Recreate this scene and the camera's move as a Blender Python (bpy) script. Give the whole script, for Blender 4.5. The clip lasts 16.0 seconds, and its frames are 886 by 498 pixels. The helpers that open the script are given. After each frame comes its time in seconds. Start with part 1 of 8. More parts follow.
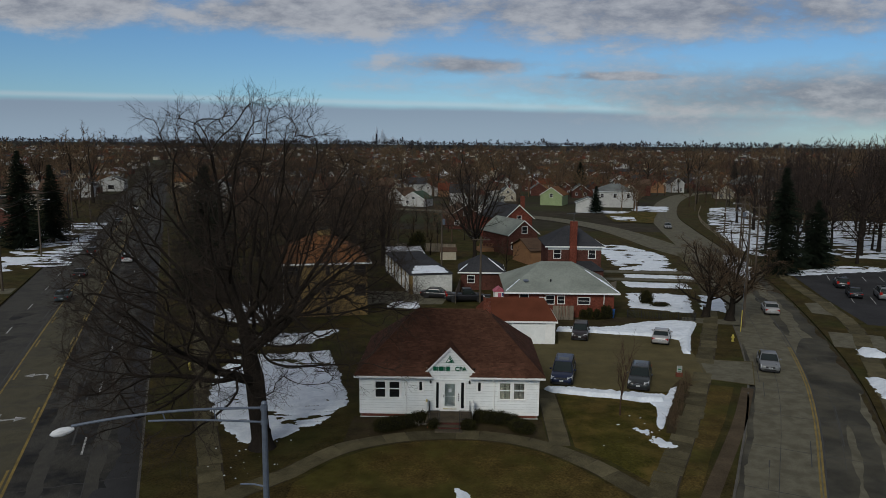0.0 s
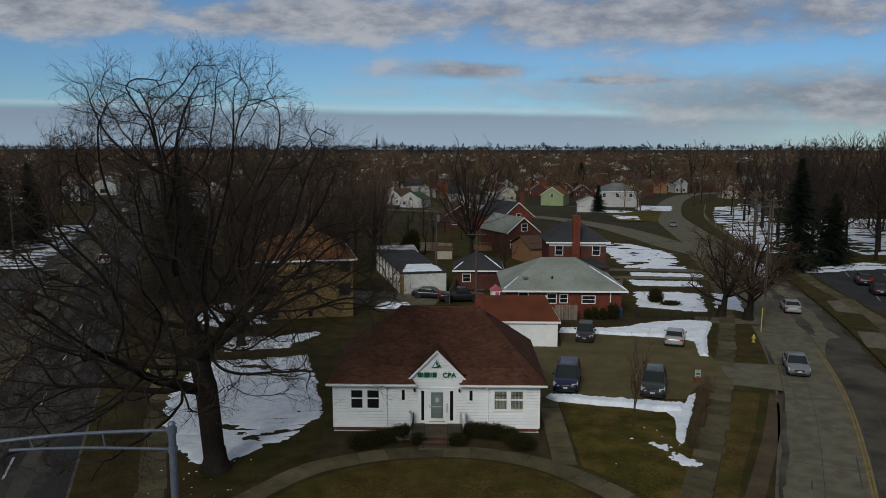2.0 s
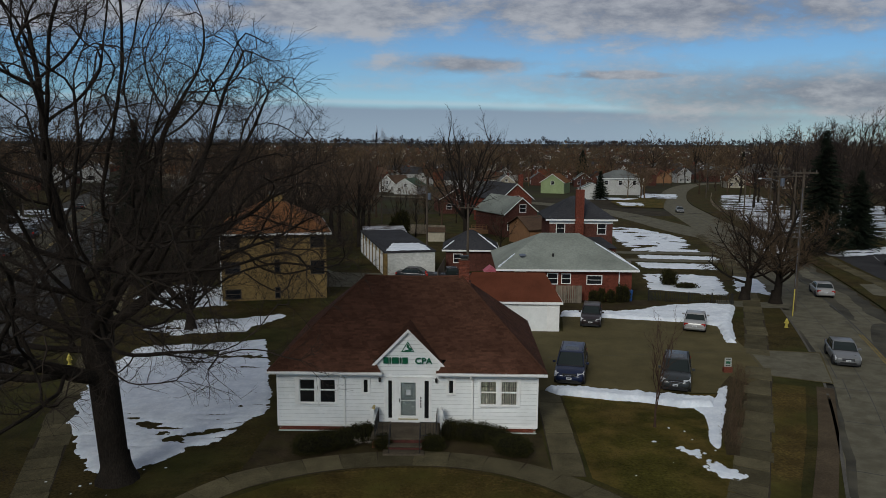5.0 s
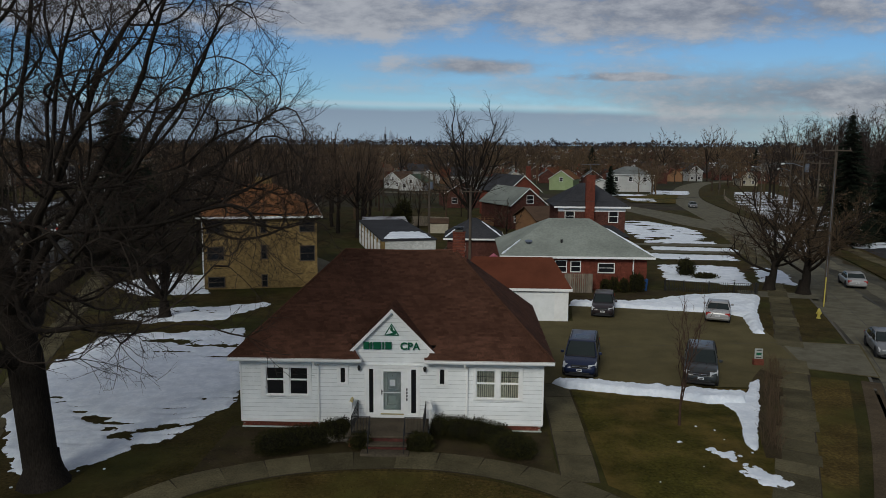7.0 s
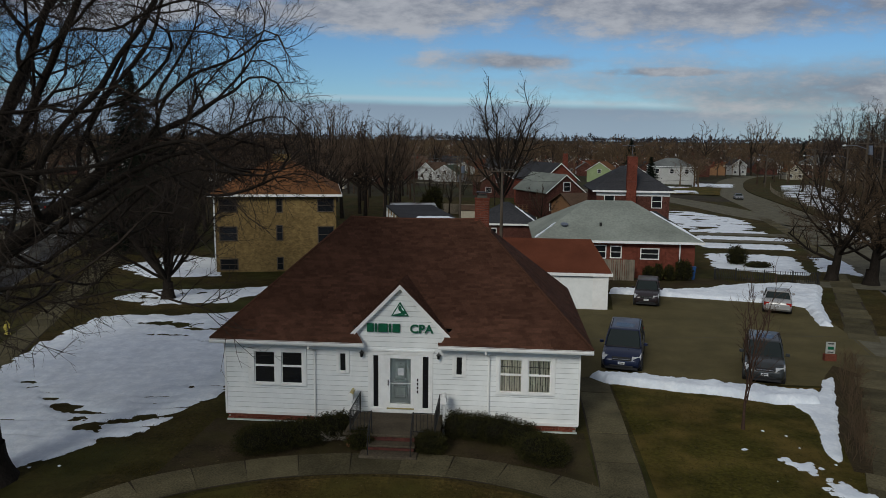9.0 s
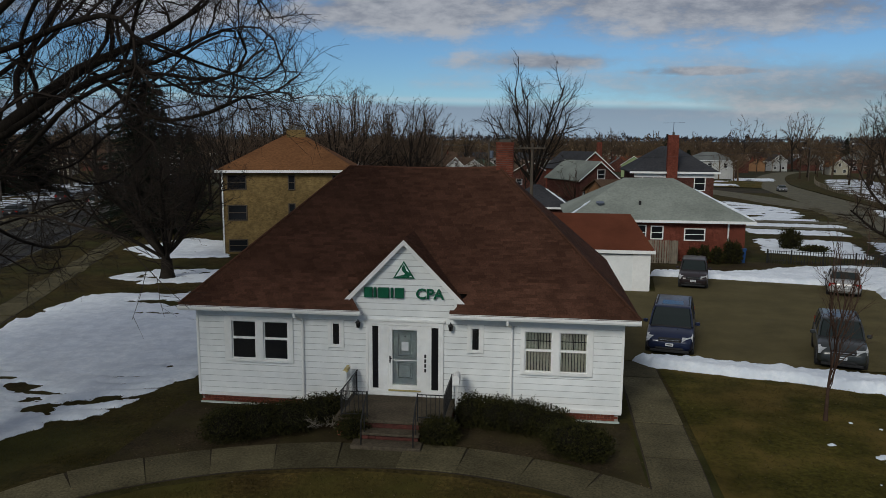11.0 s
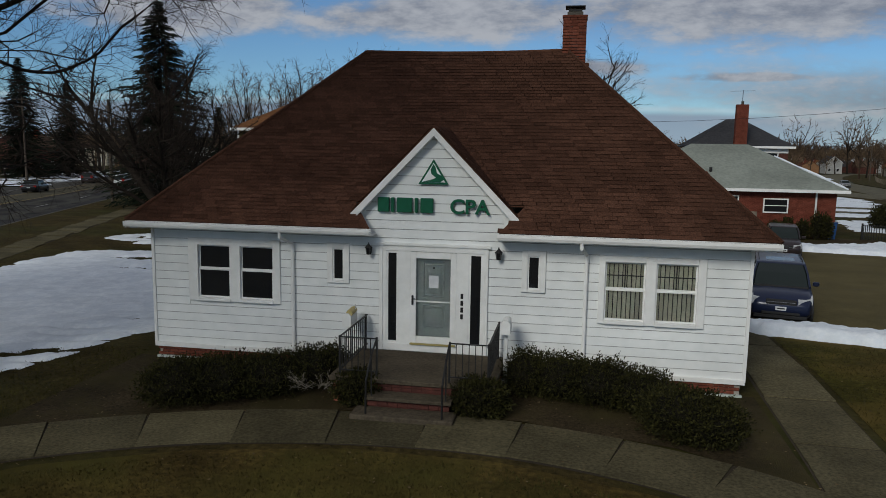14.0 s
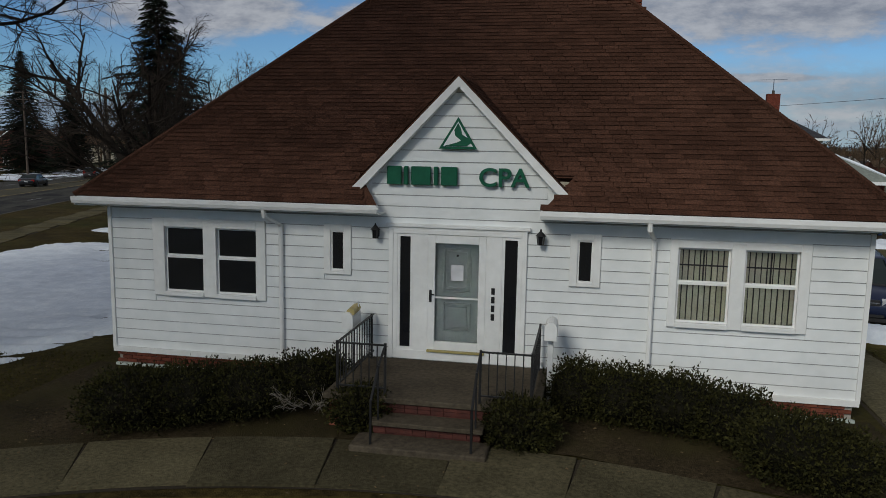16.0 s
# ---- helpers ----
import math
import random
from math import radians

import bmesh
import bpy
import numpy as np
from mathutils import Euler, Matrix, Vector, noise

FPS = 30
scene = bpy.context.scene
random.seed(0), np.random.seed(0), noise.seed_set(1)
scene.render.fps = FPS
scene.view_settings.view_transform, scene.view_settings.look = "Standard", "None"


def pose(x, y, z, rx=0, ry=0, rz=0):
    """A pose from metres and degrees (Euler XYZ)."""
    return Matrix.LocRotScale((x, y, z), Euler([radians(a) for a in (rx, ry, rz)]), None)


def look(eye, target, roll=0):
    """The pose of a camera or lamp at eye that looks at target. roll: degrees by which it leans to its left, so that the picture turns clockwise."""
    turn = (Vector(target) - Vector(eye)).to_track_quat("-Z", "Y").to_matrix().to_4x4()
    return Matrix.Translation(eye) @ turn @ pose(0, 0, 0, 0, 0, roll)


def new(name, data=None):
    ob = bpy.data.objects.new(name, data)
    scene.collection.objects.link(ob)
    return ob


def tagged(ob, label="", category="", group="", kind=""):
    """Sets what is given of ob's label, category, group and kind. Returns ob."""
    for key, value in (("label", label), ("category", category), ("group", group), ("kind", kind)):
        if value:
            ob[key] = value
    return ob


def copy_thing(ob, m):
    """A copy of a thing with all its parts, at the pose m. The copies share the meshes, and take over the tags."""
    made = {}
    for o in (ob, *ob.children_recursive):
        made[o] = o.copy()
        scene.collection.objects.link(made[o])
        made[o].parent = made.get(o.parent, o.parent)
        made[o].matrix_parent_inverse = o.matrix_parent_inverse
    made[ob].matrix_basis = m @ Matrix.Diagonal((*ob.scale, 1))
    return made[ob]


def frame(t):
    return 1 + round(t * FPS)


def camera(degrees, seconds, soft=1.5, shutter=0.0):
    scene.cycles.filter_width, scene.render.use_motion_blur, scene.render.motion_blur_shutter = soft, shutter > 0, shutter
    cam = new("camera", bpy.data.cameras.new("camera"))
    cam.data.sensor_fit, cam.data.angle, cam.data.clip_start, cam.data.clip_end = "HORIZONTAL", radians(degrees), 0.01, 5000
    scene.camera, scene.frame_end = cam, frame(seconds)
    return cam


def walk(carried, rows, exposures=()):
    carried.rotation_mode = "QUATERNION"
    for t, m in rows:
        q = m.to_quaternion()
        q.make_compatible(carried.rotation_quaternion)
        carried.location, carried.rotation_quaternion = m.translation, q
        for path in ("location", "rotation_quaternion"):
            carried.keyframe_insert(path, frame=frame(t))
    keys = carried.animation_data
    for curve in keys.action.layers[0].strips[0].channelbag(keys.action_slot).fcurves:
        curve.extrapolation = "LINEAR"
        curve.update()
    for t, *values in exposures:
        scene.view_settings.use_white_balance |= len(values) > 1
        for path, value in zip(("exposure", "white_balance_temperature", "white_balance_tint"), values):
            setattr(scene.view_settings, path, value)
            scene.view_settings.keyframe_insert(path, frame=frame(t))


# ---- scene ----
cam = camera(62.0, 16.0, soft=0.8)
PATH = [
    (0, (0.554, 0.702, 20.882), (0.513, 2.681, 20.6), 0.5),
    (0.5, (0.876, 2.26, 20.437), (0.829, 4.24, 20.16), 0.4),
    (1, (1.108, 4.093, 19.913), (1.06, 6.073, 19.641), 0.2),
    (1.5, (1.346, 5.987, 19.331), (1.297, 7.968, 19.061), 0.1),
    (2, (1.463, 7.854, 18.747), (1.419, 9.835, 18.478), 0.1),
    (2.5, (1.648, 9.679, 18.137), (1.604, 11.66, 17.865), 0.2),
    (3, (1.864, 11.362, 17.626), (1.821, 13.343, 17.349), 0.2),
    (3.5, (2.066, 12.941, 17.1), (2.022, 14.921, 16.824), 0.2),
    (4, (2.263, 14.533, 16.535), (2.22, 16.513, 16.257), 0.2),
    (4.5, (2.438, 16.106, 15.898), (2.396, 18.085, 15.614), 0.3),
    (7, (3.333, 22.688, 12.972), (3.267, 24.667, 12.693), 0.4),
    (7.5, (3.461, 23.967, 12.533), (3.372, 25.945, 12.25), 0.4),
    (8, (3.606, 25.161, 12.103), (3.492, 27.138, 11.818), 0.5),
    (8.5, (3.738, 26.362, 11.647), (3.596, 28.336, 11.358), 0.6),
    (9, (3.818, 27.58, 11.164), (3.656, 29.552, 10.872), 0.6),
    (11.5, (4.045, 33.249, 8.316), (3.776, 35.209, 8.025), 0.5),
    (12, (3.97, 34.325, 7.794), (3.681, 36.282, 7.502), 0.7),
    (12.5, (3.847, 35.399, 7.18), (3.543, 37.355, 6.892), 0.7),
    (13, (3.643, 36.382, 6.624), (3.327, 38.336, 6.337), 0.8),
    (13.5, (3.399, 37.396, 6.062), (3.066, 39.348, 5.779), 0.9),
    (14, (3.107, 38.362, 5.505), (2.759, 40.312, 5.226), 0.9),
    (14.5, (2.779, 39.347, 5.014), (2.419, 41.295, 4.737), 1.1),
    (15, (2.545, 40.291, 4.702), (2.172, 42.238, 4.432), 1.1),
    (15.5, (2.362, 41.046, 4.666), (1.986, 42.991, 4.394), 1.2),
    (16, (2.23, 41.583, 4.712), (1.858, 43.528, 4.434), 1.0),
]
walk(cam, [(t, look(eye, target, roll)) for t, eye, target, roll in PATH])

# ---- world and sun ----
SUN_AZ, SUN_EL = radians(200), radians(32)
sun_way = Vector((math.sin(SUN_AZ) * math.cos(SUN_EL), math.cos(SUN_AZ) * math.cos(SUN_EL), math.sin(SUN_EL)))
sun = new("sun", bpy.data.lights.new("sun", "SUN"))
sun.data.energy, sun.data.angle, sun.data.color = 1.6, radians(18), (1.0, 0.985, 0.90)
sun.matrix_world = look(sun_way * 50, (0, 0, 0))

world = bpy.data.worlds.new("sky")
scene.world = world
world.use_nodes = True
W = world.node_tree
W.nodes.clear()


def wmath(op, a, b=None, c=None, clamp=False):
    n = W.nodes.new("ShaderNodeMath")
    n.operation, n.use_clamp = op, clamp
    for i, v in enumerate((a, b, c)):
        if v is None:
            continue
        if isinstance(v, (int, float)):
            n.inputs[i].default_value = v
        else:
            W.links.new(v, n.inputs[i])
    return n.outputs[0]


def wnoise(vector, scale, detail, rough=0.55):
    n = W.nodes.new("ShaderNodeTexNoise")
    n.inputs["Scale"].default_value, n.inputs["Detail"].default_value, n.inputs["Roughness"].default_value = scale, detail, rough
    W.links.new(vector, n.inputs["Vector"])
    return n.outputs["Fac"]


def wsmooth(v, lo, hi):
    n = W.nodes.new("ShaderNodeMapRange")
    n.interpolation_type = "SMOOTHSTEP"
    n.inputs["From Min"].default_value, n.inputs["From Max"].default_value = lo, hi
    W.links.new(v, n.inputs["Value"])
    return n.outputs["Result"]


def wmix(f, a, b):
    n = W.nodes.new("ShaderNodeMix")
    n.data_type = "RGBA"
    W.links.new(f, n.inputs[0])
    for i, v in ((6, a), (7, b)):
        if isinstance(v, tuple):
            n.inputs[i].default_value = (*v, 1)
        else:
            W.links.new(v, n.inputs[i])
    return n.outputs[2]


coords = W.nodes.new("ShaderNodeTexCoord")
split = W.nodes.new("ShaderNodeSeparateXYZ")
W.links.new(coords.outputs["Generated"], split.inputs[0])
dx, dy, dz = split.outputs
ay = wmath("MAXIMUM", wmath("ABSOLUTE", dy), 0.05)
u, v = wmath("DIVIDE", dx, ay), wmath("DIVIDE", dz, ay)
flat = W.nodes.new("ShaderNodeCombineXYZ")
W.links.new(u, flat.inputs[0])
W.links.new(wmath("MULTIPLY", v, 2.5), flat.inputs[1])
W.links.new(wmath("SIGN", dy), flat.inputs[2])
n_big = wnoise(flat.outputs[0], 4.2, 8.0, 0.58)
n_fine = wnoise(flat.outputs[0], 15.0, 8.0, 0.62)
ragged = wmath("ADD", wmath("MULTIPLY", wmath("SUBTRACT", n_big, 0.5), 2.6), wmath("MULTIPLY", wmath("SUBTRACT", n_fine, 0.5), 1.5))


def bank(u0, v0, a, b, amp):
    """A cloud bank round (u0, v0), with half sizes a and b."""
    e = wmath("ADD", wmath("POWER", wmath("DIVIDE", wmath("SUBTRACT", u, u0), a), 2.0), wmath("POWER", wmath("DIVIDE", wmath("SUBTRACT", v, v0), b), 2.0))
    return wmath("ADD", wmath("SUBTRACT", 1.16, wmath("SQRT", e)), wmath("MULTIPLY", ragged, amp))


cloud = None
for spec in ((0.30, 0.176, 0.40, 0.050, 1.15), (-0.18, 0.172, 0.22, 0.030, 1.15), (-0.58, 0.186, 0.24, 0.034, 1.1),
             (0.56, 0.070, 0.52, 0.050, 0.8), (0.01, 0.104, 0.10, 0.014, 1.2), (0.22, 0.090, 0.12, 0.008, 1.3), (-0.2, 0.33, 1.2, 0.11, 0.7)):
    one = bank(*spec)
    cloud = one if cloud is None else wmath("MAXIMUM", cloud, one)
overhead = wmath("MULTIPLY", wsmooth(wmath("ADD", v, wmath("MULTIPLY", wmath("SUBTRACT", n_big, 0.5), 0.2)), 0.20, 0.36), 0.86)
cloud = wmath("MAXIMUM", wmath("MULTIPLY", wsmooth(cloud, -0.12, 0.85), 0.92), overhead)
shade = wsmooth(wmath("ADD", n_fine, wmath("MULTIPLY", n_big, 0.6)), 0.62, 1.02)
cloud_colour = wmix(shade, (0.185, 0.200, 0.240), (0.400, 0.412, 0.440))
edge = wmath("SUBTRACT", 0.050, wmath("MULTIPLY", u, 0.018))
low = wsmooth(wmath("SUBTRACT", edge, wmath("ADD", v, wmath("MULTIPLY", wmath("SUBTRACT", n_big, 0.5), 0.014))), -0.001, 0.009)
low = wmath("MULTIPLY", low, wmath("MULTIPLY", wsmooth(wmath("SUBTRACT", 0.75, u), 0.0, 0.6), 0.88))
rim = wmath("MULTIPLY", wsmooth(wmath("ABSOLUTE", wmath("SUBTRACT", wmath("ADD", v, -0.002), edge)), 0.006, 0.0), 0.35)
nishita = W.nodes.new("ShaderNodeTexSky")
nishita.sky_type, nishita.sun_disc = "NISHITA", False
nishita.sun_elevation, nishita.sun_rotation, nishita.altitude = SUN_EL, SUN_AZ, 200
nishita.air_density, nishita.dust_density, nishita.ozone_density = 1.0, 0.2, 2.5
SKY = 0.068
scaled = W.nodes.new("ShaderNodeVectorMath")
scaled.operation = "SCALE"
scaled.inputs["Scale"].default_value = SKY
tint = W.nodes.new("ShaderNodeVectorMath")
tint.operation = "MULTIPLY"
tint.inputs[1].default_value = (0.60, 0.86, 1.12)
W.links.new(nishita.outputs[0], tint.inputs[0])
W.links.new(tint.outputs[0], scaled.inputs[0])
tone = wmix(rim, scaled.outputs[0], (0.50, 0.53, 0.57))
tone = wmix(low, tone, wmix(wsmooth(v, 0.0, 0.055), (0.255, 0.335, 0.44), (0.215, 0.270, 0.36)))
tone = wmix(cloud, tone, cloud_colour)
background = W.nodes.new("ShaderNodeBackground")
W.links.new(tone, background.inputs[0])
out = W.nodes.new("ShaderNodeOutputWorld")
W.links.new(background.outputs[0], out.inputs[0])


# ---- materials ----
def mat(name, c1, c2, scale=8.0, rough=0.85, bump=0.0, bscale=None, big=0.25, bigscale=0.35, vary=0.0, island=0.0, metal=0.0, stretch=(1, 1, 1), spec=0.3, coat=0.0, c3=None, s3=0.15, space="Position", turn=0.0):
    """A surface that goes from c1 to c2 with fine grain, with slow stains (big) and, piece by piece, other tones."""
    m = bpy.data.materials.new(name)
    m.use_nodes = True
    t = m.node_tree
    b = t.nodes["Principled BSDF"]
    spec = min(spec, 0.06) if rough >= 0.88 else spec
    b.inputs["Roughness"].default_value, b.inputs["Metallic"].default_value = rough, metal
    b.inputs["Specular IOR Level"].default_value = spec
    b.inputs["Coat Weight"].default_value = coat
    b.inputs["Coat Roughness"].default_value = 0.12
    if space == "Position":
        src = t.nodes.new("ShaderNodeNewGeometry").outputs["Position"]
    else:
        src = t.nodes.new("ShaderNodeTexCoord").outputs["Object"]
    mp = t.nodes.new("ShaderNodeMapping")
    mp.inputs["Scale"].default_value, mp.inputs["Rotation"].default_value = stretch, (0, 0, -radians(turn))
    if turn:
        mp.vector_type = "TEXTURE"
        mp.inputs["Scale"].default_value, mp.inputs["Rotation"].default_value = [1 / s for s in stretch], (0, 0, radians(turn))
    t.links.new(src, mp.inputs[0])

    def noise_tex(sc, detail, vec):
        n = t.nodes.new("ShaderNodeTexNoise")
        n.inputs["Scale"].default_value, n.inputs["Detail"].default_value, n.inputs["Roughness"].default_value = sc, detail, 0.6
        t.links.new(vec, n.inputs["Vector"])
        return n.outputs["Fac"]

    def ranged(f, lo, hi, a, z):
        n = t.nodes.new("ShaderNodeMapRange")
        n.inputs["From Min"].default_value, n.inputs["From Max"].default_value = lo, hi
        n.inputs["To Min"].default_value, n.inputs["To Max"].default_value = a, z
        t.links.new(f, n.inputs["Value"])
        return n.outputs["Result"]

    def mixed(f, a, z, kind="MIX"):
        n = t.nodes.new("ShaderNodeMix")
        n.data_type, n.blend_type = "RGBA", kind
        if isinstance(f, float):
            n.inputs[0].default_value = f
        else:
            t.links.new(f, n.inputs[0])
        for i, w in ((6, a), (7, z)):
            if isinstance(w, tuple):
                n.inputs[i].default_value = (*w, 1)
            else:
                t.links.new(w, n.inputs[i])
        return n.outputs[2]

    fine = noise_tex(scale, 5, mp.outputs[0])
    colour = mixed(ranged(fine, 0.3, 0.7, 0, 1), c1, c2)
    if c3:
        colour = mixed(ranged(noise_tex(s3, 6, src), 0.44, 0.6, 0, 1), colour, c3)
    slow = ranged(noise_tex(bigscale, 4, src), 0.3, 0.7, 1 - big, 1 + big * 0.6)
    grey = t.nodes.new("ShaderNodeCombineColor")
    for i in range(3):
        t.links.new(slow, grey.inputs[i])
    colour = mixed(1.0, colour, grey.outputs[0], "MULTIPLY")
    for amount, node, socket in ((vary, "ShaderNodeObjectInfo", "Random"), (island, "ShaderNodeNewGeometry", "Random Per Island")):
        if amount:
            g2 = t.nodes.new("ShaderNodeCombineColor")
            f = ranged(t.nodes.new(node).outputs[socket], 0, 1, 1 - amount, 1 + amount)
            for i in range(3):
                t.links.new(f, g2.inputs[i])
            colour = mixed(1.0, colour, g2.outputs[0], "MULTIPLY")
    t.links.new(colour, b.inputs["Base Color"])
    t.links.new(ranged(fine, 0, 1, max(0.02, rough - 0.08), min(1, rough + 0.08)), b.inputs["Roughness"])
    if bump:
        n = t.nodes.new("ShaderNodeBump")
        n.inputs["Strength"].default_value, n.inputs["Distance"].default_value = bump, 0.02
        t.links.new(noise_tex(bscale or scale * 3, 4, mp.outputs[0]), n.inputs["Height"])
        t.links.new(n.outputs[0], b.inputs["Normal"])
    return m


def clear_glass(name, tint, rough=0.03, spec=0.5):
    m = mat(name, tint, tint, 3, rough, big=0.1, spec=spec)
    return m


LAWN = mat("dry lawn", (0.0210, 0.0160, 0.0056), (0.080, 0.059, 0.0200), 7, 0.95, 1.0, 40, 0.45, 0.6, c3=(0.0400, 0.0390, 0.0110), s3=0.11)
SOIL = mat("winter soil", (0.0197, 0.0148, 0.0078), (0.0705, 0.0521, 0.0287), 18, 0.95, 1.0, 45, 0.35, 0.8, c3=(0.0492, 0.0402, 0.0172), s3=0.5)
FARLAND = mat("far land", (0.022, 0.018, 0.011), (0.060, 0.049, 0.033), 0.35, 0.95, 0, None, 0.35, 0.02, c3=(0.0350, 0.0364, 0.0140), s3=0.03)
ASPHALT = mat("old asphalt", (0.037, 0.0355, 0.0315), (0.074, 0.070, 0.060), 22, 0.9, 0.7, 60, 0.4, 0.3, c3=(0.0270, 0.0265, 0.0265), s3=0.4, turn=21.4, stretch=(1.6, 0.12, 1))
LOT = mat("sandy asphalt", (0.0780, 0.0640, 0.0297), (0.1280, 0.1070, 0.0513), 20, 0.9, 0.7, 70, 0.25, 0.5)
TAR = mat("tar seal", (0.034, 0.033, 0.032), (0.062, 0.060, 0.056), 12, 0.85, 0.4, 60, 0.4, 0.6)
DARKLOT = mat("fresh asphalt", (0.0300, 0.0300, 0.0315), (0.0488, 0.0480, 0.0488), 22, 0.88, 0.5, 60, 0.3, 0.2)
ROADCON = mat("road concrete", (0.112, 0.103, 0.073), (0.160, 0.148, 0.107), 18, 0.9, 0.6, 60, 0.16, 0.9, c3=(0.104, 0.095, 0.067), s3=0.8)
ROADDARK = mat("patched dark asphalt", (0.0360, 0.0345, 0.0285), (0.0700, 0.0660, 0.0534), 22, 0.9, 0.6, 60, 0.35, 0.25, c3=(0.0880, 0.0810, 0.0607), s3=0.18)
TURNLANE = mat("worn concrete lane", (0.0780, 0.0700, 0.0460), (0.1180, 0.1070, 0.0727), 18, 0.9, 0.6, 60, 0.35, 0.3, c3=(0.0580, 0.0530, 0.0386), s3=0.3, turn=21.4, stretch=(1.4, 0.15, 1))
FARLANE = mat("pale asphalt lanes", (0.060, 0.057, 0.049), (0.096, 0.091, 0.078), 20, 0.9, 0.6, 60, 0.35, 0.3, c3=(0.046, 0.044, 0.040), s3=0.3, turn=21.4, stretch=(1.6, 0.10, 1))
CONCRETE = mat("walk concrete", (0.0560, 0.0480, 0.0267), (0.1300, 0.1120, 0.0644), 16, 0.92, 0.7, 70, 0.35, 0.7, vary=0.28)
JOINT = mat("joint dirt", (0.035, 0.028, 0.02), (0.06, 0.05, 0.035), 20, 0.95)
KERB = mat("kerb stone", (0.080, 0.074, 0.064), (0.125, 0.116, 0.100), 18, 0.9, 0.4, 60, 0.3, 0.6, vary=0.12)
BRICKWALK = mat("brick strip", (0.056, 0.042, 0.026), (0.098, 0.073, 0.046), 12, 0.92, 0.5, 50, 0.3, 0.6)
SNOW = mat("old snow", (0.68, 0.735, 0.80), (0.83, 0.865, 0.90), 5, 0.75, 1.0, 9, 0.08, 0.5, c3=(0.66, 0.71, 0.77), s3=1.4)
YELLOW = mat("worn yellow paint", (0.12, 0.085, 0.025), (0.27, 0.185, 0.040), 9, 0.8, 0, None, 0.35, 0.7)
WHITELINE = mat("worn white paint", (0.16, 0.16, 0.15), (0.50, 0.50, 0.48), 6, 0.8, 0, None, 0.4, 1.5)
LAPSHADE = mat("siding lap shade", (0.30, 0.30, 0.295), (0.46, 0.46, 0.45), 6, 0.9)
SIDING = mat("white siding", (0.74, 0.76, 0.75), (0.82, 0.83, 0.82), 3, 0.5, 0.06, 40, 0.10, 0.4, vary=0.02)
TRIM = mat("white trim", (0.76, 0.76, 0.74), (0.83, 0.83, 0.81), 6, 0.5, 0.05, 40, 0.10, 0.7)
SHINGLE = mat("brown shingle", (0.0475, 0.0247, 0.0166), (0.1292, 0.0589, 0.0380), 34, 0.93, 0.9, 120, 0.26, 0.8, vary=0.22, island=0.22)
SHINGLERED = mat("rust shingle", (0.085, 0.0272, 0.0153), (0.140, 0.0467, 0.0255), 22, 0.93, 0.5, 90, 0.25, 0.4, island=0.2)
BRICK = mat("red brick", (0.112, 0.0360, 0.0240), (0.200, 0.068, 0.0440), 16, 0.9, 0.5, 60, 0.3, 0.6, vary=0.25, island=0.25)
MORTAR = mat("mortar", (0.26, 0.24, 0.21), (0.36, 0.33, 0.29), 20, 0.95)
PAINTWORN = mat("flaking foundation paint", (0.42, 0.50, 0.45), (0.62, 0.64, 0.60), 5, 0.8, 0.3, 40, 0.3, 2.0)
DARKGLASS = clear_glass("dark pane", (0.012, 0.013, 0.015))
DOORGLASS = clear_glass("storm door glass", (0.30, 0.33, 0.32), 0.08)
IRON = mat("black iron", (0.010, 0.010, 0.011), (0.022, 0.021, 0.020), 30, 0.5)
GREENSIGN = mat("green sign plastic", (0.004, 0.085, 0.042), (0.006, 0.11, 0.055), 8, 0.4, big=0.1)
BARK = mat("dark bark", (0.0130, 0.0105, 0.0084), (0.0340, 0.0275, 0.0220), 10, 0.95, 0.9, 30, 0.25, 1.0, stretch=(2.2, 2.2, 0.5))
TWIG = mat("bare twigs", (0.0255, 0.0198, 0.0158), (0.0490, 0.0378, 0.0300), 4, 0.9, 0, None, 0.15, 0.4)
REDTWIG = mat("reddish young twigs", (0.050, 0.030, 0.022), (0.085, 0.052, 0.038), 4, 0.9, 0, None, 0.15, 0.4)
# c3 paints sunlit clumps into the far twigs; NEARTWIG is a brighter, sunlit copy.
FARTWIG = mat("far bare twigs", (0.040, 0.028, 0.0205), (0.104, 0.073, 0.051), 0.6, 0.95, 0, None, 0.35, 0.03, vary=0.38, island=0.25, c3=(0.135, 0.092, 0.053), s3=0.016)
NEARTWIG = mat("brown sunlit twigs", (0.052, 0.036, 0.0265), (0.128, 0.090, 0.062), 0.6, 0.95, 0, None, 0.3, 0.03, vary=0.3, island=0.25)
PARKTWIG = mat("dark park twigs", (0.022, 0.0165, 0.0145), (0.056, 0.042, 0.035), 0.6, 0.95, 0, None, 0.3, 0.03, vary=0.3, island=0.25)
# Distance haze is mixed into this bluish twig colour.
HORIZON = mat("hazed horizon woods", (0.030, 0.030, 0.036), (0.052, 0.048, 0.052), 0.05, 0.95, 0, None, 0.35, 0.004, island=0.3)
SPRUCE = mat("spruce needles", (0.006, 0.010, 0.007), (0.020, 0.027, 0.016), 5, 0.95, 0, None, 0.25, 0.8, island=0.35, spec=0.1)
YEW = mat("yew leaves", (0.0080, 0.0088, 0.0026), (0.044, 0.0410, 0.0095), 7, 0.8, 0, None, 0.25, 1.2, island=0.5, spec=0.15)
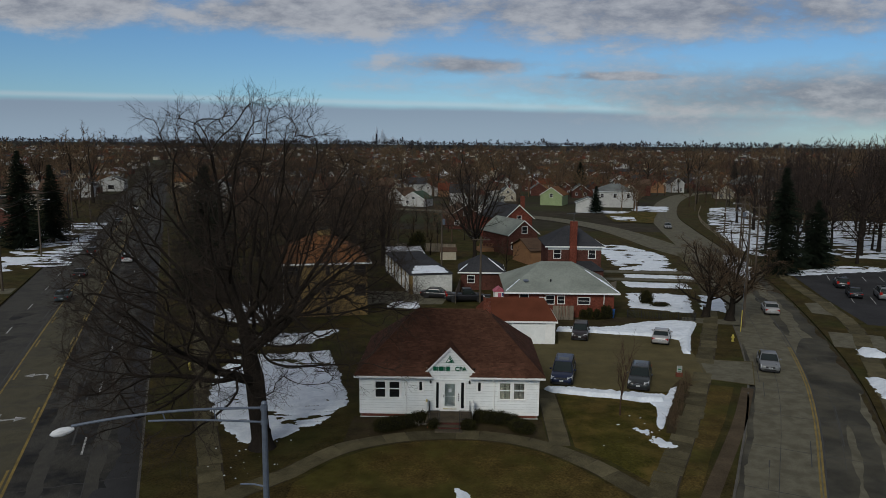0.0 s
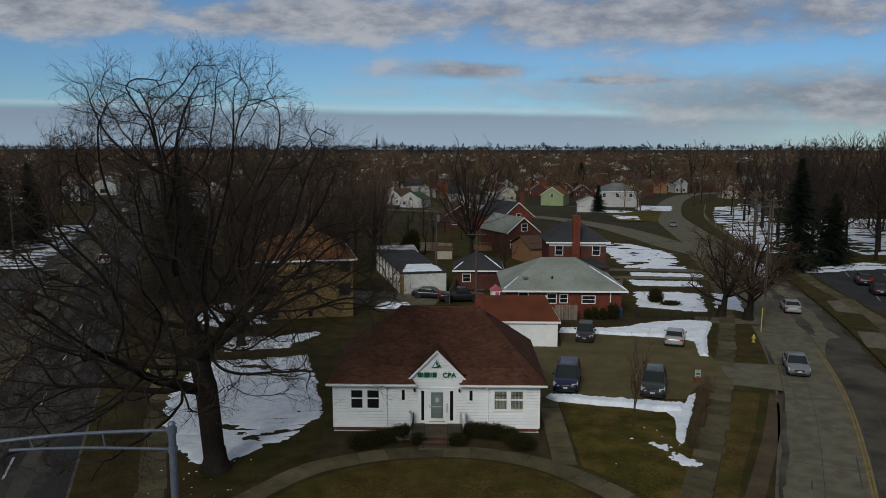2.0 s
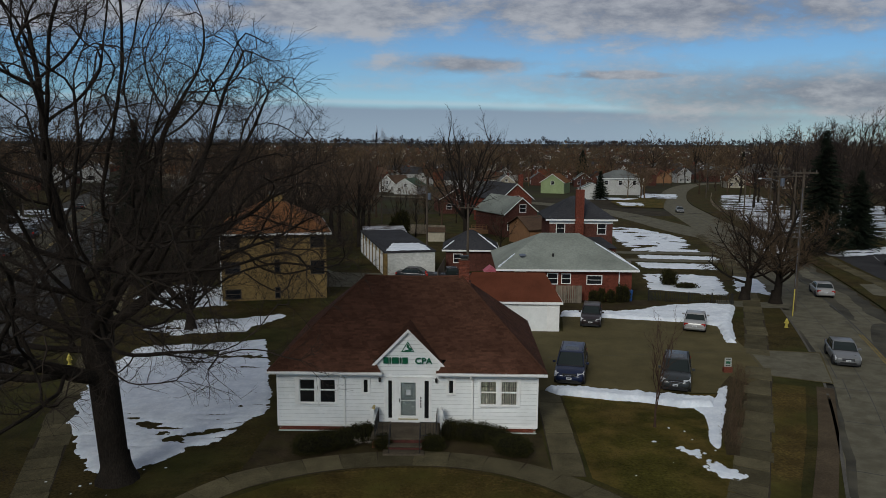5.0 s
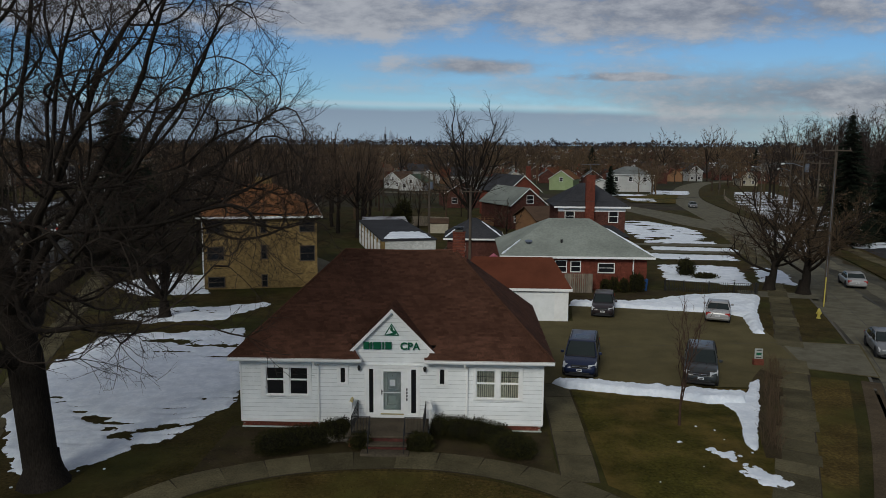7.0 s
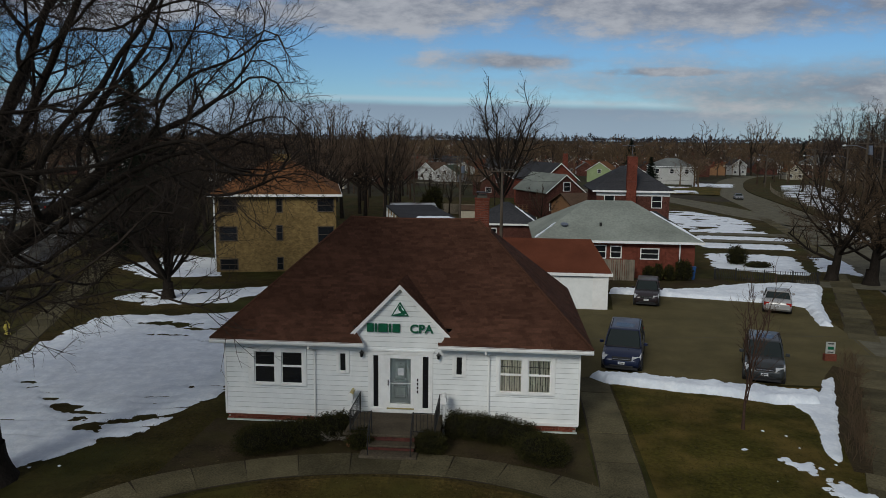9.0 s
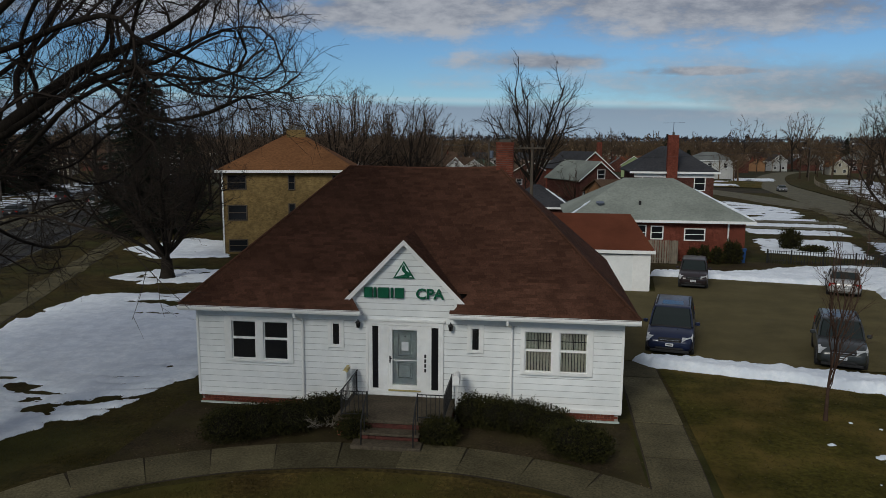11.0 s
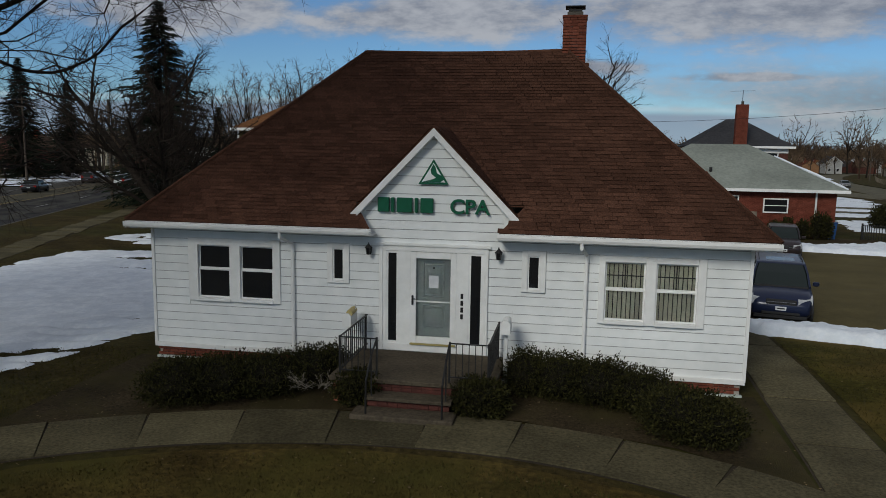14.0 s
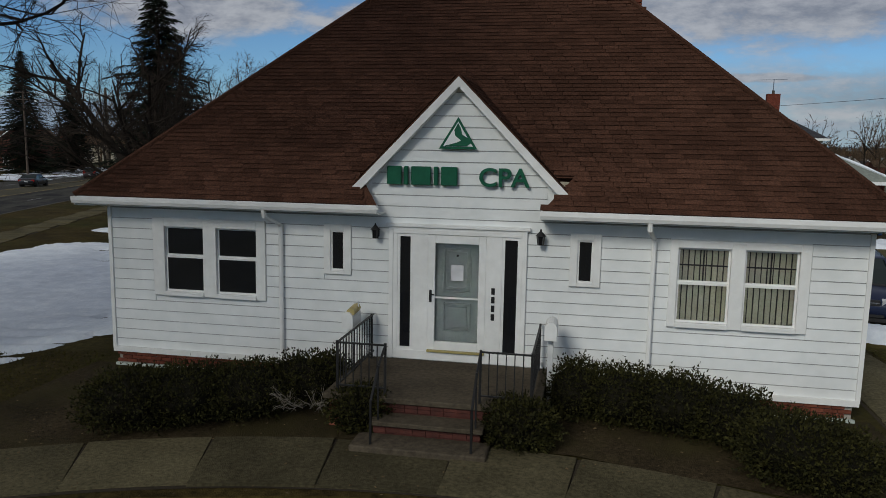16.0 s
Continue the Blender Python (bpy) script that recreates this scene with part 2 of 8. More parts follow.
GREENLAWN = mat("greening lawn", (0.0290, 0.0262, 0.0046), (0.092, 0.080, 0.0150), 7, 0.95, 1.0, 40, 0.4, 0.6, c3=(0.092, 0.064, 0.0170), s3=0.30)
FRONTLAWN = mat("tawny lawn", (0.0350, 0.0240, 0.0075), (0.118, 0.082, 0.0240), 7, 0.95, 1.0, 40, 0.4, 0.6, c3=(0.062, 0.054, 0.0130), s3=0.22)
GRASS = mat("grass blades", (0.0310, 0.0242, 0.0069), (0.0805, 0.0621, 0.0184), 3, 0.9, 0, None, 0.35, 0.6, island=0.35, c3=(0.0403, 0.0443, 0.0113), s3=0.12)
POLEWOOD = mat("weathered pole wood", (0.060, 0.0480, 0.0376), (0.112, 0.092, 0.072), 6, 0.9, 0.4, 40, 0.2, 1, stretch=(3, 3, 0.3))
GALV = mat("galvanised steel", (0.10, 0.12, 0.155), (0.15, 0.175, 0.22), 6, 0.45, 0, None, 0.12, 1, metal=0.3)
RUBBER = mat("tyre rubber", (0.012, 0.012, 0.012), (0.022, 0.022, 0.022), 20, 0.85)
CHROME = mat("bright metal", (0.45, 0.45, 0.46), (0.55, 0.55, 0.56), 5, 0.22, metal=1.0, big=0.1)
REDLENS = mat("red lamp lens", (0.25, 0.012, 0.010), (0.34, 0.02, 0.015), 5, 0.2, big=0.1)
CLEARLENS = mat("clear lamp lens", (0.36, 0.37, 0.38), (0.56, 0.57, 0.58), 9, 0.15, big=0.1)
PLATE = mat("plate white", (0.55, 0.56, 0.58), (0.66, 0.67, 0.68), 5, 0.5, big=0.1)
BLACKPLASTIC = mat("black plastic", (0.014, 0.014, 0.015), (0.024, 0.024, 0.025), 12, 0.6)


# ---- helpers of this scene ----
def ease(a, b, t):
    s = min(1.0, max(0.0, (t - a) / (b - a)))
    return s * s * (3 - 2 * s)


def gz(x, y):
    """Height of the land, which falls away to the north, with a low rise round the white house."""
    rise = 0.29 * ease(-11.5, -7.6, x) * ease(20, 11, x) * ease(42, 49, y) * ease(62, 56, y)
    if y < 62:
        return rise
    if y < 90:
        return rise - 0.007 * (y - 62) * (y - 62) / 28
    return -0.196 - 0.0145 * (min(y, 800) - 90) + 26.0 * ease(1100, 4600, y)


def mesh_of(name, verts, faces, material):
    me = bpy.data.meshes.new(name)
    me.from_pydata(verts, [], faces)
    me.materials.append(material)
    me.update()
    return me


def thing(name, label, category, at=(0, 0, 0), rz=0.0, group="", kind=""):
    ob = new(name)
    ob.matrix_world = pose(at[0], at[1], at[2], 0, 0, rz)
    return tagged(ob, label, category, group, kind)


def under(name, me, parent=None, m=None, label="", smooth=False):
    ob = new(name, me)
    if parent:
        ob.parent = parent
    if m is not None:
        ob.matrix_basis = m
    if label:
        tagged(ob, label)
    if smooth:
        me.shade_smooth()
    return ob


class Shape:
    """Gathers boxes, prisms, tubes and lathes into one mesh."""

    def __init__(self):
        self.v, self.f = [], []

    def add(self, verts, faces):
        n = len(self.v)
        self.v += [tuple(p) for p in verts]
        self.f += [tuple(n + i for i in f) for f in faces]
        return self

    def box(self, x0, x1, y0, y1, z0, z1, bevel=0.0):
        if bevel <= 0:
            vs = [(x, y, z) for z in (z0, z1) for x, y in ((x0, y0), (x1, y0), (x1, y1), (x0, y1))]
            return self.add(vs, [(3, 2, 1, 0), (4, 5, 6, 7), (0, 1, 5, 4), (1, 2, 6, 5), (2, 3, 7, 6), (3, 0, 4, 7)])
        b, rings = bevel, []
        for z, i in ((z0, b), (z0 + b, 0), (z1 - b, 0), (z1, b)):
            k = b if i == 0 else b * 2
            rings.append([(x0 + k, y0 + i, z), (x1 - k, y0 + i, z), (x1 - i, y0 + k, z), (x1 - i, y1 - k, z), (x1 - k, y1 - i, z), (x0 + k, y1 - i, z), (x0 + i, y1 - k, z), (x0 + i, y0 + k, z)])
        return self.loft(rings)

    def loft(self, rings, caps=True, closed=True):
        n, vs, fs = len(rings[0]), [], []
        for r in rings:
            vs += r
        for k in range(len(rings) - 1):
            for i in range(n if closed else n - 1):
                j = (i + 1) % n
                fs.append((k * n + i, k * n + j, (k + 1) * n + j, (k + 1) * n + i))
        if caps:
            fs += [tuple(range(n - 1, -1, -1)), tuple((len(rings) - 1) * n + i for i in range(n))]
        return self.add(vs, fs)

    def prism(self, poly, z0, z1):
        """A flat polygon (x, y), counter-clockwise, pulled up from z0 to z1."""
        return self.loft([[(x, y, z0) for x, y in poly], [(x, y, z1) for x, y in poly]])

    def slab(self, poly, y0, y1):
        """A polygon of (x, z) pulled from y0 to y1."""
        return self.loft([[(x, y1, z) for x, z in poly], [(x, y0, z) for x, z in poly]])

    def tube(self, pts, radii, sides=8, caps=True):
        rings = []
        pts = [Vector(p) for p in pts]
        if isinstance(radii, (int, float)):
            radii = [radii] * len(pts)
        for i, p in enumerate(pts):
            d = (pts[min(i + 1, len(pts) - 1)] - pts[max(i - 1, 0)]).normalized()
            a = d.orthogonal().normalized() if i == 0 else (a - d * a.dot(d)).normalized()
            b = d.cross(a)
            rings.append([tuple(p + (a * math.cos(s * math.tau / sides) + b * math.sin(s * math.tau / sides)) * radii[i]) for s in range(sides)])
        return self.loft(rings, caps)

    def mesh(self, name, material):
        return mesh_of(name, self.v, self.f, material)


def part(name, shape, material, parent, label="", smooth=False):
    return under(name, shape.mesh(name, material), parent, None, label, smooth)


def sampled(points, step):
    """A smooth line through points, sampled about every step metres."""
    pts = [Vector(p) for p in points]
    res = []
    for i in range(len(pts) - 1):
        p0, p1, p2, p3 = pts[max(i - 1, 0)], pts[i], pts[i + 1], pts[min(i + 2, len(pts) - 1)]
        n = max(1, int((p2 - p1).length / step))
        for k in range(n):
            s = k / n
            res.append(0.5 * (2 * p1 + (p2 - p0) * s + (2 * p0 - 5 * p1 + 4 * p2 - p3) * s * s + (3 * p1 - p0 - 3 * p2 + p3) * s ** 3))
    return res + [pts[-1]]


def sideways(line):
    """The unit way to the right at each point of a flat line."""
    res = []
    for i in range(len(line)):
        d = (line[min(i + 1, len(line) - 1)] - line[max(i - 1, 0)]).normalized()
        res.append(Vector((d.y, -d.x)))
    return res


def ribbon(line, a, b, lift, thick=0.0, cols=1):
    """A strip along a flat line, from a to b metres to its right, lying on the land; with thickness where given."""
    side, sh = sideways(line), Shape()
    vs, fs = [], []
    offs = [a + (b - a) * k / cols for k in range(cols + 1)]
    n = cols + 1
    for p, s in zip(line, side):
        for o in offs:
            q = p + s * o
            vs.append((q.x, q.y, gz(q.x, q.y) + lift))
    for i in range(len(line) - 1):
        for k in range(cols):
            fs.append((i * n + k, i * n + k + 1, (i + 1) * n + k + 1, (i + 1) * n + k))
    sh.add(vs, fs)
    if thick:
        for o, flip in ((a, 1), (b, 0)):
            w = []
            for p, s in zip(line, side):
                q = p + s * o
                w += [(q.x, q.y, gz(q.x, q.y) + lift), (q.x, q.y, gz(q.x, q.y) + lift - thick)]
            sh.add(w, [((2 * i, 2 * i + 2, 2 * i + 3, 2 * i + 1) if flip else (2 * i, 2 * i + 1, 2 * i + 3, 2 * i + 2)) for i in range(len(line) - 1)])
        for i in (0, len(line) - 1):
            q0, q1 = line[i] + side[i] * a, line[i] + side[i] * b
            sh.add([(q0.x, q0.y, gz(q0.x, q0.y) + lift), (q1.x, q1.y, gz(q1.x, q1.y) + lift), (q1.x, q1.y, gz(q1.x, q1.y) + lift - thick), (q0.x, q0.y, gz(q0.x, q0.y) + lift - thick)], [(0, 1, 2, 3)])
    return sh


def structure(name, shape, material, label, category, smooth=False):
    return tagged(under(name, shape.mesh(name, material), None, None, "", smooth), label, category, "", "structure")


# ---- land, roads, pavements ----
def ground():
    xs = sorted({s * d for d in (0, 15, 30, 50, 80, 130, 220, 400, 800, 1600, 3000, 5500) for s in (-1, 1)})
    ys = [-600, -200, -60, 0, 20, 40, 62, 66, 70, 74, 78, 82, 86, 90, 120, 200, 400, 800, 1500, 2500, 4000, 5600]
    vs = [(x, y, gz(x, y) - 0.16) for y in ys for x in xs]
    n = len(xs)
    fs = [(j * n + i, j * n + i + 1, (j + 1) * n + i + 1, (j + 1) * n + i) for j in range(len(ys) - 1) for i in range(n - 1)]
    structure("ground", Shape().add(vs, fs), FARLAND, "brown winter land that falls gently away to the horizon", "ground")


ground()

# west road, five lanes; its line is the eastern kerb
west = sampled([(-10.1, 20.3), (-22.0, 50.8), (-37.3, 90.0), (-53.0, 130.0), (-72.5, 180), (-111.7, 280), (-178, 450), (-276, 700), (-470, 1200)], 6)
# east road; its line is the yellow middle line
east = sampled([(11.0, 12), (17.0, 30), (22.6, 43.0), (28.4, 56.3), (33.1, 69.0), (38.6, 88.0), (44.8, 113), (50.2, 140), (55.2, 170), (61, 205), (68.5, 245), (79.5, 285), (94, 330), (110, 371), (124, 398), (146, 422), (180, 446), (240, 474), (330, 505)], 4)
WEST_W, EAST_L, EAST_R = 18.7, 4.7, 4.6


def land_patch(poly, lift, step=2.0):
    """A flat shape laid on the land."""
    bm = bmesh.new()
    bm.faces.new([bm.verts.new((x, y, 0)) for x, y in poly])
    for axis in (0, 1):
        lo, hi = min(p[axis] for p in poly), max(p[axis] for p in poly)
        for c in np.arange(math.floor(lo) + step, hi, step):
            co, no = [0, 0, 0], [0, 0, 0]
            co[axis], no[axis] = float(c), 1
            bmesh.ops.bisect_plane(bm, geom=bm.verts[:] + bm.edges[:] + bm.faces[:], plane_co=co, plane_no=no)
    bm.verts.index_update()
    sh = Shape().add([(v.co.x, v.co.y, gz(v.co.x, v.co.y) + lift) for v in bm.verts], [tuple(v.index for v in f.verts) for f in bm.faces])
    bm.free()
    return sh


def lawns():
    """Three raised lawns with kerbs: the wedge between the roads, and the land beyond each road."""
    def xw(y, off):
        side = sideways(west)
        pts = [p + s * off for p, s in zip(west, side)]
        return np.interp(y, [p.y for p in pts], [p.x for p in pts])

    def xe(y, off):
        side = sideways(east)
        pts = [p + s * off for p, s in zip(east, side)]
        return np.interp(y, [p.y for p in pts], [p.x for p in pts])

    def region(name, left, right, y0, y1, label, cols=14, step=2.0):
        ys = np.arange(y0, y1 + 0.1, step)
        vs, fs = [], []
        n = cols + 1
        for y in ys:
            l, r = left(y), right(y)
            for k in range(n):
                vs.append((l + (r - l) * k / cols, y, gz(l + (r - l) * k / cols, y)))
        for j in range(len(ys) - 1):
            for k in range(cols):
                fs.append((j * n + k, j * n + k + 1, (j + 1) * n + k + 1, (j + 1) * n + k))
        sh = Shape().add(vs, fs)
        for k in (0, cols):
            w = []
            for j, y in enumerate(ys):
                x, _, z = vs[j * n + k]
                w += [(x, y, z), (x, y, z - 0.16)]
            sh.add(w, [(2 * j, 2 * j + 2, 2 * j + 3, 2 * j + 1) for j in range(len(ys) - 1)])
        structure(name, sh, LAWN, label, "lawn")

    region("lawn_wedge", lambda y: xw(y, 0.16), lambda y: xe(y, -EAST_L - 0.16), 22, 196, "dormant brown and green lawn between two roads", 64, 1.0)
    region("lawn_west", lambda y: xw(y, -WEST_W - 0.16) - 160, lambda y: xw(y, -WEST_W - 0.16), 22, 300, "dormant lawn beyond the wide road", 10)
    region("lawn_east", lambda y: xe(y, EAST_R + 0.16), lambda y: xe(y, EAST_R + 0.16) + 170, 22, 400, "dormant lawn and parkland beyond the curving road", 10)


lawns()


def roads():
    structure("road_west", ribbon(west, -WEST_W, 0, -0.15, 0, 6), ASPHALT, "wide worn asphalt road with a yellow-lined turn lane", "road")
    structure("road_east", ribbon(east, -EAST_L, EAST_R, -0.145, 0, 4), ROADCON, "curving worn concrete road with cracks and patches", "road")
    # the asphalt half of the curving road, breaking up into patches farther on
    def patch(line, i0, i1, a, b, seed, m, name, lift, label, wander=0.5):
        fine, sh = sampled([tuple(p) for p in line[i0:i1]], 0.6), Shape()
        ways, vs = sideways(fine), []
        for k, (p, w) in enumerate(zip(fine, ways)):
            jag = 0.35 * wander * noise.noise(Vector((k * 0.61, seed, 5)))
            f = k / (len(fine) - 1)
            close = min(1.0, f * 9, (1 - f) * 9) ** 0.5
            mid = (a + b) / 2 + wander * 0.5 * noise.noise(Vector((k * 0.05, seed, 2)))
            half = (b - a) / 2 * close
            l, r = mid - half + jag + wander * close * noise.noise(Vector((k * 0.16, seed, 0))), mid + half + jag + wander * close * noise.noise(Vector((k * 0.16, seed, 7)))
            for o in (max(l, -EAST_L if line is east else -WEST_W), min(r, EAST_R - 0.02 if line is east else -0.02)):
                q = p + w * o
                vs.append((q.x, q.y, gz(q.x, q.y) + lift))
        sh.add(vs, [(2 * k, 2 * k + 1, 2 * k + 3, 2 * k + 2) for k in range(len(fine) - 1)])
        structure(name, sh, m, label, "road repair")

    patch(east, 0, 17, 0.35, 5.6, 1, ROADDARK, "asphalt_patch", -0.1435, "dark worn asphalt over half of the curving road", 0.10)
    patch(east, 15, 30, 2.9, 5.6, 2, ROADDARK, "asphalt_patch", -0.1433, "dark broken asphalt along the road edge", 0.6)
    patch(east, 16, 24, 0.3, 1.4, 3, ROADDARK, "asphalt_patch", -0.1431, "dark asphalt patch beside the middle line", 0.6)
    patch(east, 26, 36, 2.0, 3.4, 4, ROADDARK, "asphalt_patch", -0.1429, "dark asphalt patch in the curving road", 0.9)
    patch(east, 4, 11, 2.1, 2.6, 5, ROADCON, "bare_streak", -0.1415, "pale bare streak in the asphalt", 0.3)
    patch(east, 7, 13, 3.9, 4.5, 6, ROADCON, "bare_streak", -0.1415, "pale bare streak in the asphalt", 0.3)
    patch(east, 2, 16, -4.7, -4.25, 7, ROADDARK, "gutter_stain", -0.1425, "dark damp gutter of the curving road", 0.12)
    patch(east, 5, 30, 4.3, 5.9, 8, SOIL, "road_edge_mud", -0.1395, "wet mud along the broken road edge", 0.7)
    structure("turn_lane", ribbon(west, -11.5, -7.55, -0.1485), TURNLANE, "paler concrete turn lane between yellow lines", "road")
    structure("far_lanes", ribbon(west, -18.6, -11.5, -0.1490), FARLANE, "pale grey worn asphalt lanes", "road")
    for k, (i0, i1, a, b) in enumerate(((0, 7, -1.6, 0.0), (6, 13, -1.3, 0.0), (12, 22, -1.5, -0.1), (2, 5, -2.7, -1.4), (8, 12, -4.3, -3.4))):
        patch(west, i0, i1, a, b, 30 + k, DARKLOT, "gutter_patch", -0.1474 + 0.0003 * k, "dark tar patch beside the kerb of the wide road", 0.5)
    for k, off in enumerate((-2.6, -5.9, -13.2, -16.6)):
        patch(west, 0, 40, off - 0.45, off + 0.45, 50 + k, FARLANE, "tyre_track", -0.1468, "paler worn wheel track of the wide road", 0.35)
    side = sampled([(50.5, 141), (46.5, 160), (44.8, 180), (41.5, 203), (34, 225), (22, 243), (2, 258), (-30, 272), (-62, 282)], 5)
    structure("road_side", ribbon(side, -4.0, 4.0, 0.03, 0, 2), ROADCON, "pale concrete side street", "road")
    marks = Shape()
    for a, b in ((-7.66, -7.48), (-11.60, -11.44)):
        marks.add(*_sheet(ribbon(west[:40], a, b, -0.146)))
    fine = sampled([tuple(p) for p in west[:40]], 1.0)
    for k in range(2, len(fine) - 4, 11):
        for a, b in ((-7.98, -7.82), (-11.26, -11.10)):
            marks.add(*_sheet(ribbon(fine[k:k + 4], a, b, -0.146)))
    structure("yellow_lines_west", marks, YELLOW, "worn double yellow lines of the turn lane", "road marking")
    marks = Shape()
    for a, b in ((-0.03, 0.09), (0.19, 0.31)):
        marks.add(*_sheet(ribbon(east[:16], a, b, -0.137)))
    structure("yellow_lines_east", marks, YELLOW, "faded double yellow middle line", "road marking")
    dashes = Shape()
    for off in (-3.75, -15.1):
        fine = sampled([tuple(p) for p in west[:45]], 1.0)
        for k in range(4, len(fine) - 4, 12):
            dashes.add(*_sheet(ribbon(fine[k:k + 4], off - 0.07, off + 0.07, -0.146)))
    structure("lane_dashes", dashes, WHITELINE, "worn white lane dashes", "road marking")
    arrows = Shape()
    for cy in (54.2, 63.8):
        cx = -22.0 - 0.3913 * (cy - 50.8) - 10.15
        m = pose(cx, cy, -0.144, 0, 0, 21.4)
        if cy > 60:
            shaft = [(0.9, -0.9), (1.05, -0.9), (1.05, 0.3), (0.75, 0.75), (-0.2, 0.75), (-0.2, 1.15), (-1.05, 0.6), (-0.2, 0.05), (-0.2, 0.45), (0.6, 0.45), (0.9, 0.15)]
        else:
            shaft = [(-0.9, 0.9), (-1.05, 0.9), (-1.05, -0.3), (-0.75, -0.75), (0.2, -0.75), (0.2, -1.15), (1.05, -0.6), (0.2, -0.05), (0.2, -0.45), (-0.6, -0.45), (-0.9, -0.15)]
        vs = [tuple(m @ Vector((x, y, 0))) for x, y in shaft]
        arrows.add(vs, [tuple(range(len(vs)))])
    structure("turn_arrows", arrows, WHITELINE, "worn white turn arrows in the middle lane", "road marking")
    # dark tar patches and seams on both roads
    rnd = random.Random(5)
    tar = Shape()
    for k in range(16):
        i = rnd.randrange(3, 34)
        off, w = rnd.uniform(-4.0, 3.4), rnd.uniform(0.03, 0.09)
        tar.add(*_sheet(ribbon(east[i:i + rnd.randint(2, 5)], off, off + w, -0.1425)))
    tar.add(*_sheet(ribbon(east[:60], 0.34, 0.45, -0.1400)))
    tar.add(*_sheet(ribbon(east[:60], -2.35, -2.31, -0.1402)))
    for k in range(22):
        i = rnd.randrange(2, 22)
        off, w = rnd.uniform(-17, -0.6), rnd.uniform(0.04, 0.14)
        tar.add(*_sheet(ribbon(west[i:i + rnd.randint(2, 4)], off, off + w, -0.148)))
    tar.add(*_sheet(ribbon(west[2:40], -12.0, -11.9, -0.1475)))
    fine_e = sampled([tuple(p) for p in east[:40]], 1.0)
    for k in range(6, len(fine_e) - 3, 6):
        p, s = fine_e[k], sideways(fine_e)[k]
        d = Vector((-s.y, s.x)) * 0.035
        q = [p - s * (EAST_L - .1) - d, p + s * (EAST_R - .1) - d, p + s * (EAST_R - .1) + d, p - s * (EAST_L - .1) + d]
        tar.add([(c.x, c.y, gz(c.x, c.y) - 0.1405) for c in q], [(0, 1, 2, 3)])
    fine_w = sampled([tuple(p) for p in west[:30]], 1.0)
    ways = sideways(fine_w)
    for k in range(4, len(fine_w) - 3, 5):
        for lo, hi in ((-11.4, -7.6), (-18.5, -11.6), (-7.4, -0.4)):
            if rnd.random() < (0.15 if hi == -7.6 else 0.55):
                continue
            pts = [fine_w[k] + ways[k] * (lo + (hi - lo) * f / 8) + Vector((rnd.uniform(-.2, .2), rnd.uniform(-.3, .3))) for f in range(9)]
            for p, q in zip(pts[:-1], pts[1:]):
                n = Vector((p.y - q.y, q.x - p.x)).normalized() * rnd.uniform(0.015, 0.04)
                tar.add([(c.x, c.y, gz(c.x, c.y) - 0.1455) for c in (p - n, q - n, q + n, p + n)], [(0, 1, 2, 3)])
    structure("tar_seams", tar, TAR, "dark tar patches and joint seams in the roads", "road repair")


def _sheet(sh):
    return sh.v, sh.f


roads()


def kerb(name, line, a, b, label, length=3.0):
    fine = sampled([tuple(p) for p in line], 1.0)
    holder = structure(name, ribbon(fine, a + 0.02, b - 0.02, -0.02, 0.14), JOINT, label, "kerb")
    step = int(length)
    count = 0
    for k in range(0, len(fine) - step, step):
        if count >= 70:
            break
        sh = ribbon(fine[k:k + step + 1], a, b, 0.012, 0.17)
        part("kerb_stone", sh, KERB, holder)
        count += 1


kerb("kerb_west", west[:24], 0.0, 0.16, "grey concrete kerb along the wide road")
kerb("kerb_east", east[3:36], -EAST_L - 0.16, -EAST_L, "grey concrete kerb along the curving road")


def walk_slabs(name, line, a, b, length, label, lift=0.03, gap=0.075, limit=90):
    """A pavement: a bed of dirt with separate slabs on it."""
    fine = sampled([tuple(p) for p in line], 0.5)
    holder = structure(name, ribbon(fine, a, b, 0.008), JOINT, label, "pavement")
    rnd, k, n = random.Random(len(name)), 0, max(2, int(length / 0.5))
    count = 0
    while k + n < len(fine) and count < limit:
        seg = fine[k:k + n + 1]
        d0, d1 = (seg[1] - seg[0]).normalized() * gap / 2, (seg[-1] - seg[-2]).normalized() * gap / 2
        seg = [seg[0] + d0] + seg[1:-1] + [seg[-1] - d1]
        shift = rnd.uniform(-0.05, 0.05) if "arc" in name or "house" in name else rnd.uniform(-0.13, 0.13)
        part("slab", ribbon(seg, a + 0.04 + shift, b - 0.04 + shift, lift + rnd.uniform(-0.014, 0.014), 0.08), CONCRETE, holder)
        k += n
        count += 1
    return holder


arc = [(-13.6, 40.6), (-12.5, 42.3), (-10.5, 44.5), (-7.85, 47.7), (-5.9, 49.2), (-3.4, 50.35), (-0.6, 50.95), (2.2, 50.95), (4.95, 50.2), (7.0, 48.95), (8.9, 47.2), (10.4, 45.4), (11.9, 43.2), (12.9, 41.6)]
walk_slabs("walk_arc", sampled(arc, 0.5), -0.85, 0.8, 1.5, "curved concrete walk of weathered slabs before the house", gap=0.022)
walk_slabs("walk_west", [(-8.9, 27), (-13.9, 41.6), (-16.2, 48), (-20.0, 58), (-26.9, 77), (-36, 101), (-53, 146)], -0.8, 0.8, 1.5, "old concrete pavement beside the wide road")
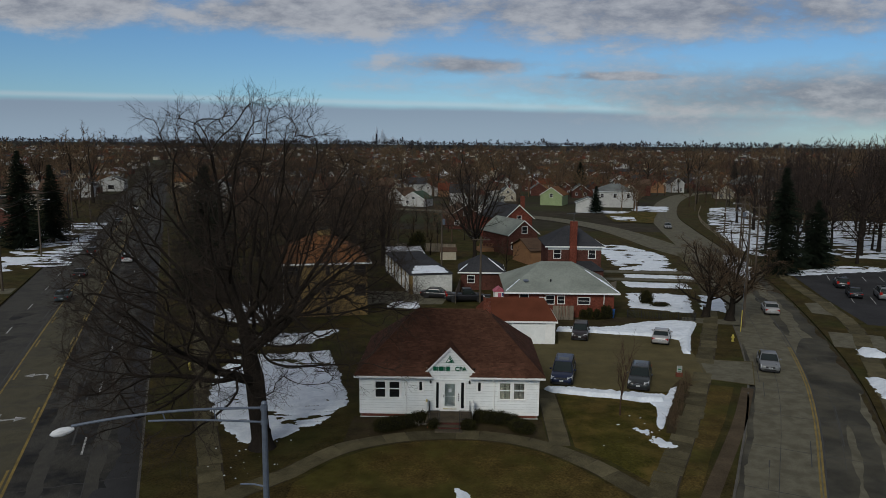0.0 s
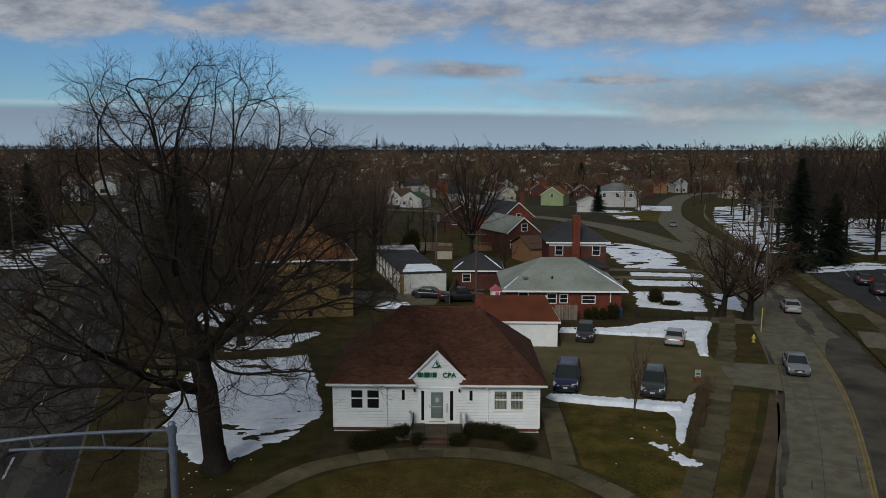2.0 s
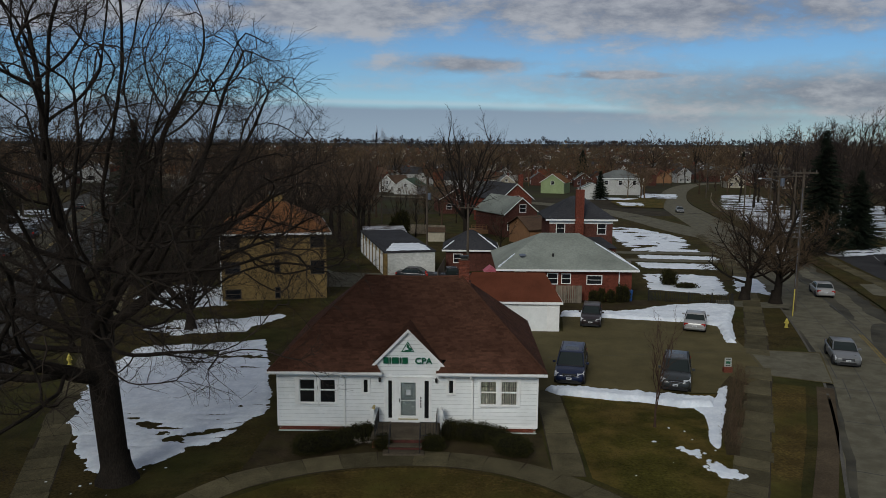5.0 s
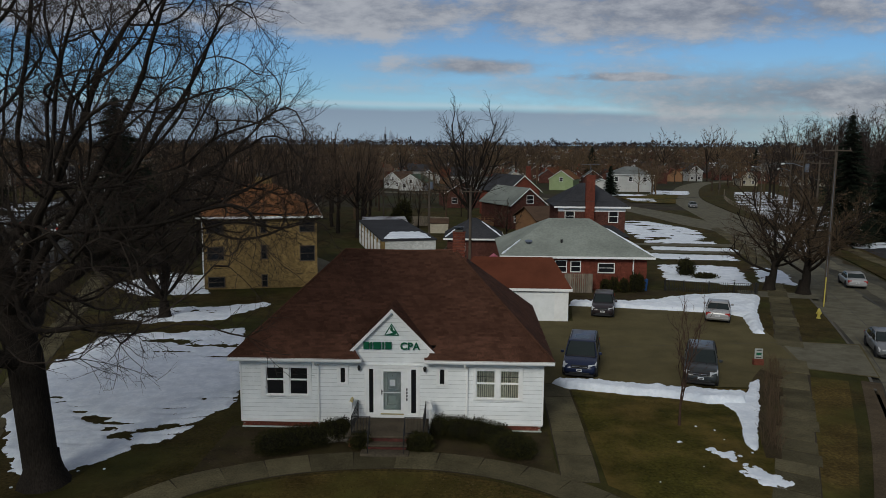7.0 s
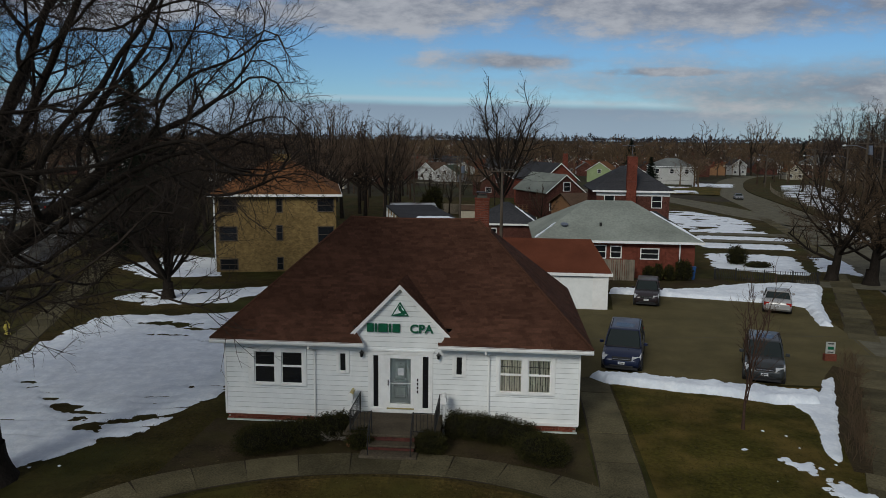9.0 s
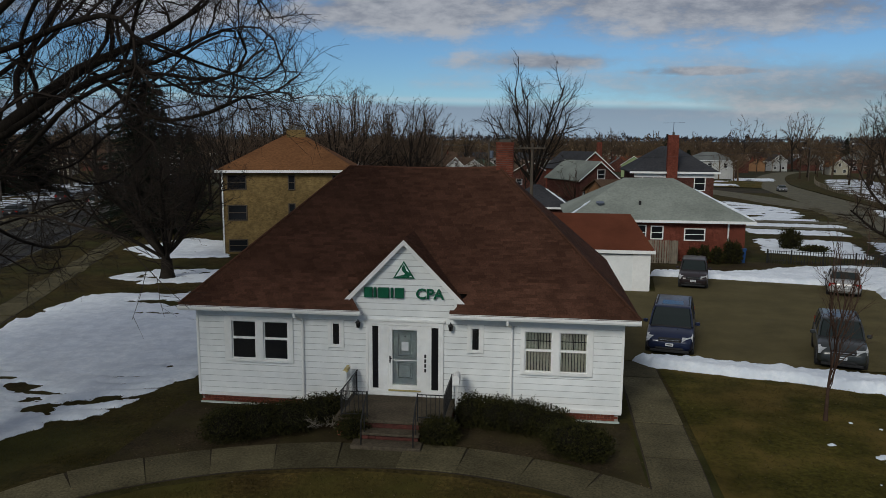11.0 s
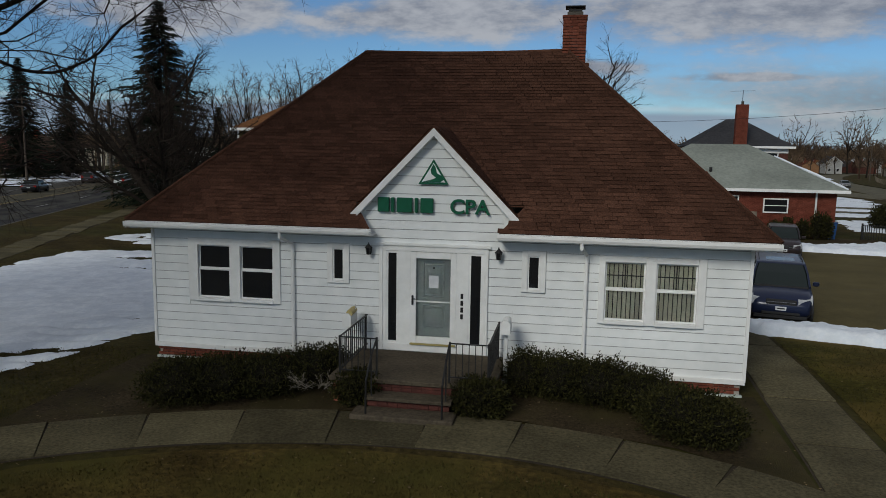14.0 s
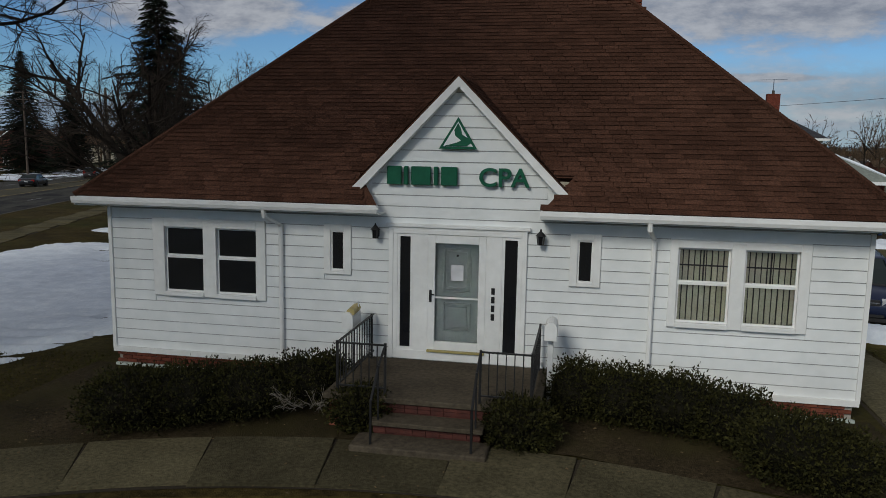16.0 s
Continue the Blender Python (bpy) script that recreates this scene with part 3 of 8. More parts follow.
walk_slabs("walk_east", [(7.5, 27), (12.9, 42.6), (16.6, 50.9), (22.2, 64.3), (28.2, 80.2), (32.3, 91.8), (37, 107), (43, 133), (47, 155)], -0.85, 0.85, 1.5, "old concrete pavement beside the curving road")
walk_slabs("walk_house", [(7.75, 49.4), (7.85, 51.5), (7.95, 56), (8.1, 60), (8.2, 62)], -0.75, 0.75, 2.5, "concrete path along the side of the house")
walk_slabs("walk_far", [(33, 51), (41.5, 72), (47.5, 87), (50.8, 101), (53.6, 116), (56.5, 128)], -0.9, 0.9, 2.0, "concrete pavement beside the far parking lot")

# parking lot behind the house, with its drive to the road
lot = land_patch([(6.9, 61.9), (8.0, 62.1), (19.6, 61.9), (20.3, 63.0), (23.3, 65.6), (26.9, 64.0), (29.6, 71.4), (24.4, 72.2), (25.1, 79.6), (24.3, 80.6), (19.5, 81.9), (12.0, 83.0), (11.3, 77.0), (4, 76.9), (4, 66.2), (6.9, 66.2)], 0.022)
structure("parking_lot", lot, LOT, "sandy worn asphalt parking lot behind the house", "parking lot")
seams = Shape()
for (x0, y0), (x1, y1) in (((9.0, 69.2), (24.2, 71.6)), ((23.3, 65.6), (24.4, 72.2))):
    for k in range(10):
        q = [(x0 + (x1 - x0) * f, y0 + (y1 - y0) * f) for f in (k / 10, (k + 1) / 10)]
        n = Vector((y0 - y1, x1 - x0)).normalized() * 0.018
        seams.add([(x + s * n.x, y + s * n.y, gz(x, y) + 0.026) for (x, y), s in ((q[0], -1), (q[0], 1), (q[1], 1), (q[1], -1))], [(3, 2, 1, 0)])
structure("lot_seams", seams, TAR, "thin dark seams in the parking lot", "road repair")
strip = sampled([(15.5, 42.1), (19.1, 49.0), (22.4, 55.5), (26.0, 63.3)], 1.0)
structure("brick_strip", ribbon(strip, -0.5, 0.5, 0.012), BRICKWALK, "brown brick verge strip behind the kerb", "verge")
far_lot = land_patch([(49.8, 88), (57.0, 86), (120, 80), (150, 120), (110, 128), (78, 131.5), (60, 130.5), (57.5, 126), (53, 106)], 0.02, 8)
structure("far_parking_lot", far_lot, DARKLOT, "dark asphalt parking lot across the road", "parking lot")
stalls = Shape()
for k in range(9):
    x, y = 55.2 + 2.75 * k, 101.5 - 0.35 * k
    stalls.add([(x, y, gz(x, y) + 0.028), (x + 0.12, y, gz(80, y) + 0.028), (x + 2.1, y + 5, gz(80, y + 5) + 0.028), (x + 1.98, y + 5, gz(80, y + 5) + 0.028)], [(0, 1, 2, 3)])
    stalls.add([(x + 6, y + 19, gz(80, y + 19) + 0.028), (x + 6.12, y + 19, gz(80, y + 19) + 0.028), (x + 8.1, y + 24, gz(80, y + 24) + 0.028), (x + 7.98, y + 24, gz(80, y + 24) + 0.028)], [(0, 1, 2, 3)])
structure("stall_lines", stalls, WHITELINE, "worn white stall lines", "road marking")
drive = Shape()
drive.add([(x, y, gz(x, y) + 0.015) for x, y in ((40.6, 77.6), (45.6, 75.6), (48.4, 82.4), (43.2, 84.3))], [(0, 1, 2, 3)])
drive.add([(x, y, gz(x, y) + 0.015) for x, y in ((46.2, 94.6), (49.4, 92.0), (52.2, 102), (48.2, 101))], [(0, 1, 2, 3)])
drive.add([(x, y, gz(x, y) + 0.015) for x, y in ((27.5, 88.0), (34.2, 87.0), (35.0, 89.6), (28.5, 91.0))], [(0, 1, 2, 3)])
drive.add([(x, y, gz(x, y) + 0.015) for x, y in ((-58.0, 90.5), (-75, 84), (-77, 89), (-60.0, 95.0))], [(0, 1, 2, 3)])
drive.add([(x, y, gz(x, y) + 0.015) for x, y in ((-62.0, 100.5), (-79, 94), (-81, 98), (-63.5, 104.5))], [(0, 1, 2, 3)])
drive.add([(x, y, gz(x, y) + 0.015) for x, y in ((-13.2, 96), (-1.5, 97), (-0.3, 105.5), (-12.5, 106), (-22, 122), (-27, 122))], [(0, 1, 2, 3, 4, 5)])
for y in (118, 126):
    drive.add([(x, yy, gz(x, yy) + 0.015) for x, yy in ((24.5, y), (44, y - 1), (44.5, y + 2), (24.5, y + 2.6))], [(0, 1, 2, 3)])
structure("drive_aprons", drive, ROADCON, "concrete drive aprons and yard paving", "driveway")
green = land_patch([(8.75, 49.2), (10.6, 47.3), (12.1, 45.3), (13.3, 43.6), (15.7, 50.9), (19.6, 61.7), (9.0, 61.7)], 0.012, 1.0)
structure("lawn_green", green, GREENLAWN, "olive green winter lawn before the parking lot", "lawn")
tawny = land_patch([(-9.5, 43.6), (-7.4, 46.6), (-5.4, 48.3), (-3.1, 49.4), (-0.6, 50.0), (2.0, 50.0), (4.5, 49.3), (6.4, 48.2), (8.1, 46.6), (9.6, 44.8), (11.0, 42.6), (9.2, 36), (6, 28), (-6, 28), (-9.5, 36)], 0.010, 1.0)
structure("lawn_front", tawny, FRONTLAWN, "tawny winter lawn inside the curved walk", "lawn")
verge = land_patch([(13.7, 41.2), (14.7, 41.4), (18.0, 49), (21.3, 55.6), (24.8, 63.4), (23.0, 64.1), (17.5, 51), (14.2, 43.3)], 0.009, 1.0)
structure("lawn_verge", verge, FRONTLAWN, "tawny grass verge between the pavement and the curving road", "lawn")
apron = land_patch([(23.5, 65.7), (26.9, 64.2), (29.4, 71.2), (24.5, 72.0)], 0.027, 1.0)
structure("drive_apron", apron, ROADCON, "pale concrete apron of the parking lot drive", "driveway")
bend = land_patch([(48, 226), (59, 222), (64, 240), (72, 266), (60, 272), (50, 250)], 0.02, 4.0)
structure("lawn_bend", bend, GREENLAWN, "green lawn inside the bend of the road", "lawn")
mulch = land_patch([(15.9, 52.4), (16.5, 52.3), (21.4, 63.9), (20.7, 65.4), (19.7, 63.8), (18.3, 61.2)], 0.026, 0.7)
structure("verge_mulch", mulch, SOIL, "bare reddish brown soil strip beside the pavement", "plant bed")
junction = land_patch([(-27.5, 13.5), (-10.1, 20.3), (-10.5, 22), (9.4, 22), (6.7, 13.4), (15.1, 10.6), (24, -40), (-10, -70), (-50, -40)], -0.153, 20)
structure("road_junction", junction, ASPHALT, "worn asphalt where the two roads meet", "road")
yard = land_patch([(12.0, 83.6), (18.6, 83.8), (22.4, 86.6), (22.4, 90.6), (12.0, 90.6)], 0.012, 1.5)
structure("bungalow_bed", yard, SOIL, "bare brown soil bed before the brick bungalow", "plant bed")
bed = land_patch([(-7.3, 49.3), (-6.0, 50.1), (-3.6, 51.2), (-0.6, 51.85), (2.2, 51.9), (5.0, 51.2), (7.0, 50.0), (7.0, 54.35), (-7.2, 54.35)], 0.022, 0.7)
structure("plant_bed", bed, SOIL, "bare mulch bed along the house front", "plant bed")


# ---- the white house ----
HX, FRONT, BACK, SILL, PLATE_Z = 6.72, 54.3, 64.8, 0.66, 3.44
RIDGE_Y, RIDGE_Z, RIDGE_L, RIDGE_R = 58.0, 7.93, -2.56, 2.76
EAVE_F, EAVE_B, EAVE_X, EAVE_L, EAVE_Z = 53.80, 65.3, 7.18, 7.14, 3.67
GX, GTOP = 0.06, 5.86
white_house = thing("white_house", "white-sided single-storey office house with brown shingle hip roof", "house")
OPENINGS = [(-5.84, -3.55, 1.77, 3.27), (-2.41, -1.89, 2.35, 3.27), (-1.18, 1.29, 0.86, 3.27), (2.02, 2.54, 2.35, 3.27), (3.67, 5.87, 1.75, 3.23)]


def house_walls():
    walls = []
    front = under("front_wall", None, white_house)
    xs = [-HX] + [v for o in OPENINGS for v in o[:2]] + [HX]
    for i in range(0, len(xs), 2):
        part("wall_section", Shape().box(xs[i], xs[i + 1], FRONT, FRONT + 0.18, SILL, PLATE_Z), SIDING, front)
    for x0, x1, z0, z1 in OPENINGS:
        part("wall_section", Shape().box(x0, x1, FRONT + 0.001, FRONT + 0.179, z1, PLATE_Z), SIDING, front)
        if z0 > 1:
            part("wall_section", Shape().box(x0, x1, FRONT + 0.001, FRONT + 0.179, SILL, z0), SIDING, front)
    gable = Shape().slab([(-1.75, PLATE_Z + 0.002), (1.87, PLATE_Z + 0.002), (1.87, 4.0), (GX, GTOP - 0.12), (-1.75, 4.0)], FRONT, FRONT + 0.18)
    part("gable_wall", gable, SIDING, front)
    for name, a in (("west_wall", (-HX, -HX + 0.18, FRONT + 0.18, BACK - 0.18)), ("east_wall", (HX - 0.18, HX, FRONT + 0.18, BACK - 0.18)), ("back_wall", (-HX, HX, BACK - 0.18, BACK))):
        walls.append(part(name, Shape().box(*a, SILL, PLATE_Z), SIDING, white_house))
    # lapped boards on the front, split round the openings
    rows, top = 14, PLATE_Z
    h = (top - SILL) / rows

    def board(x0, x1, z0, z1, y, holder, axis="y", tilt=0.012):
        prof = [(0.002, z0), (-tilt - 0.006, z0), (-0.009, z1 - 0.017), (0.002, z1 - 0.017)]
        # Grey strip under the next board's lip: the lap's shadow line as colour.
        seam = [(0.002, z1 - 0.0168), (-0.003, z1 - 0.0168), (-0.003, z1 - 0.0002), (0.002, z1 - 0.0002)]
        s = Shape()
        if axis == "y":
            s.loft([[(x0, y + d, z) for d, z in prof], [(x1, y + d, z) for d, z in prof]])
        else:
            sgn = 1 if y < 0 else -1
            s.loft([[(y + d * sgn, x0, z) for d, z in prof], [(y + d * sgn, x1, z) for d, z in prof]])
        b = part("siding_board", s, SIDING, holder)
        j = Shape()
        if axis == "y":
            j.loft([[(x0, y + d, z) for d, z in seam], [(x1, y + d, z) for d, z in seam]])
            part("seam", j, LAPSHADE, b)

    for r in range(rows + 13):
        z0 = SILL + r * h
        z1 = z0 + h
        lo, hi = -HX, HX
        if z0 >= top - 0.01:
            half = min(1.85, (GTOP - 0.1 - z1) / 1.03 + h * 0.9)
            if half < 0.1:
                break
            lo, hi = GX - half, GX + half
            if z0 < 4.0:
                lo, hi = -1.5, 1.6
        cuts = [(max(lo, a), min(hi, b)) for a, b, c, d in OPENINGS if c < z1 - 0.03 and d > z0 + 0.03]
        x = lo
        for a, b in cuts + [(hi, hi)]:
            if a - x > 0.04:
                board(x, a, z0, z1, FRONT, front)
            x = max(x, b)
    for k in range(rows):
        board(FRONT, BACK, SILL + k * h, SILL + (k + 1) * h, -HX, walls[0], "x")
        board(FRONT, BACK, SILL + k * h, SILL + (k + 1) * h, HX, walls[1], "x")
    corners = Shape()
    for sx in (-1, 1):
        corners = Shape().box(sx * HX - 0.035 + sx * 0.03, sx * HX + 0.035 + sx * 0.03, FRONT - 0.045, FRONT + 0.05, SILL - 0.02, PLATE_Z)
        part("corner_trim", corners, TRIM, white_house)
    part("water_table", Shape().box(-HX - 0.05, HX + 0.05, FRONT - 0.06, FRONT - 0.001, SILL - 0.07, SILL + 0.03), TRIM, white_house)
    # foundation with its own bricks
    base = part("foundation", Shape().box(-HX + 0.03, HX - 0.03, FRONT + 0.02, BACK - 0.02, -0.3, SILL - 0.06), MORTAR, white_house)
    part("foundation_band", Shape().box(-HX - 0.01, HX + 0.01, FRONT - 0.06, FRONT + 0.015, -0.2, 0.36), PAINTWORN, white_house, "flaking pale green and white painted footing")
    brick = Shape().box(-0.1, 0.1, 0, 0.05, 0, 0.06, 0.004).mesh("brick", BRICK)
    for c in range(3):
        z = 0.375 + c * 0.074
        for k in range(64):
            x = -HX + 0.11 + k * 0.211 + (0.105 if c % 2 else 0)
            if x < HX - 0.08:
                under("brick", brick, base, pose(x, FRONT - 0.02, z))


def window(x0, x1, z0, z1, sashes, bars=False, blinds=False):
    w = under("window", None, white_house, pose(0, FRONT, 0))
    w.empty_display_size = 0.2
    fr = Shape()
    t = z1 - 3.10 if z1 - 3.10 > 0.08 else 0.09
    inner = [x0] + [v for s in sashes for v in s] + [x1]
    for i in range(0, len(inner), 2):
        fr.box(inner[i], inner[i + 1], -0.055, 0.12, z0, z1, 0.006)
    for a, b in sashes:
        fr.box(a, b, -0.053, 0.12, z1 - t, z1, 0.004)
        fr.box(a, b, -0.085, 0.12, z0, z0 + 0.085, 0.006)
    part("window_frame", fr, TRIM, w)
    for a, b in sashes:
        lo, hi, mid = z0 + 0.085, z1 - t, (z0 + z1) / 2 + 0.02
        for lo2, hi2, y in ((lo, mid, -0.005), (mid, hi, 0.025)):
            s = Shape()
            k = 0.035
            s.box(a, a + k, y, y + 0.03, lo2, hi2).box(b - k, b, y, y + 0.03, lo2, hi2)
            s.box(a + k, b - k, y, y + 0.03, lo2, lo2 + k).box(a + k, b - k, y, y + 0.03, hi2 - k, hi2)
            if bars and y > 0:
                m = (a + b) / 2
                g = Shape().box(m - 0.012, m + 0.012, y + 0.008, y + 0.022, lo2 + k, hi2 - k)
                g.box(a + k, b - k, y + 0.007, y + 0.021, (lo2 + hi2) / 2 - 0.012, (lo2 + hi2) / 2 + 0.012)
                part("muntin", g, IRON, w)
            part("sash", s, TRIM, w)
            pane = Shape().box(a + k, b - k, y + 0.012, y + 0.018, lo2 + k, hi2 - k)
            part("pane", pane, CLEARPANE if blinds else DARKGLASS, w)
        if blinds:
            s = Shape()
            n = 9
            for q in range(n):
                xx = a + (q + 0.5) * (b - a) / n
                ww = (b - a) / n * 0.40
                s.add([(xx - ww, 0.085, lo), (xx + ww, 0.075 + 0.02 * (q % 2), lo), (xx + ww, 0.075 + 0.02 * (q % 2), hi), (xx - ww, 0.085, hi)], [(0, 1, 2, 3)])
            part("blinds", s, BLIND, w, "cream vertical blinds")
            part("window_room", Shape().box(a - 0.02, b + 0.02, 0.125, 0.14, lo - 0.02, hi + 0.02), BLACKPLASTIC, w)
    return w


CLEARPANE = bpy.data.materials.new("window glass")
CLEARPANE.use_nodes = True
_b = CLEARPANE.node_tree.nodes["Principled BSDF"]
_b.inputs["Base Color"].default_value = (0.95, 0.97, 0.96, 1)
_b.inputs["Roughness"].default_value, _b.inputs["Transmission Weight"].default_value, _b.inputs["IOR"].default_value = 0.02, 1.0, 1.02
_b.inputs["Specular IOR Level"].default_value = 0.5
BLIND = mat("cream blinds", (0.400, 0.376, 0.288), (0.480, 0.456, 0.360), 10, 0.8, big=0.1)

house_walls()
window(-5.84, -3.55, 1.77, 3.27, [(-5.60, -4.80), (-4.54, -3.73)])
window(3.67, 5.87, 1.75, 3.23, [(3.80, 4.64), (4.86, 5.70)], bars=True, blinds=True)


def slit(x0, x1, z0, z1, p0, p1, q0, q1):
    w = under("window", None, white_house, pose(0, FRONT, 0))
    f = Shape().box(x0, p0, -0.05, 0.1, z0, z1, 0.005).box(p1, x1, -0.05, 0.1, z0, z1, 0.005).box(p0, p1, -0.049, 0.1, z0, q0, 0.004).box(p0, p1, -0.049, 0.1, q1, z1, 0.004)
    part("window_frame", f, TRIM, w)
    k = 0.03
    s = Shape().box(p0, p0 + k, -0.02, 0.02, q0, q1).box(p1 - k, p1, -0.02, 0.02, q0, q1).box(p0 + k, p1 - k, -0.02, 0.02, q0, q0 + k).box(p0 + k, p1 - k, -0.02, 0.02, q1 - k, q1)
    part("sash", s, TRIM, w)
    part("pane", Shape().box(p0 + k, p1 - k, -0.004, 0.004, q0 + k, q1 - k), DARKGLASS, w)


slit(-2.41, -1.89, 2.35, 3.27, -2.28, -2.02, 2.42, 3.15)
slit(2.02, 2.54, 2.35, 3.27, 2.15, 2.41, 2.42, 3.15)


def entrance():
    e = under("entrance", None, white_house, pose(0, FRONT, 0))
    x0, x1, z0, z1 = -1.18, 1.29, 0.86, 3.27
    for q in (x0, x1 - 0.08):
        part("jamb", Shape().box(q, q + 0.08, -0.06, 0.1, z0, z1, 0.006), TRIM, e)
    part("door_head", Shape().box(x0 + 0.08, x1 - 0.08, -0.058, 0.1, z1 - 0.12, z1, 0.006), TRIM, e)
    part("door_cornice", Shape().box(x0 - 0.05, x1 + 0.05, -0.09, -0.0, z1, z1 + 0.06, 0.006), TRIM, e)
    part("door_base", Shape().box(x0 + 0.08, x1 - 0.08, -0.05, 0.1, z0, z0 + 0.17, 0.005), TRIM, e)
    for a, b in ((x0 + 0.08, -1.02), (-0.74, -0.46), (0.58, 0.86), (1.17, x1 - 0.08)):
        if b - a > 0.02:
            part("door_panel", Shape().box(a, b, -0.045, 0.1, z0 + 0.17, z1 - 0.12, 0.004), TRIM, e)
    for a, b in ((-1.02, -0.74), (0.86, 1.17)):
        k = 0.045
        f = Shape().box(a, a + k, -0.035, 0.05, z0 + 0.17, z1 - 0.12).box(b - k, b, -0.035, 0.05, z0 + 0.17, z1 - 0.12)
        f.box(a + k, b - k, -0.035, 0.05, z0 + 0.17, z0 + 0.22).box(a + k, b - k, -0.035, 0.05, z1 - 0.17, z1 - 0.12)
        part("sidelight_frame", f, TRIM, e)
        part("sidelight_pane", Shape().box(a + k, b - k, -0.008, 0.002, z0 + 0.22, z1 - 0.17), DARKGLASS, e)
    d0, d1, e0, e1 = -0.46, 0.58, z0 + 0.20, z1 - 0.13
    f = Shape().box(d0, d0 + 0.13, -0.05, 0.0, e0, e1, 0.006).box(d1 - 0.13, d1, -0.05, 0.0, e0, e1, 0.006)
    f.box(d0 + 0.13, d1 - 0.13, -0.049, 0.0, e1 - 0.14, e1, 0.005).box(d0 + 0.13, d1 - 0.13, -0.049, 0.0, e0, e0 + 0.16, 0.005)
    part("storm_door", f, TRIM, e, "white storm door with full glass")
    part("inner_door", Shape().box(d0, d1, 0.06, 0.10, e0, e1), INNERDOOR, e, "pale grey panelled inner door")
    for q0, q1 in ((e0 + 0.34, e0 + 0.86), (e0 + 1.06, e1 - 0.22)):
        m = Shape().box(d0 + 0.27, d0 + 0.30, 0.03, 0.061, q0, q1, 0.006).box(d1 - 0.30, d1 - 0.27, 0.03, 0.061, q0, q1, 0.006).box(d0 + 0.30, d1 - 0.30, 0.03, 0.061, q0, q0 + 0.03, 0.006).box(d0 + 0.30, d1 - 0.30, 0.03, 0.061, q1 - 0.03, q1, 0.006)
        part("door_moulding", m, INNERDOOR, e)
        part("door_field", Shape().box(d0 + 0.34, d1 - 0.34, 0.045, 0.061, q0 + 0.07, q1 - 0.07, 0.008), INNERDOOR, e)
    part("peephole", Shape().tube([(0.06, 0.03, e0 + 1.72), (0.06, 0.061, e0 + 1.72)], 0.022, 8), IRON, e)
    part("storm_glass", Shape().box(d0 + 0.13, d1 - 0.13, -0.03, -0.024, e0 + 0.16, e1 - 0.14), CLEARPANE, e)
    part("push_bar", Shape().box(d0 + 0.13, d1 - 0.13, -0.045, -0.031, e0 + 0.95, e0 + 0.98), TRIM, e)
    part("door_handle", Shape().box(d0 + 0.035, d0 + 0.075, -0.09, -0.05, e0 + 0.88, e0 + 1.10, 0.008).tube([(d0 + 0.055, -0.08, e0 + 1.02), (d0 + 0.12, -0.085, e0 + 1.02)], 0.012, 6), IRON, e, "black lever handle")
    part("threshold", Shape().box(d0, d1, -0.10, 0.0, z0 + 0.165, z0 + 0.198, 0.004), BRASS, e, "yellowed brass threshold")
    part("notice", Shape().box(d0 + 0.42, d0 + 0.64, -0.036, -0.031, e0 + 1.28, e0 + 1.56), PLATE, e, "small white notice behind the glass")
    for k in range(4):
        part("number_bar", Shape().box(0.685, 0.745, -0.062, -0.045, 2.13 - 0.155 * k, 2.245 - 0.155 * k, 0.006), IRON, e, "black house number bar")


INNERDOOR = mat("pale grey door paint", (0.30, 0.325, 0.31), (0.36, 0.385, 0.37), 5, 0.55, big=0.1)
BRASS = mat("yellowed brass", (0.34, 0.28, 0.10), (0.44, 0.37, 0.15), 12, 0.5, big=0.2)
entrance()


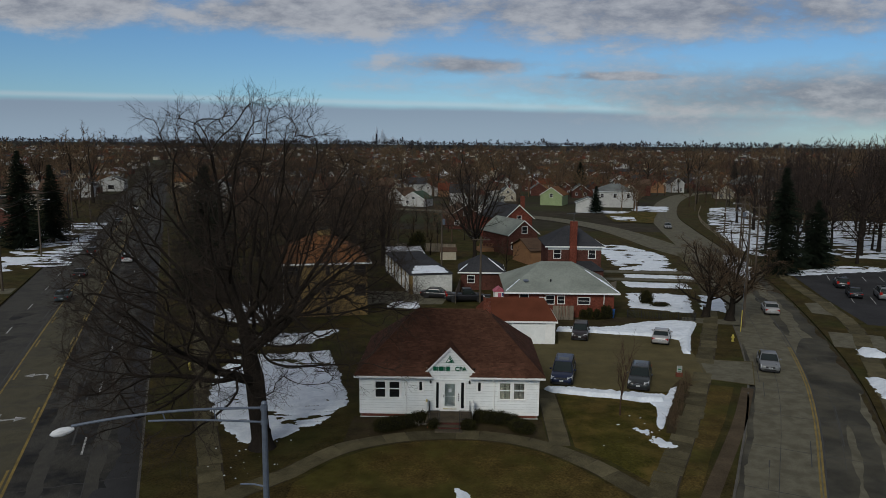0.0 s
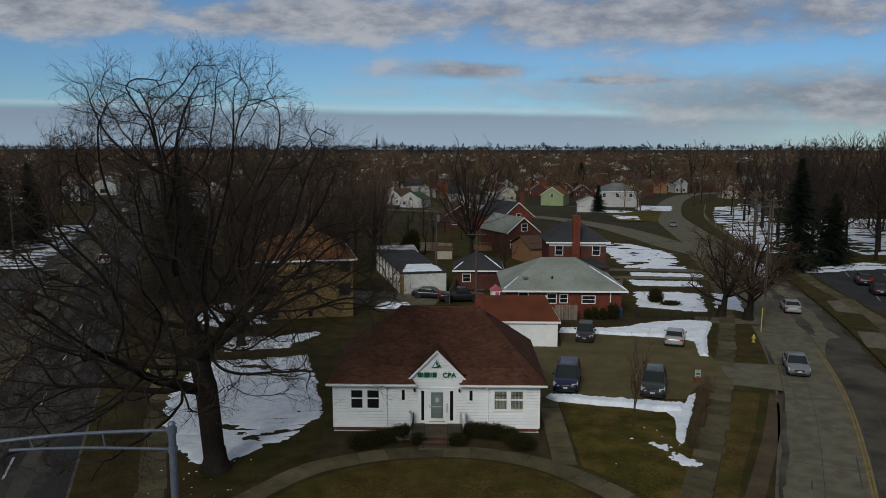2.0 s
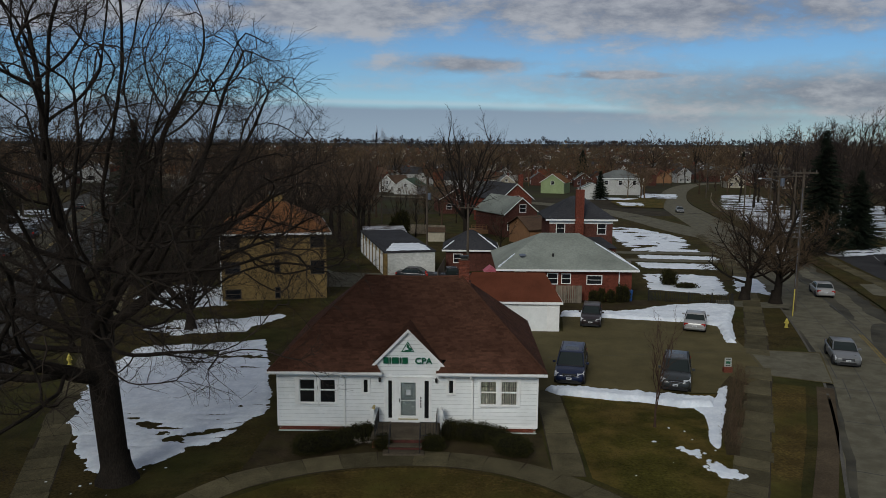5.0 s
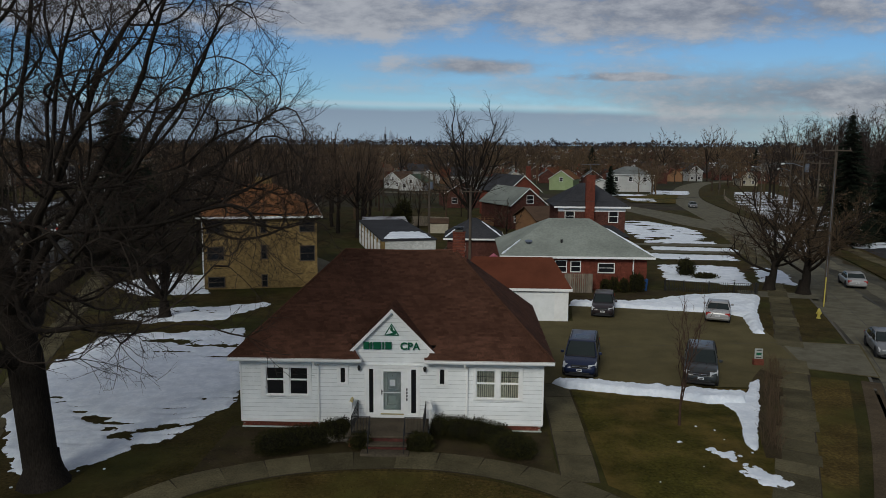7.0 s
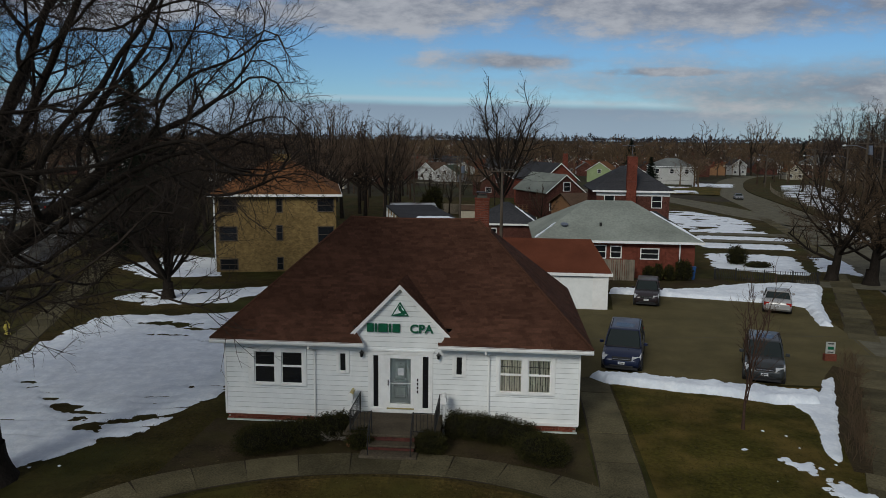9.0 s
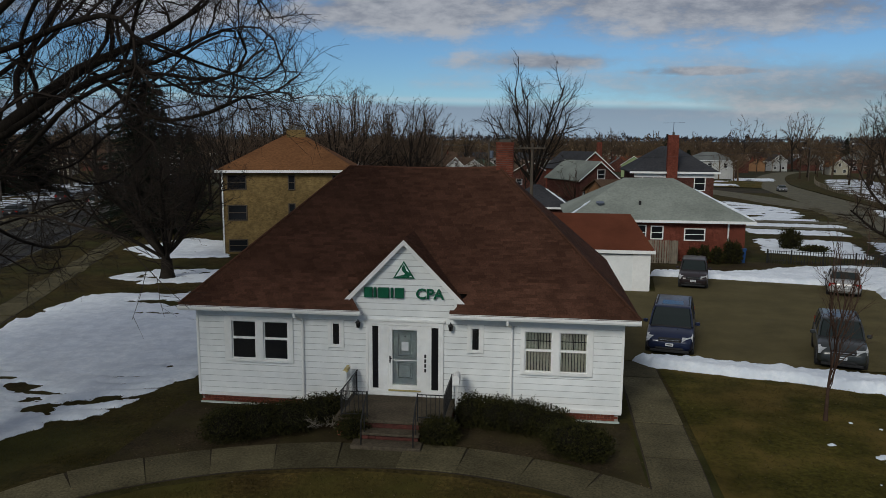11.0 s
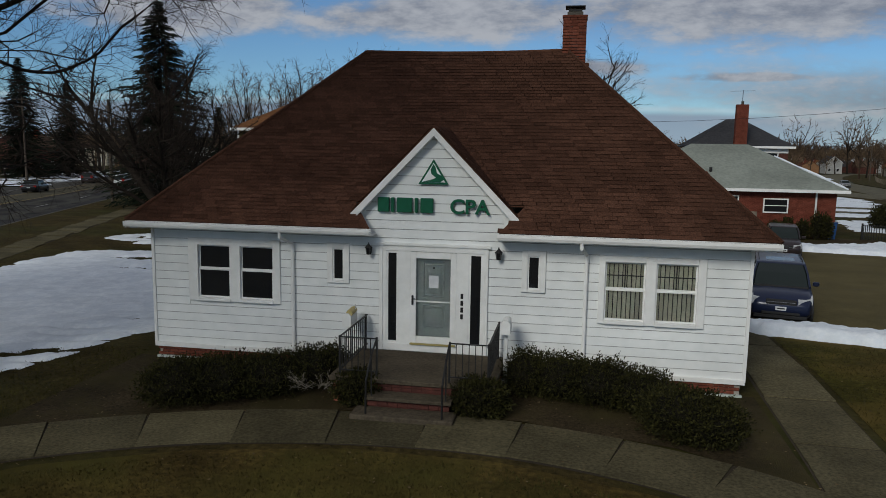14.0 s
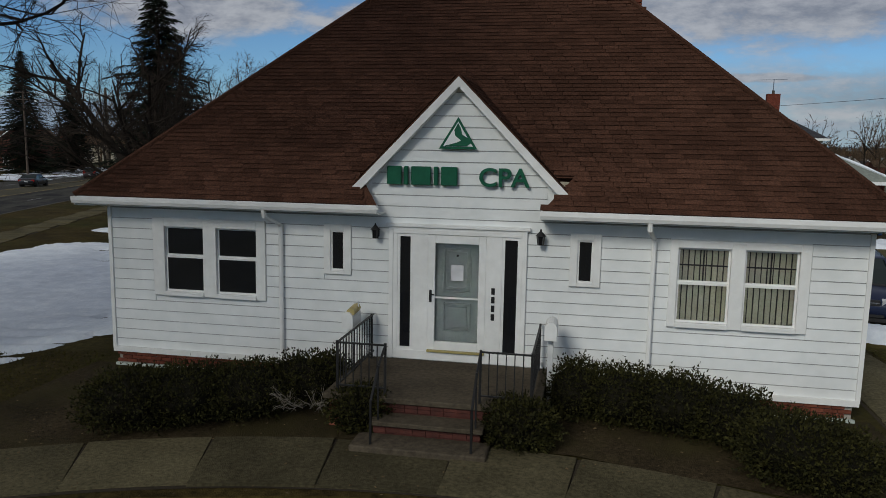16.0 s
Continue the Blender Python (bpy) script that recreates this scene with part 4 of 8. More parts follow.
def shingles(el, er, tr, tl, course=0.112, tab=0.30, seed=1, skip=None):
    """Lapped tabs over a roof slope with the corners el, er (eave) and tr, tl (top)."""
    el, er, tr, tl = (Vector(p) for p in (el, er, tr, tl))
    rise = (tl + tr) / 2 - (el + er) / 2
    along = (er - el).normalized()
    up = (rise - along * rise.dot(along))
    n = max(1, int(up.length / course))
    up = up.normalized()
    nrm = along.cross(up).normalized()
    rnd, sh, slots = random.Random(seed), Shape(), []
    length = abs((tl - el).dot(up))
    for c in range(n):
        s0, s1 = c * course, min((c + 1) * course + 0.03, length)
        f0, f1 = s0 / length, min(1, (c + 1) * course / length)
        l, r = el.lerp(tl, f0), er.lerp(tr, f0)
        l1, r1 = el.lerp(tl, f1), er.lerp(tr, f1)
        a0, a1 = (l - el).dot(along), (r - el).dot(along)
        b0, b1 = (l1 - el).dot(along), (r1 - el).dot(along)
        x = a0 - (tab / 2 if c % 2 else 0) - rnd.uniform(0, 0.05)
        while x < a1:
            x0, x1 = max(x, a0), min(x + tab - 0.011, a1)
            x += tab
            if x1 - x0 < 0.02:
                continue
            o = el + up * s0
            if skip and skip((o + along * (x0 + x1) / 2)):
                continue
            lift = 0.020 + rnd.uniform(-0.003, 0.004)
            u0, u1 = min(max(x0, b0), b1), max(min(x1, b1), b0)
            if u1 - u0 < 0.02:
                u0 = u1 = min(max((x0 + x1) / 2, b0), b1)
            full = x1 - x0 > tab - 0.025 and u1 - u0 > tab - 0.02
            slots.append((o + along * x0 + nrm * lift, full, c))
            p = [o + along * x0 + nrm * lift, o + along * x1 + nrm * lift, o + along * u1 + up * (s1 - s0) + nrm * 0.004, o + along * u0 + up * (s1 - s0) + nrm * 0.004, o + along * x0 + up * 0.03 - nrm * 0.006, o + along * x1 + up * 0.03 - nrm * 0.006]
            slots[-1] += (tuple(tuple(q) for q in p),)
    return slots, along, up, nrm


def tabs(slots):
    sh = Shape()
    for s in slots:
        sh.add(s[3], [(0, 1, 2, 3), (4, 5, 1, 0)])
    return sh


def house_roof():
    fl, fr, bl, br = (-EAVE_L, EAVE_F, EAVE_Z), (EAVE_X, EAVE_F, EAVE_Z), (-EAVE_L, EAVE_B, EAVE_Z), (EAVE_X, EAVE_B, EAVE_Z)
    a, b = (RIDGE_L, RIDGE_Y, RIDGE_Z), (RIDGE_R, RIDGE_Y, RIDGE_Z)
    sl = (RIDGE_Z - EAVE_Z) / (RIDGE_Y - EAVE_F)
    yn = 54.35
    zn = EAVE_Z + sl * (yn - EAVE_F)
    xl, xr = -1.26, 1.52
    deck = Shape()
    d = 0.03
    deck.add([fl, (xl, EAVE_F, EAVE_Z), (xl - 0.5, yn, zn), (xr + 0.5, yn, zn), (xr, EAVE_F, EAVE_Z), fr, b, a, bl, br], [(0, 1, 2, 3, 4, 5, 6, 7), (8, 0, 7), (9, 8, 7, 6), (5, 9, 6)])
    deck.v = [(x, y, z - d) for x, y, z in deck.v]
    roof = part("roof", deck, SHINGLE, white_house, "brown asphalt shingle hip roof")
    wide = lambda p: 0.5 * (p.y - EAVE_F) / (yn - EAVE_F)
    notch = lambda p: xl - wide(p) - 0.1 < p.x < xr + wide(p) + 0.1 and p.y < yn - 0.02
    slots, along, up, nrm = shingles(fl, fr, b, a, seed=2, skip=notch)
    near = [s for s in slots if s[1] and s[2] < 16 and 1.5 < abs(s[0].x + 0.16 - GX) < 5.6][:300]
    ids = {id(s) for s in near}
    rest = [s for s in slots if id(s) not in ids]
    for extra in (shingles(bl, fl, a, a, seed=3)[0], shingles(fr, br, b, b, seed=4)[0]):
        rest += extra
    tagged(part("roof_shingles", tabs(rest), SHINGLE, roof), "", "", "", "stuff")
    tab = Shape()
    w, c = 0.289, 0.142
    tab.add([(0, 0, 0), (w, 0, 0), (w, c, -0.016), (0, c, -0.016), (0, 0.03, -0.026), (w, 0.03, -0.026)], [(0, 1, 2, 3), (4, 5, 1, 0)])
    me = tab.mesh("shingle", SHINGLE)
    rot = Matrix((along, up, nrm)).transposed().to_4x4()
    for s in near:
        under("shingle", me, roof, Matrix.Translation(s[0]) @ rot)
    # ridge and hip caps
    for p, q, sag in ((a, b, 0.05), (fl, a, 0), (fr, b, 0)):
        p, q = Vector(p), Vector(q)
        line = [p.lerp(q, k / 12) - Vector((0, 0, sag * math.sin(math.pi * k / 12))) + Vector((0, 0, 0.02)) for k in range(13)]
        part("ridge_cap", Shape().tube(line, 0.05, 6), SHINGLE, white_house)
    # little front gable
    g = Shape()
    y0, half = 54.08, 1.90
    k = 1.03
    zt, ze = GTOP + 0.06, GTOP + 0.06 - k * half
    yb_t, yb_e = EAVE_F + (zt - EAVE_Z) / sl, EAVE_F + (ze - EAVE_Z) / sl
    for s in (-1, 1):
        q = [(GX, y0, zt), (GX + s * half, y0, ze), (GX + s * half, yb_e + 0.1, ze), (GX, yb_t + 0.1, zt)]
        g.add(q + [(x, y, z - 0.05) for x, y, z in q], [(0, 1, 2, 3), (4, 7, 6, 5), (0, 4, 5, 1), (1, 5, 6, 2)])
    groof = part("gable_roof", g, SHINGLE, white_house)
    sg = []
    for s in (-1, 1):
        e0, e1, t1, t0 = (GX + s * half, y0, ze), (GX + s * half, yb_e, ze), (GX, yb_t, zt), (GX, y0, zt)
        sg += shingles(*((e1, e0, t0, t1) if s < 0 else (e0, e1, t1, t0)), seed=6)[0]
    tagged(part("gable_shingles", tabs(sg), SHINGLE, groof), "", "", "", "stuff")
    for s in (-1, 1):
        zz = [(GX, zt - 0.05), (GX + s * (half + 0.02), ze - 0.05), (GX + s * (half + 0.02), ze - 0.16), (GX + s * (half - 0.12), ze - 0.05 - 0.05), (GX, zt - 0.22)]
        if s > 0:
            zz = zz[::-1]
        part("rake_board", Shape().slab(zz, y0 - 0.01, y0 + 0.035).slab([(x, z) for x, z in zz], y0 + 0.036, FRONT - 0.03), TRIM, white_house)
        part("rake_return", Shape().box(GX + s * (half - 0.09) - 0.13, GX + s * (half - 0.09) + 0.13, y0 - 0.005, FRONT, ze - 0.20, ze - 0.12, 0.01), TRIM, white_house)
    # soffit, fascia and gutters
    for x0, x1 in ((-EAVE_L, xl), (xr, EAVE_X)):
        part("soffit", Shape().box(x0, x1, EAVE_F + 0.02, FRONT + 0.1, PLATE_Z + 0.06, PLATE_Z + 0.08), TRIM, white_house)
        prof = [(0.0, 0.0), (-0.10, 0.0), (-0.125, 0.05), (-0.125, 0.105), (-0.115, 0.105), (-0.115, 0.06), (-0.02, 0.06), (-0.005, 0.11), (0.0, 0.11)]
        s = Shape().loft([[(x0, EAVE_F + 0.02 + p, PLATE_Z + 0.095 + z * 1.2) for p, z in prof], [(x1, EAVE_F + 0.02 + p, PLATE_Z + 0.095 + z * 1.2) for p, z in prof]])
        part("gutter", s, TRIM, white_house, "white metal gutter")
    for sx in (-1, 1):
        part("soffit", Shape().box(sx * 6.90 - 0.18, sx * 6.90 + 0.18, EAVE_F, EAVE_B, PLATE_Z + 0.055, PLATE_Z + 0.075), TRIM, white_house)
        part("fascia", Shape().box((EAVE_X if sx > 0 else -EAVE_L) - 0.015, (EAVE_X if sx > 0 else -EAVE_L) + 0.015, EAVE_F, EAVE_B, PLATE_Z + 0.06, PLATE_Z + 0.22), TRIM, white_house)
        x = 3.38 if sx > 0 else -3.25
        dsp = Shape().tube([(x - 0.10, EAVE_F - 0.04, PLATE_Z + 0.12), (x - 0.10, EAVE_F - 0.03, PLATE_Z - 0.02), (x + 0.02, FRONT - 0.07, PLATE_Z - 0.22), (x + 0.02, FRONT - 0.07, 1.6), (x + 0.02, FRONT - 0.07, 0.42)], 0.042, 8)
        part("downspout", dsp, TRIM, white_house, "white downspout")
    # chimney, brick by brick
    ch = under("chimney", None, white_house, pose(2.92, RIDGE_Y + 0.22, 0))
    w = 0.285
    part("flue_core", Shape().box(-w + 0.03, w - 0.03, -w + 0.03, w - 0.03, 6.2, 8.78), MORTAR, ch)
    brick = Shape().box(-0.087, 0.087, -0.03, 0.03, 0, 0.062, 0.004).mesh("brick", BRICK)
    for c in range(21):
        for side in range(4):
            for k in range(3):
                off = -0.18 + 0.18 * k + (0.03 if c % 2 else -0.03)
                under("brick", brick, ch, pose(0, 0, 7.2 + c * 0.075, 0, 0, 90 * side) @ pose(off, -w + 0.02, 0))
    part("chimney_band", Shape().box(-w - 0.03, w + 0.03, -w - 0.03, w + 0.03, 8.76, 8.82, 0.01), BRICK, ch)
    part("flashing", Shape().box(-w - 0.06, w + 0.10, -w - 0.10, w + 0.05, 7.0, 7.62), SHINGLE, ch)
    part("chimney_cap", Shape().box(-0.2, 0.2, -0.2, 0.2, 8.82, 8.92, 0.01), KERB, ch)
    part("metal_cap", Shape().box(-0.17, 0.17, -0.17, 0.17, 8.94, 8.98).box(-0.25, 0.25, -0.25, 0.25, 9.03, 9.06, 0.008).tube([(-0.15, -0.15, 8.9), (-0.15, -0.15, 9.04)], 0.012, 5).tube([(0.15, 0.15, 8.9), (0.15, 0.15, 9.04)], 0.012, 5), IRON, ch)


house_roof()


def sign():
    """Green letters and emblem on the gable."""
    s = under("gable_sign", None, white_house, pose(0, FRONT - 0.075, 0))
    # one plain bar for each letter of the name
    spans = [(-1.21, -0.97), (-0.93, -0.86), (-0.81, -0.49), (-0.44, -0.37), (-0.32, -0.06)]
    for x0, x1 in spans:
        a, b = -1.21 + (x0 + 1.21) * 1.09, -1.21 + (x1 + 1.21) * 1.09
        part("sign_bar", Shape().box(a, b, -0.04, 0.045, 4.02, 4.345, 0.012), GREENSIGN, s, "plain green sign bar")
    cu = bpy.data.curves.new("letters", "FONT")
    cu.body, cu.extrude, cu.bevel_depth, cu.offset = "CPA", 0.035, 0.004, 0.012
    tmp = new("letters", cu)
    bpy.context.view_layer.update()
    me = bpy.data.meshes.new_from_object(tmp.evaluated_get(bpy.context.evaluated_depsgraph_get()))
    bpy.data.objects.remove(tmp)
    co = np.array([tuple(v.co) for v in me.vertices])
    lo, hi = co.min(0), co.max(0)
    for v in me.vertices:
        x, y, z = v.co
        v.co = (0.43 + (x - lo[0]) / (hi[0] - lo[0]) * 0.87, -z, 4.02 + (y - lo[1]) / (hi[1] - lo[1]) * 0.325)
    me.materials.clear()
    me.materials.append(GREENSIGN)
    me.name = "letters"
    under("letters", me, s, None, "raised green letters CPA")
    tri = [(-0.29, 4.655), (0.38, 4.655), (0.045, 5.20)]
    inn = [(-0.215, 4.70), (0.305, 4.70), (0.045, 5.12)]
    part("emblem_rim", Shape().slab(tri, -0.02, 0.0), GREENSIGN, s, "plain green triangle emblem")
    part("emblem_face", Shape().slab(inn, -0.028, -0.019), SIDING, s)
    part("emblem_shape", Shape().slab([(-0.20, 4.705), (0.20, 4.705), (0.28, 4.76), (0.25, 4.83), (0.12, 4.90), (0.09, 5.02), (0.045, 5.10), (-0.02, 4.98), (0.00, 4.88), (0.10, 4.80), (0.02, 4.765)], -0.036, -0.027), GREENSIGN, s)


sign()


def porch():
    p = thing("porch", "concrete and red brick porch with three steps", "porch")
    part("porch_floor", Shape().box(-1.66, 1.72, 52.12, 54.24, 0.77, 0.86, 0.012), PORCHCON, p)
    part("porch_base", Shape().box(-1.58, 1.64, 52.2, 54.24, 0.0, 0.768), BRICK, p)
    part("tread", Shape().box(-0.80, 0.92, 51.75, 52.2, 0.545, 0.615, 0.01), PORCHCON, p)
    part("riser", Shape().box(-0.74, 0.86, 51.85, 52.21, 0.1, 0.544), BRICKRED, p)
    part("riser", Shape().box(-0.76, 0.88, 52.18, 52.21, 0.55, 0.768), BRICKRED, p)
    part("step_slab", Shape().box(-0.98, 1.02, 51.32, 51.86, 0.15, 0.40, 0.02), PORCHCON, p)
    brick = Shape().box(-0.1, 0.1, 0, 0.03, 0, 0.06, 0.004).mesh("brick", BRICKRED)
    for z, y, n in ((0.56, 52.165, 8), (0.63, 52.166, 8), (0.70, 52.167, 8), (0.42, 51.83, 8), (0.48, 51.832, 8)):
        for k in range(n):
            under("brick", brick, p, pose(-0.66 + k * 0.205, y, z))
    for s in (-1, 1):
        r = thing("iron_railing", "black wrought iron railing with thin upright bars", "railing", group="porch railings")
        c = 0.06
        x_out, x_in, yf, yb, top, low = c + s * 1.51, c + s * 0.74, 52.22, 54.1, 1.66, 0.98
        bar = Shape()
        bars = [((x_out, yb - k * (yb - yf) / 13, 0), "side") for k in range(14)] + [((x_in + (x_out - x_in) * k / 6, yf, 0), "front") for k in range(7)]
        one = Shape().box(-0.008, 0.008, -0.008, 0.008, low, top).mesh("bar", IRON)
        for (x, y, _), w in bars:
            under("bar", one, r, pose(x, y, 0))
        for z in (top, low):
            part("rail", Shape().box(min(x_out, x_in) - 0.015, max(x_out, x_in) + 0.015, yf - 0.015, yf + 0.015, z - 0.012, z + 0.012), IRON, r)
            part("rail", Shape().box(x_out - 0.015, x_out + 0.015, yf + 0.016, yb + 0.12, z - 0.012, z + 0.012), IRON, r)
        for x, y in ((x_out, yf), (x_in, yf), (x_out, yb)):
            part("post", Shape().box(x - 0.018, x + 0.018, y - 0.018, y + 0.018, 0.86, top + 0.03), IRON, r)
        part("stair_rail", Shape().tube([(x_in, yf, top), (x_in, yf - 0.35, top - 0.2), (x_in, yf - 0.78, top - 0.62), (x_in, yf - 0.8, 0.38)], 0.02, 6), IRON, r)
        part("post", Shape().box(x_in - 0.012, x_in + 0.012, yf - 0.4, yf - 0.376, 0.6, top - 0.2), IRON, r)
    for x, y, tone in ((-1.72, 53.75, True), (1.78, 53.55, False)):
        m = thing("mailbox", "white arched mailbox with a %s, on a post" % ("yellowed lid" if tone else "raised flag"), "mailbox", (x, y, gz(x, y)), group="mailboxes")
        rings, up = [], 0.22 if tone else 0.30
        for yy in (-0.24, 0.24):
            rings.append([(-0.10, yy, 1.02 + up), (0.10, yy, 1.02 + up)] + [(0.10 * math.cos(a), yy, 1.22 + up + 0.10 * math.sin(a)) for a in np.linspace(0, math.pi, 9)])
        part("box", Shape().loft(rings), TRIM, m)
        if tone:
            part("lid", Shape().tube([(0.05, -0.20, 1.31 + up), (0.05, 0.16, 1.33 + up)], 0.075, 9), YELLOWED, m, "yellowed curved lid")
        part("post", Shape().box(-0.045, 0.045, -0.045, 0.045, -0.1, 1.02 + up, 0.006), TRIM, m)
        part("flag", Shape().box(0.102, 0.112, 0.05, 0.09, 1.2 + up, 1.46 + up), TRIM, m)


PORCHCON = mat("stained porch concrete", (0.058, 0.047, 0.034), (0.110, 0.090, 0.064), 14, 0.92, 0.5, 70, 0.3, 1.2)
BRICKRED = mat("red painted brick", (0.062, 0.020, 0.015), (0.102, 0.031, 0.023), 10, 0.8, 0.4, 50, 0.3, 1.5, vary=0.2)
YELLOWED = mat("yellowed plastic", (0.40, 0.32, 0.12), (0.52, 0.43, 0.2), 8, 0.5)
porch()
for s in (-1, 1):
    l = thing("wall_lantern", "small black wall lantern beside the door", "wall lamp", (GX + s * 1.46, FRONT - 0.03, 3.14), group="door lanterns")
    part("backplate", Shape().box(-0.035, 0.035, -0.02, 0.03, -0.07, 0.07, 0.008), IRON, l)
    part("arm", Shape().tube([(0, -0.02, 0.02), (0, -0.1, 0.06), (0, -0.13, 0.1)], 0.01, 6), IRON, l)
    part("glass", Shape().loft([[(0.055 * math.cos(a), -0.13 + 0.055 * math.sin(a), -0.1 + 0.02) for a in np.linspace(0, math.tau, 7)[:6]], [(0.075 * math.cos(a), -0.13 + 0.075 * math.sin(a), 0.07) for a in np.linspace(0, math.tau, 7)[:6]]]), DARKGLASS, l)
    part("cap", Shape().loft([[(0.095 * math.cos(a), -0.13 + 0.095 * math.sin(a), 0.07) for a in np.linspace(0, math.tau, 7)[:6]], [(0.02 * math.cos(a), -0.13 + 0.02 * math.sin(a), 0.15) for a in np.linspace(0, math.tau, 7)[:6]], [(0.012 * math.cos(a), -0.13 + 0.012 * math.sin(a), 0.19) for a in np.linspace(0, math.tau, 7)[:6]]]), IRON, l)


# ---- trees ----
class Wood:
    """Grows a bare tree as tubes; thick wood and fine twigs go into meshes of their own."""

    def __init__(self, seed):
        self.rnd = random.Random(seed)
        self.thick, self.fine = Shape(), Shape()

    def any_way(self):
        while True:
            p = Vector((self.rnd.uniform(-1, 1), self.rnd.uniform(-1, 1), self.rnd.uniform(-1, 1)))
            if 0.05 < p.length < 1:
                return p.normalized()

    def branch(self, p, d, length, r, level, cfg):
        rnd = self.rnd
        n = cfg["steps"][min(level, len(cfg["steps"]) - 1)]
        wob = cfg["wobble"][min(level, len(cfg["wobble"]) - 1)]
        up = cfg["up"][min(level, len(cfg["up"]) - 1)]
        pts, rad = [p.copy()], [r]
        tip = r * (0.45 if level < cfg["levels"] else 0.25)
        for i in range(n):
            d = (d + self.any_way() * wob + Vector((0, 0, up))).normalized()
            p = p + d * (length / n)
            pts.append(p.copy())
            rad.append(r + (tip - r) * (i + 1) / n)
        sides = 9 if r > 0.25 else 6 if r > 0.06 else 4 if r > 0.025 else 3
        (self.thick if r > cfg["split"] else self.fine).tube(pts, rad, sides, caps=False)
        if level >= cfg["levels"]:
            return
        kids = cfg["kids"][level]
        for k in range(kids):
            f = (cfg["first"][level] + (1 - cfg["first"][level]) * (k + rnd.random()) / kids)
            f = min(f, 0.995)
            i = min(int(f * n), n - 1)
            q = pts[i].lerp(pts[i + 1], f * n - i)
            axis = (pts[i + 1] - pts[i]).normalized()
            side = self.any_way()
            side = (side - axis * side.dot(axis)).normalized()
            ang = radians(rnd.uniform(*cfg["angle"][level]))
            way = axis * math.cos(ang) + side * math.sin(ang)
            if way.z < cfg["droop"][level]:
                way.z = cfg["droop"][level] + 0.1 * rnd.random()
                way.normalize()
            rr = min(rad[i] * 0.8, r * cfg["thin"][level] * rnd.uniform(0.75, 1.2))
            ll = length * cfg["short"][level] * rnd.uniform(0.65, 1.25) * (1.15 - 0.45 * f)
            self.branch(q, way, ll, rr, level + 1, cfg)


OAK = dict(levels=5, split=0.03, steps=(8, 9, 7, 5, 4, 3), wobble=(0.05, 0.17, 0.24, 0.30, 0.34, 0.34), up=(0.02, 0.045, 0.05, 0.03, 0.01, 0.0),
           kids=(13, 8, 7, 5, 4), first=(0.24, 0.22, 0.2, 0.15, 0.1), angle=((35, 75), (30, 60), (28, 58), (28, 60), (25, 60)),
           droop=(0.10, -0.15, -0.35, -0.6, -0.8), thin=(0.44, 0.42, 0.40, 0.42, 0.55), short=(0.62, 0.50, 0.48, 0.50, 0.55))


def flare(shape, base, r, h=1.2):
    pts, rad = [], []
    for k in range(6):
        f = k / 5
        pts.append((base[0], base[1], base[2] - 0.15 + f * h))
        rad.append(r * (1 + 0.75 * (1 - f) ** 2.2))
    shape.tube(pts, rad, 10, caps=False)


def bare_tree(name, at, height, r, seed, label, cfg=OAK, lean=(0, 0), stems=1, bark=None, twig=None, trunk=1.0, group=""):
    t = thing(name, label, "tree", (at[0], at[1], gz(*at)), group=group)
    w = Wood(seed)
    for s in range(stems):
        d = Vector((lean[0], lean[1], 1)).normalized()
        if stems > 1:
            a = math.tau * s / stems + 0.7
            d = Vector((0.32 * math.cos(a), 0.32 * math.sin(a), 1)).normalized()
        w.branch(Vector((0, 0, 0)), d, height * trunk, r if stems == 1 else r * 0.7, 0, cfg)
    flare(w.thick, (0, 0, 0), r * 0.98)
    part("trunk", w.thick, bark or BARK, t, smooth=True)
    part("crown", w.fine, twig or TWIG, t, "fine bare winter twigs")
    return t


def limbed_tree(name, at, fork, r, limbs, seed, label, cfg=OAK, lean=(0, 0), twig=None):
    """A tree whose trunk parts low down into many limbs: (how many, elevation from, to, length, radius, lowest start)."""
    t = thing(name, label, "tree", (at[0], at[1], gz(*at)))
    w = Wood(seed)
    rnd = w.rnd
    trunk = [Vector((lean[0] * f + 0.05 * math.sin(5 * f), lean[1] * f, fork * f)) for f in np.linspace(0, 1, 7)]
    w.thick.tube(trunk, [r * (1 - 0.06 * k) for k in range(7)], 12, caps=False)
    flare(w.thick, (0, 0, 0), r * 0.98, min(1.4, fork))
    for count, lo, hi, length, lr, low, *arc in limbs:
        a0, a1 = arc if arc else (0, 360)
        turn = rnd.random() * math.tau if not arc else radians(a0)
        for n in range(count):
            a = turn + radians(a1 - a0) * (n + 0.5 + rnd.uniform(-0.25, 0.25)) / count
            el = radians(rnd.uniform(lo, hi))
            f = rnd.uniform(low, 1.0)
            p = Vector((lean[0] * f, lean[1] * f, fork * f * 0.98))
            d = Vector((math.cos(a) * math.cos(el), math.sin(a) * math.cos(el), math.sin(el)))
            w.branch(p, d, length * rnd.uniform(0.88, 1.1), lr * rnd.uniform(0.85, 1.1), 1, cfg)
    part("trunk", w.thick, BARK, t, smooth=True)
    part("crown", w.fine, twig or TWIG, t, "fine bare winter twigs")
    return t


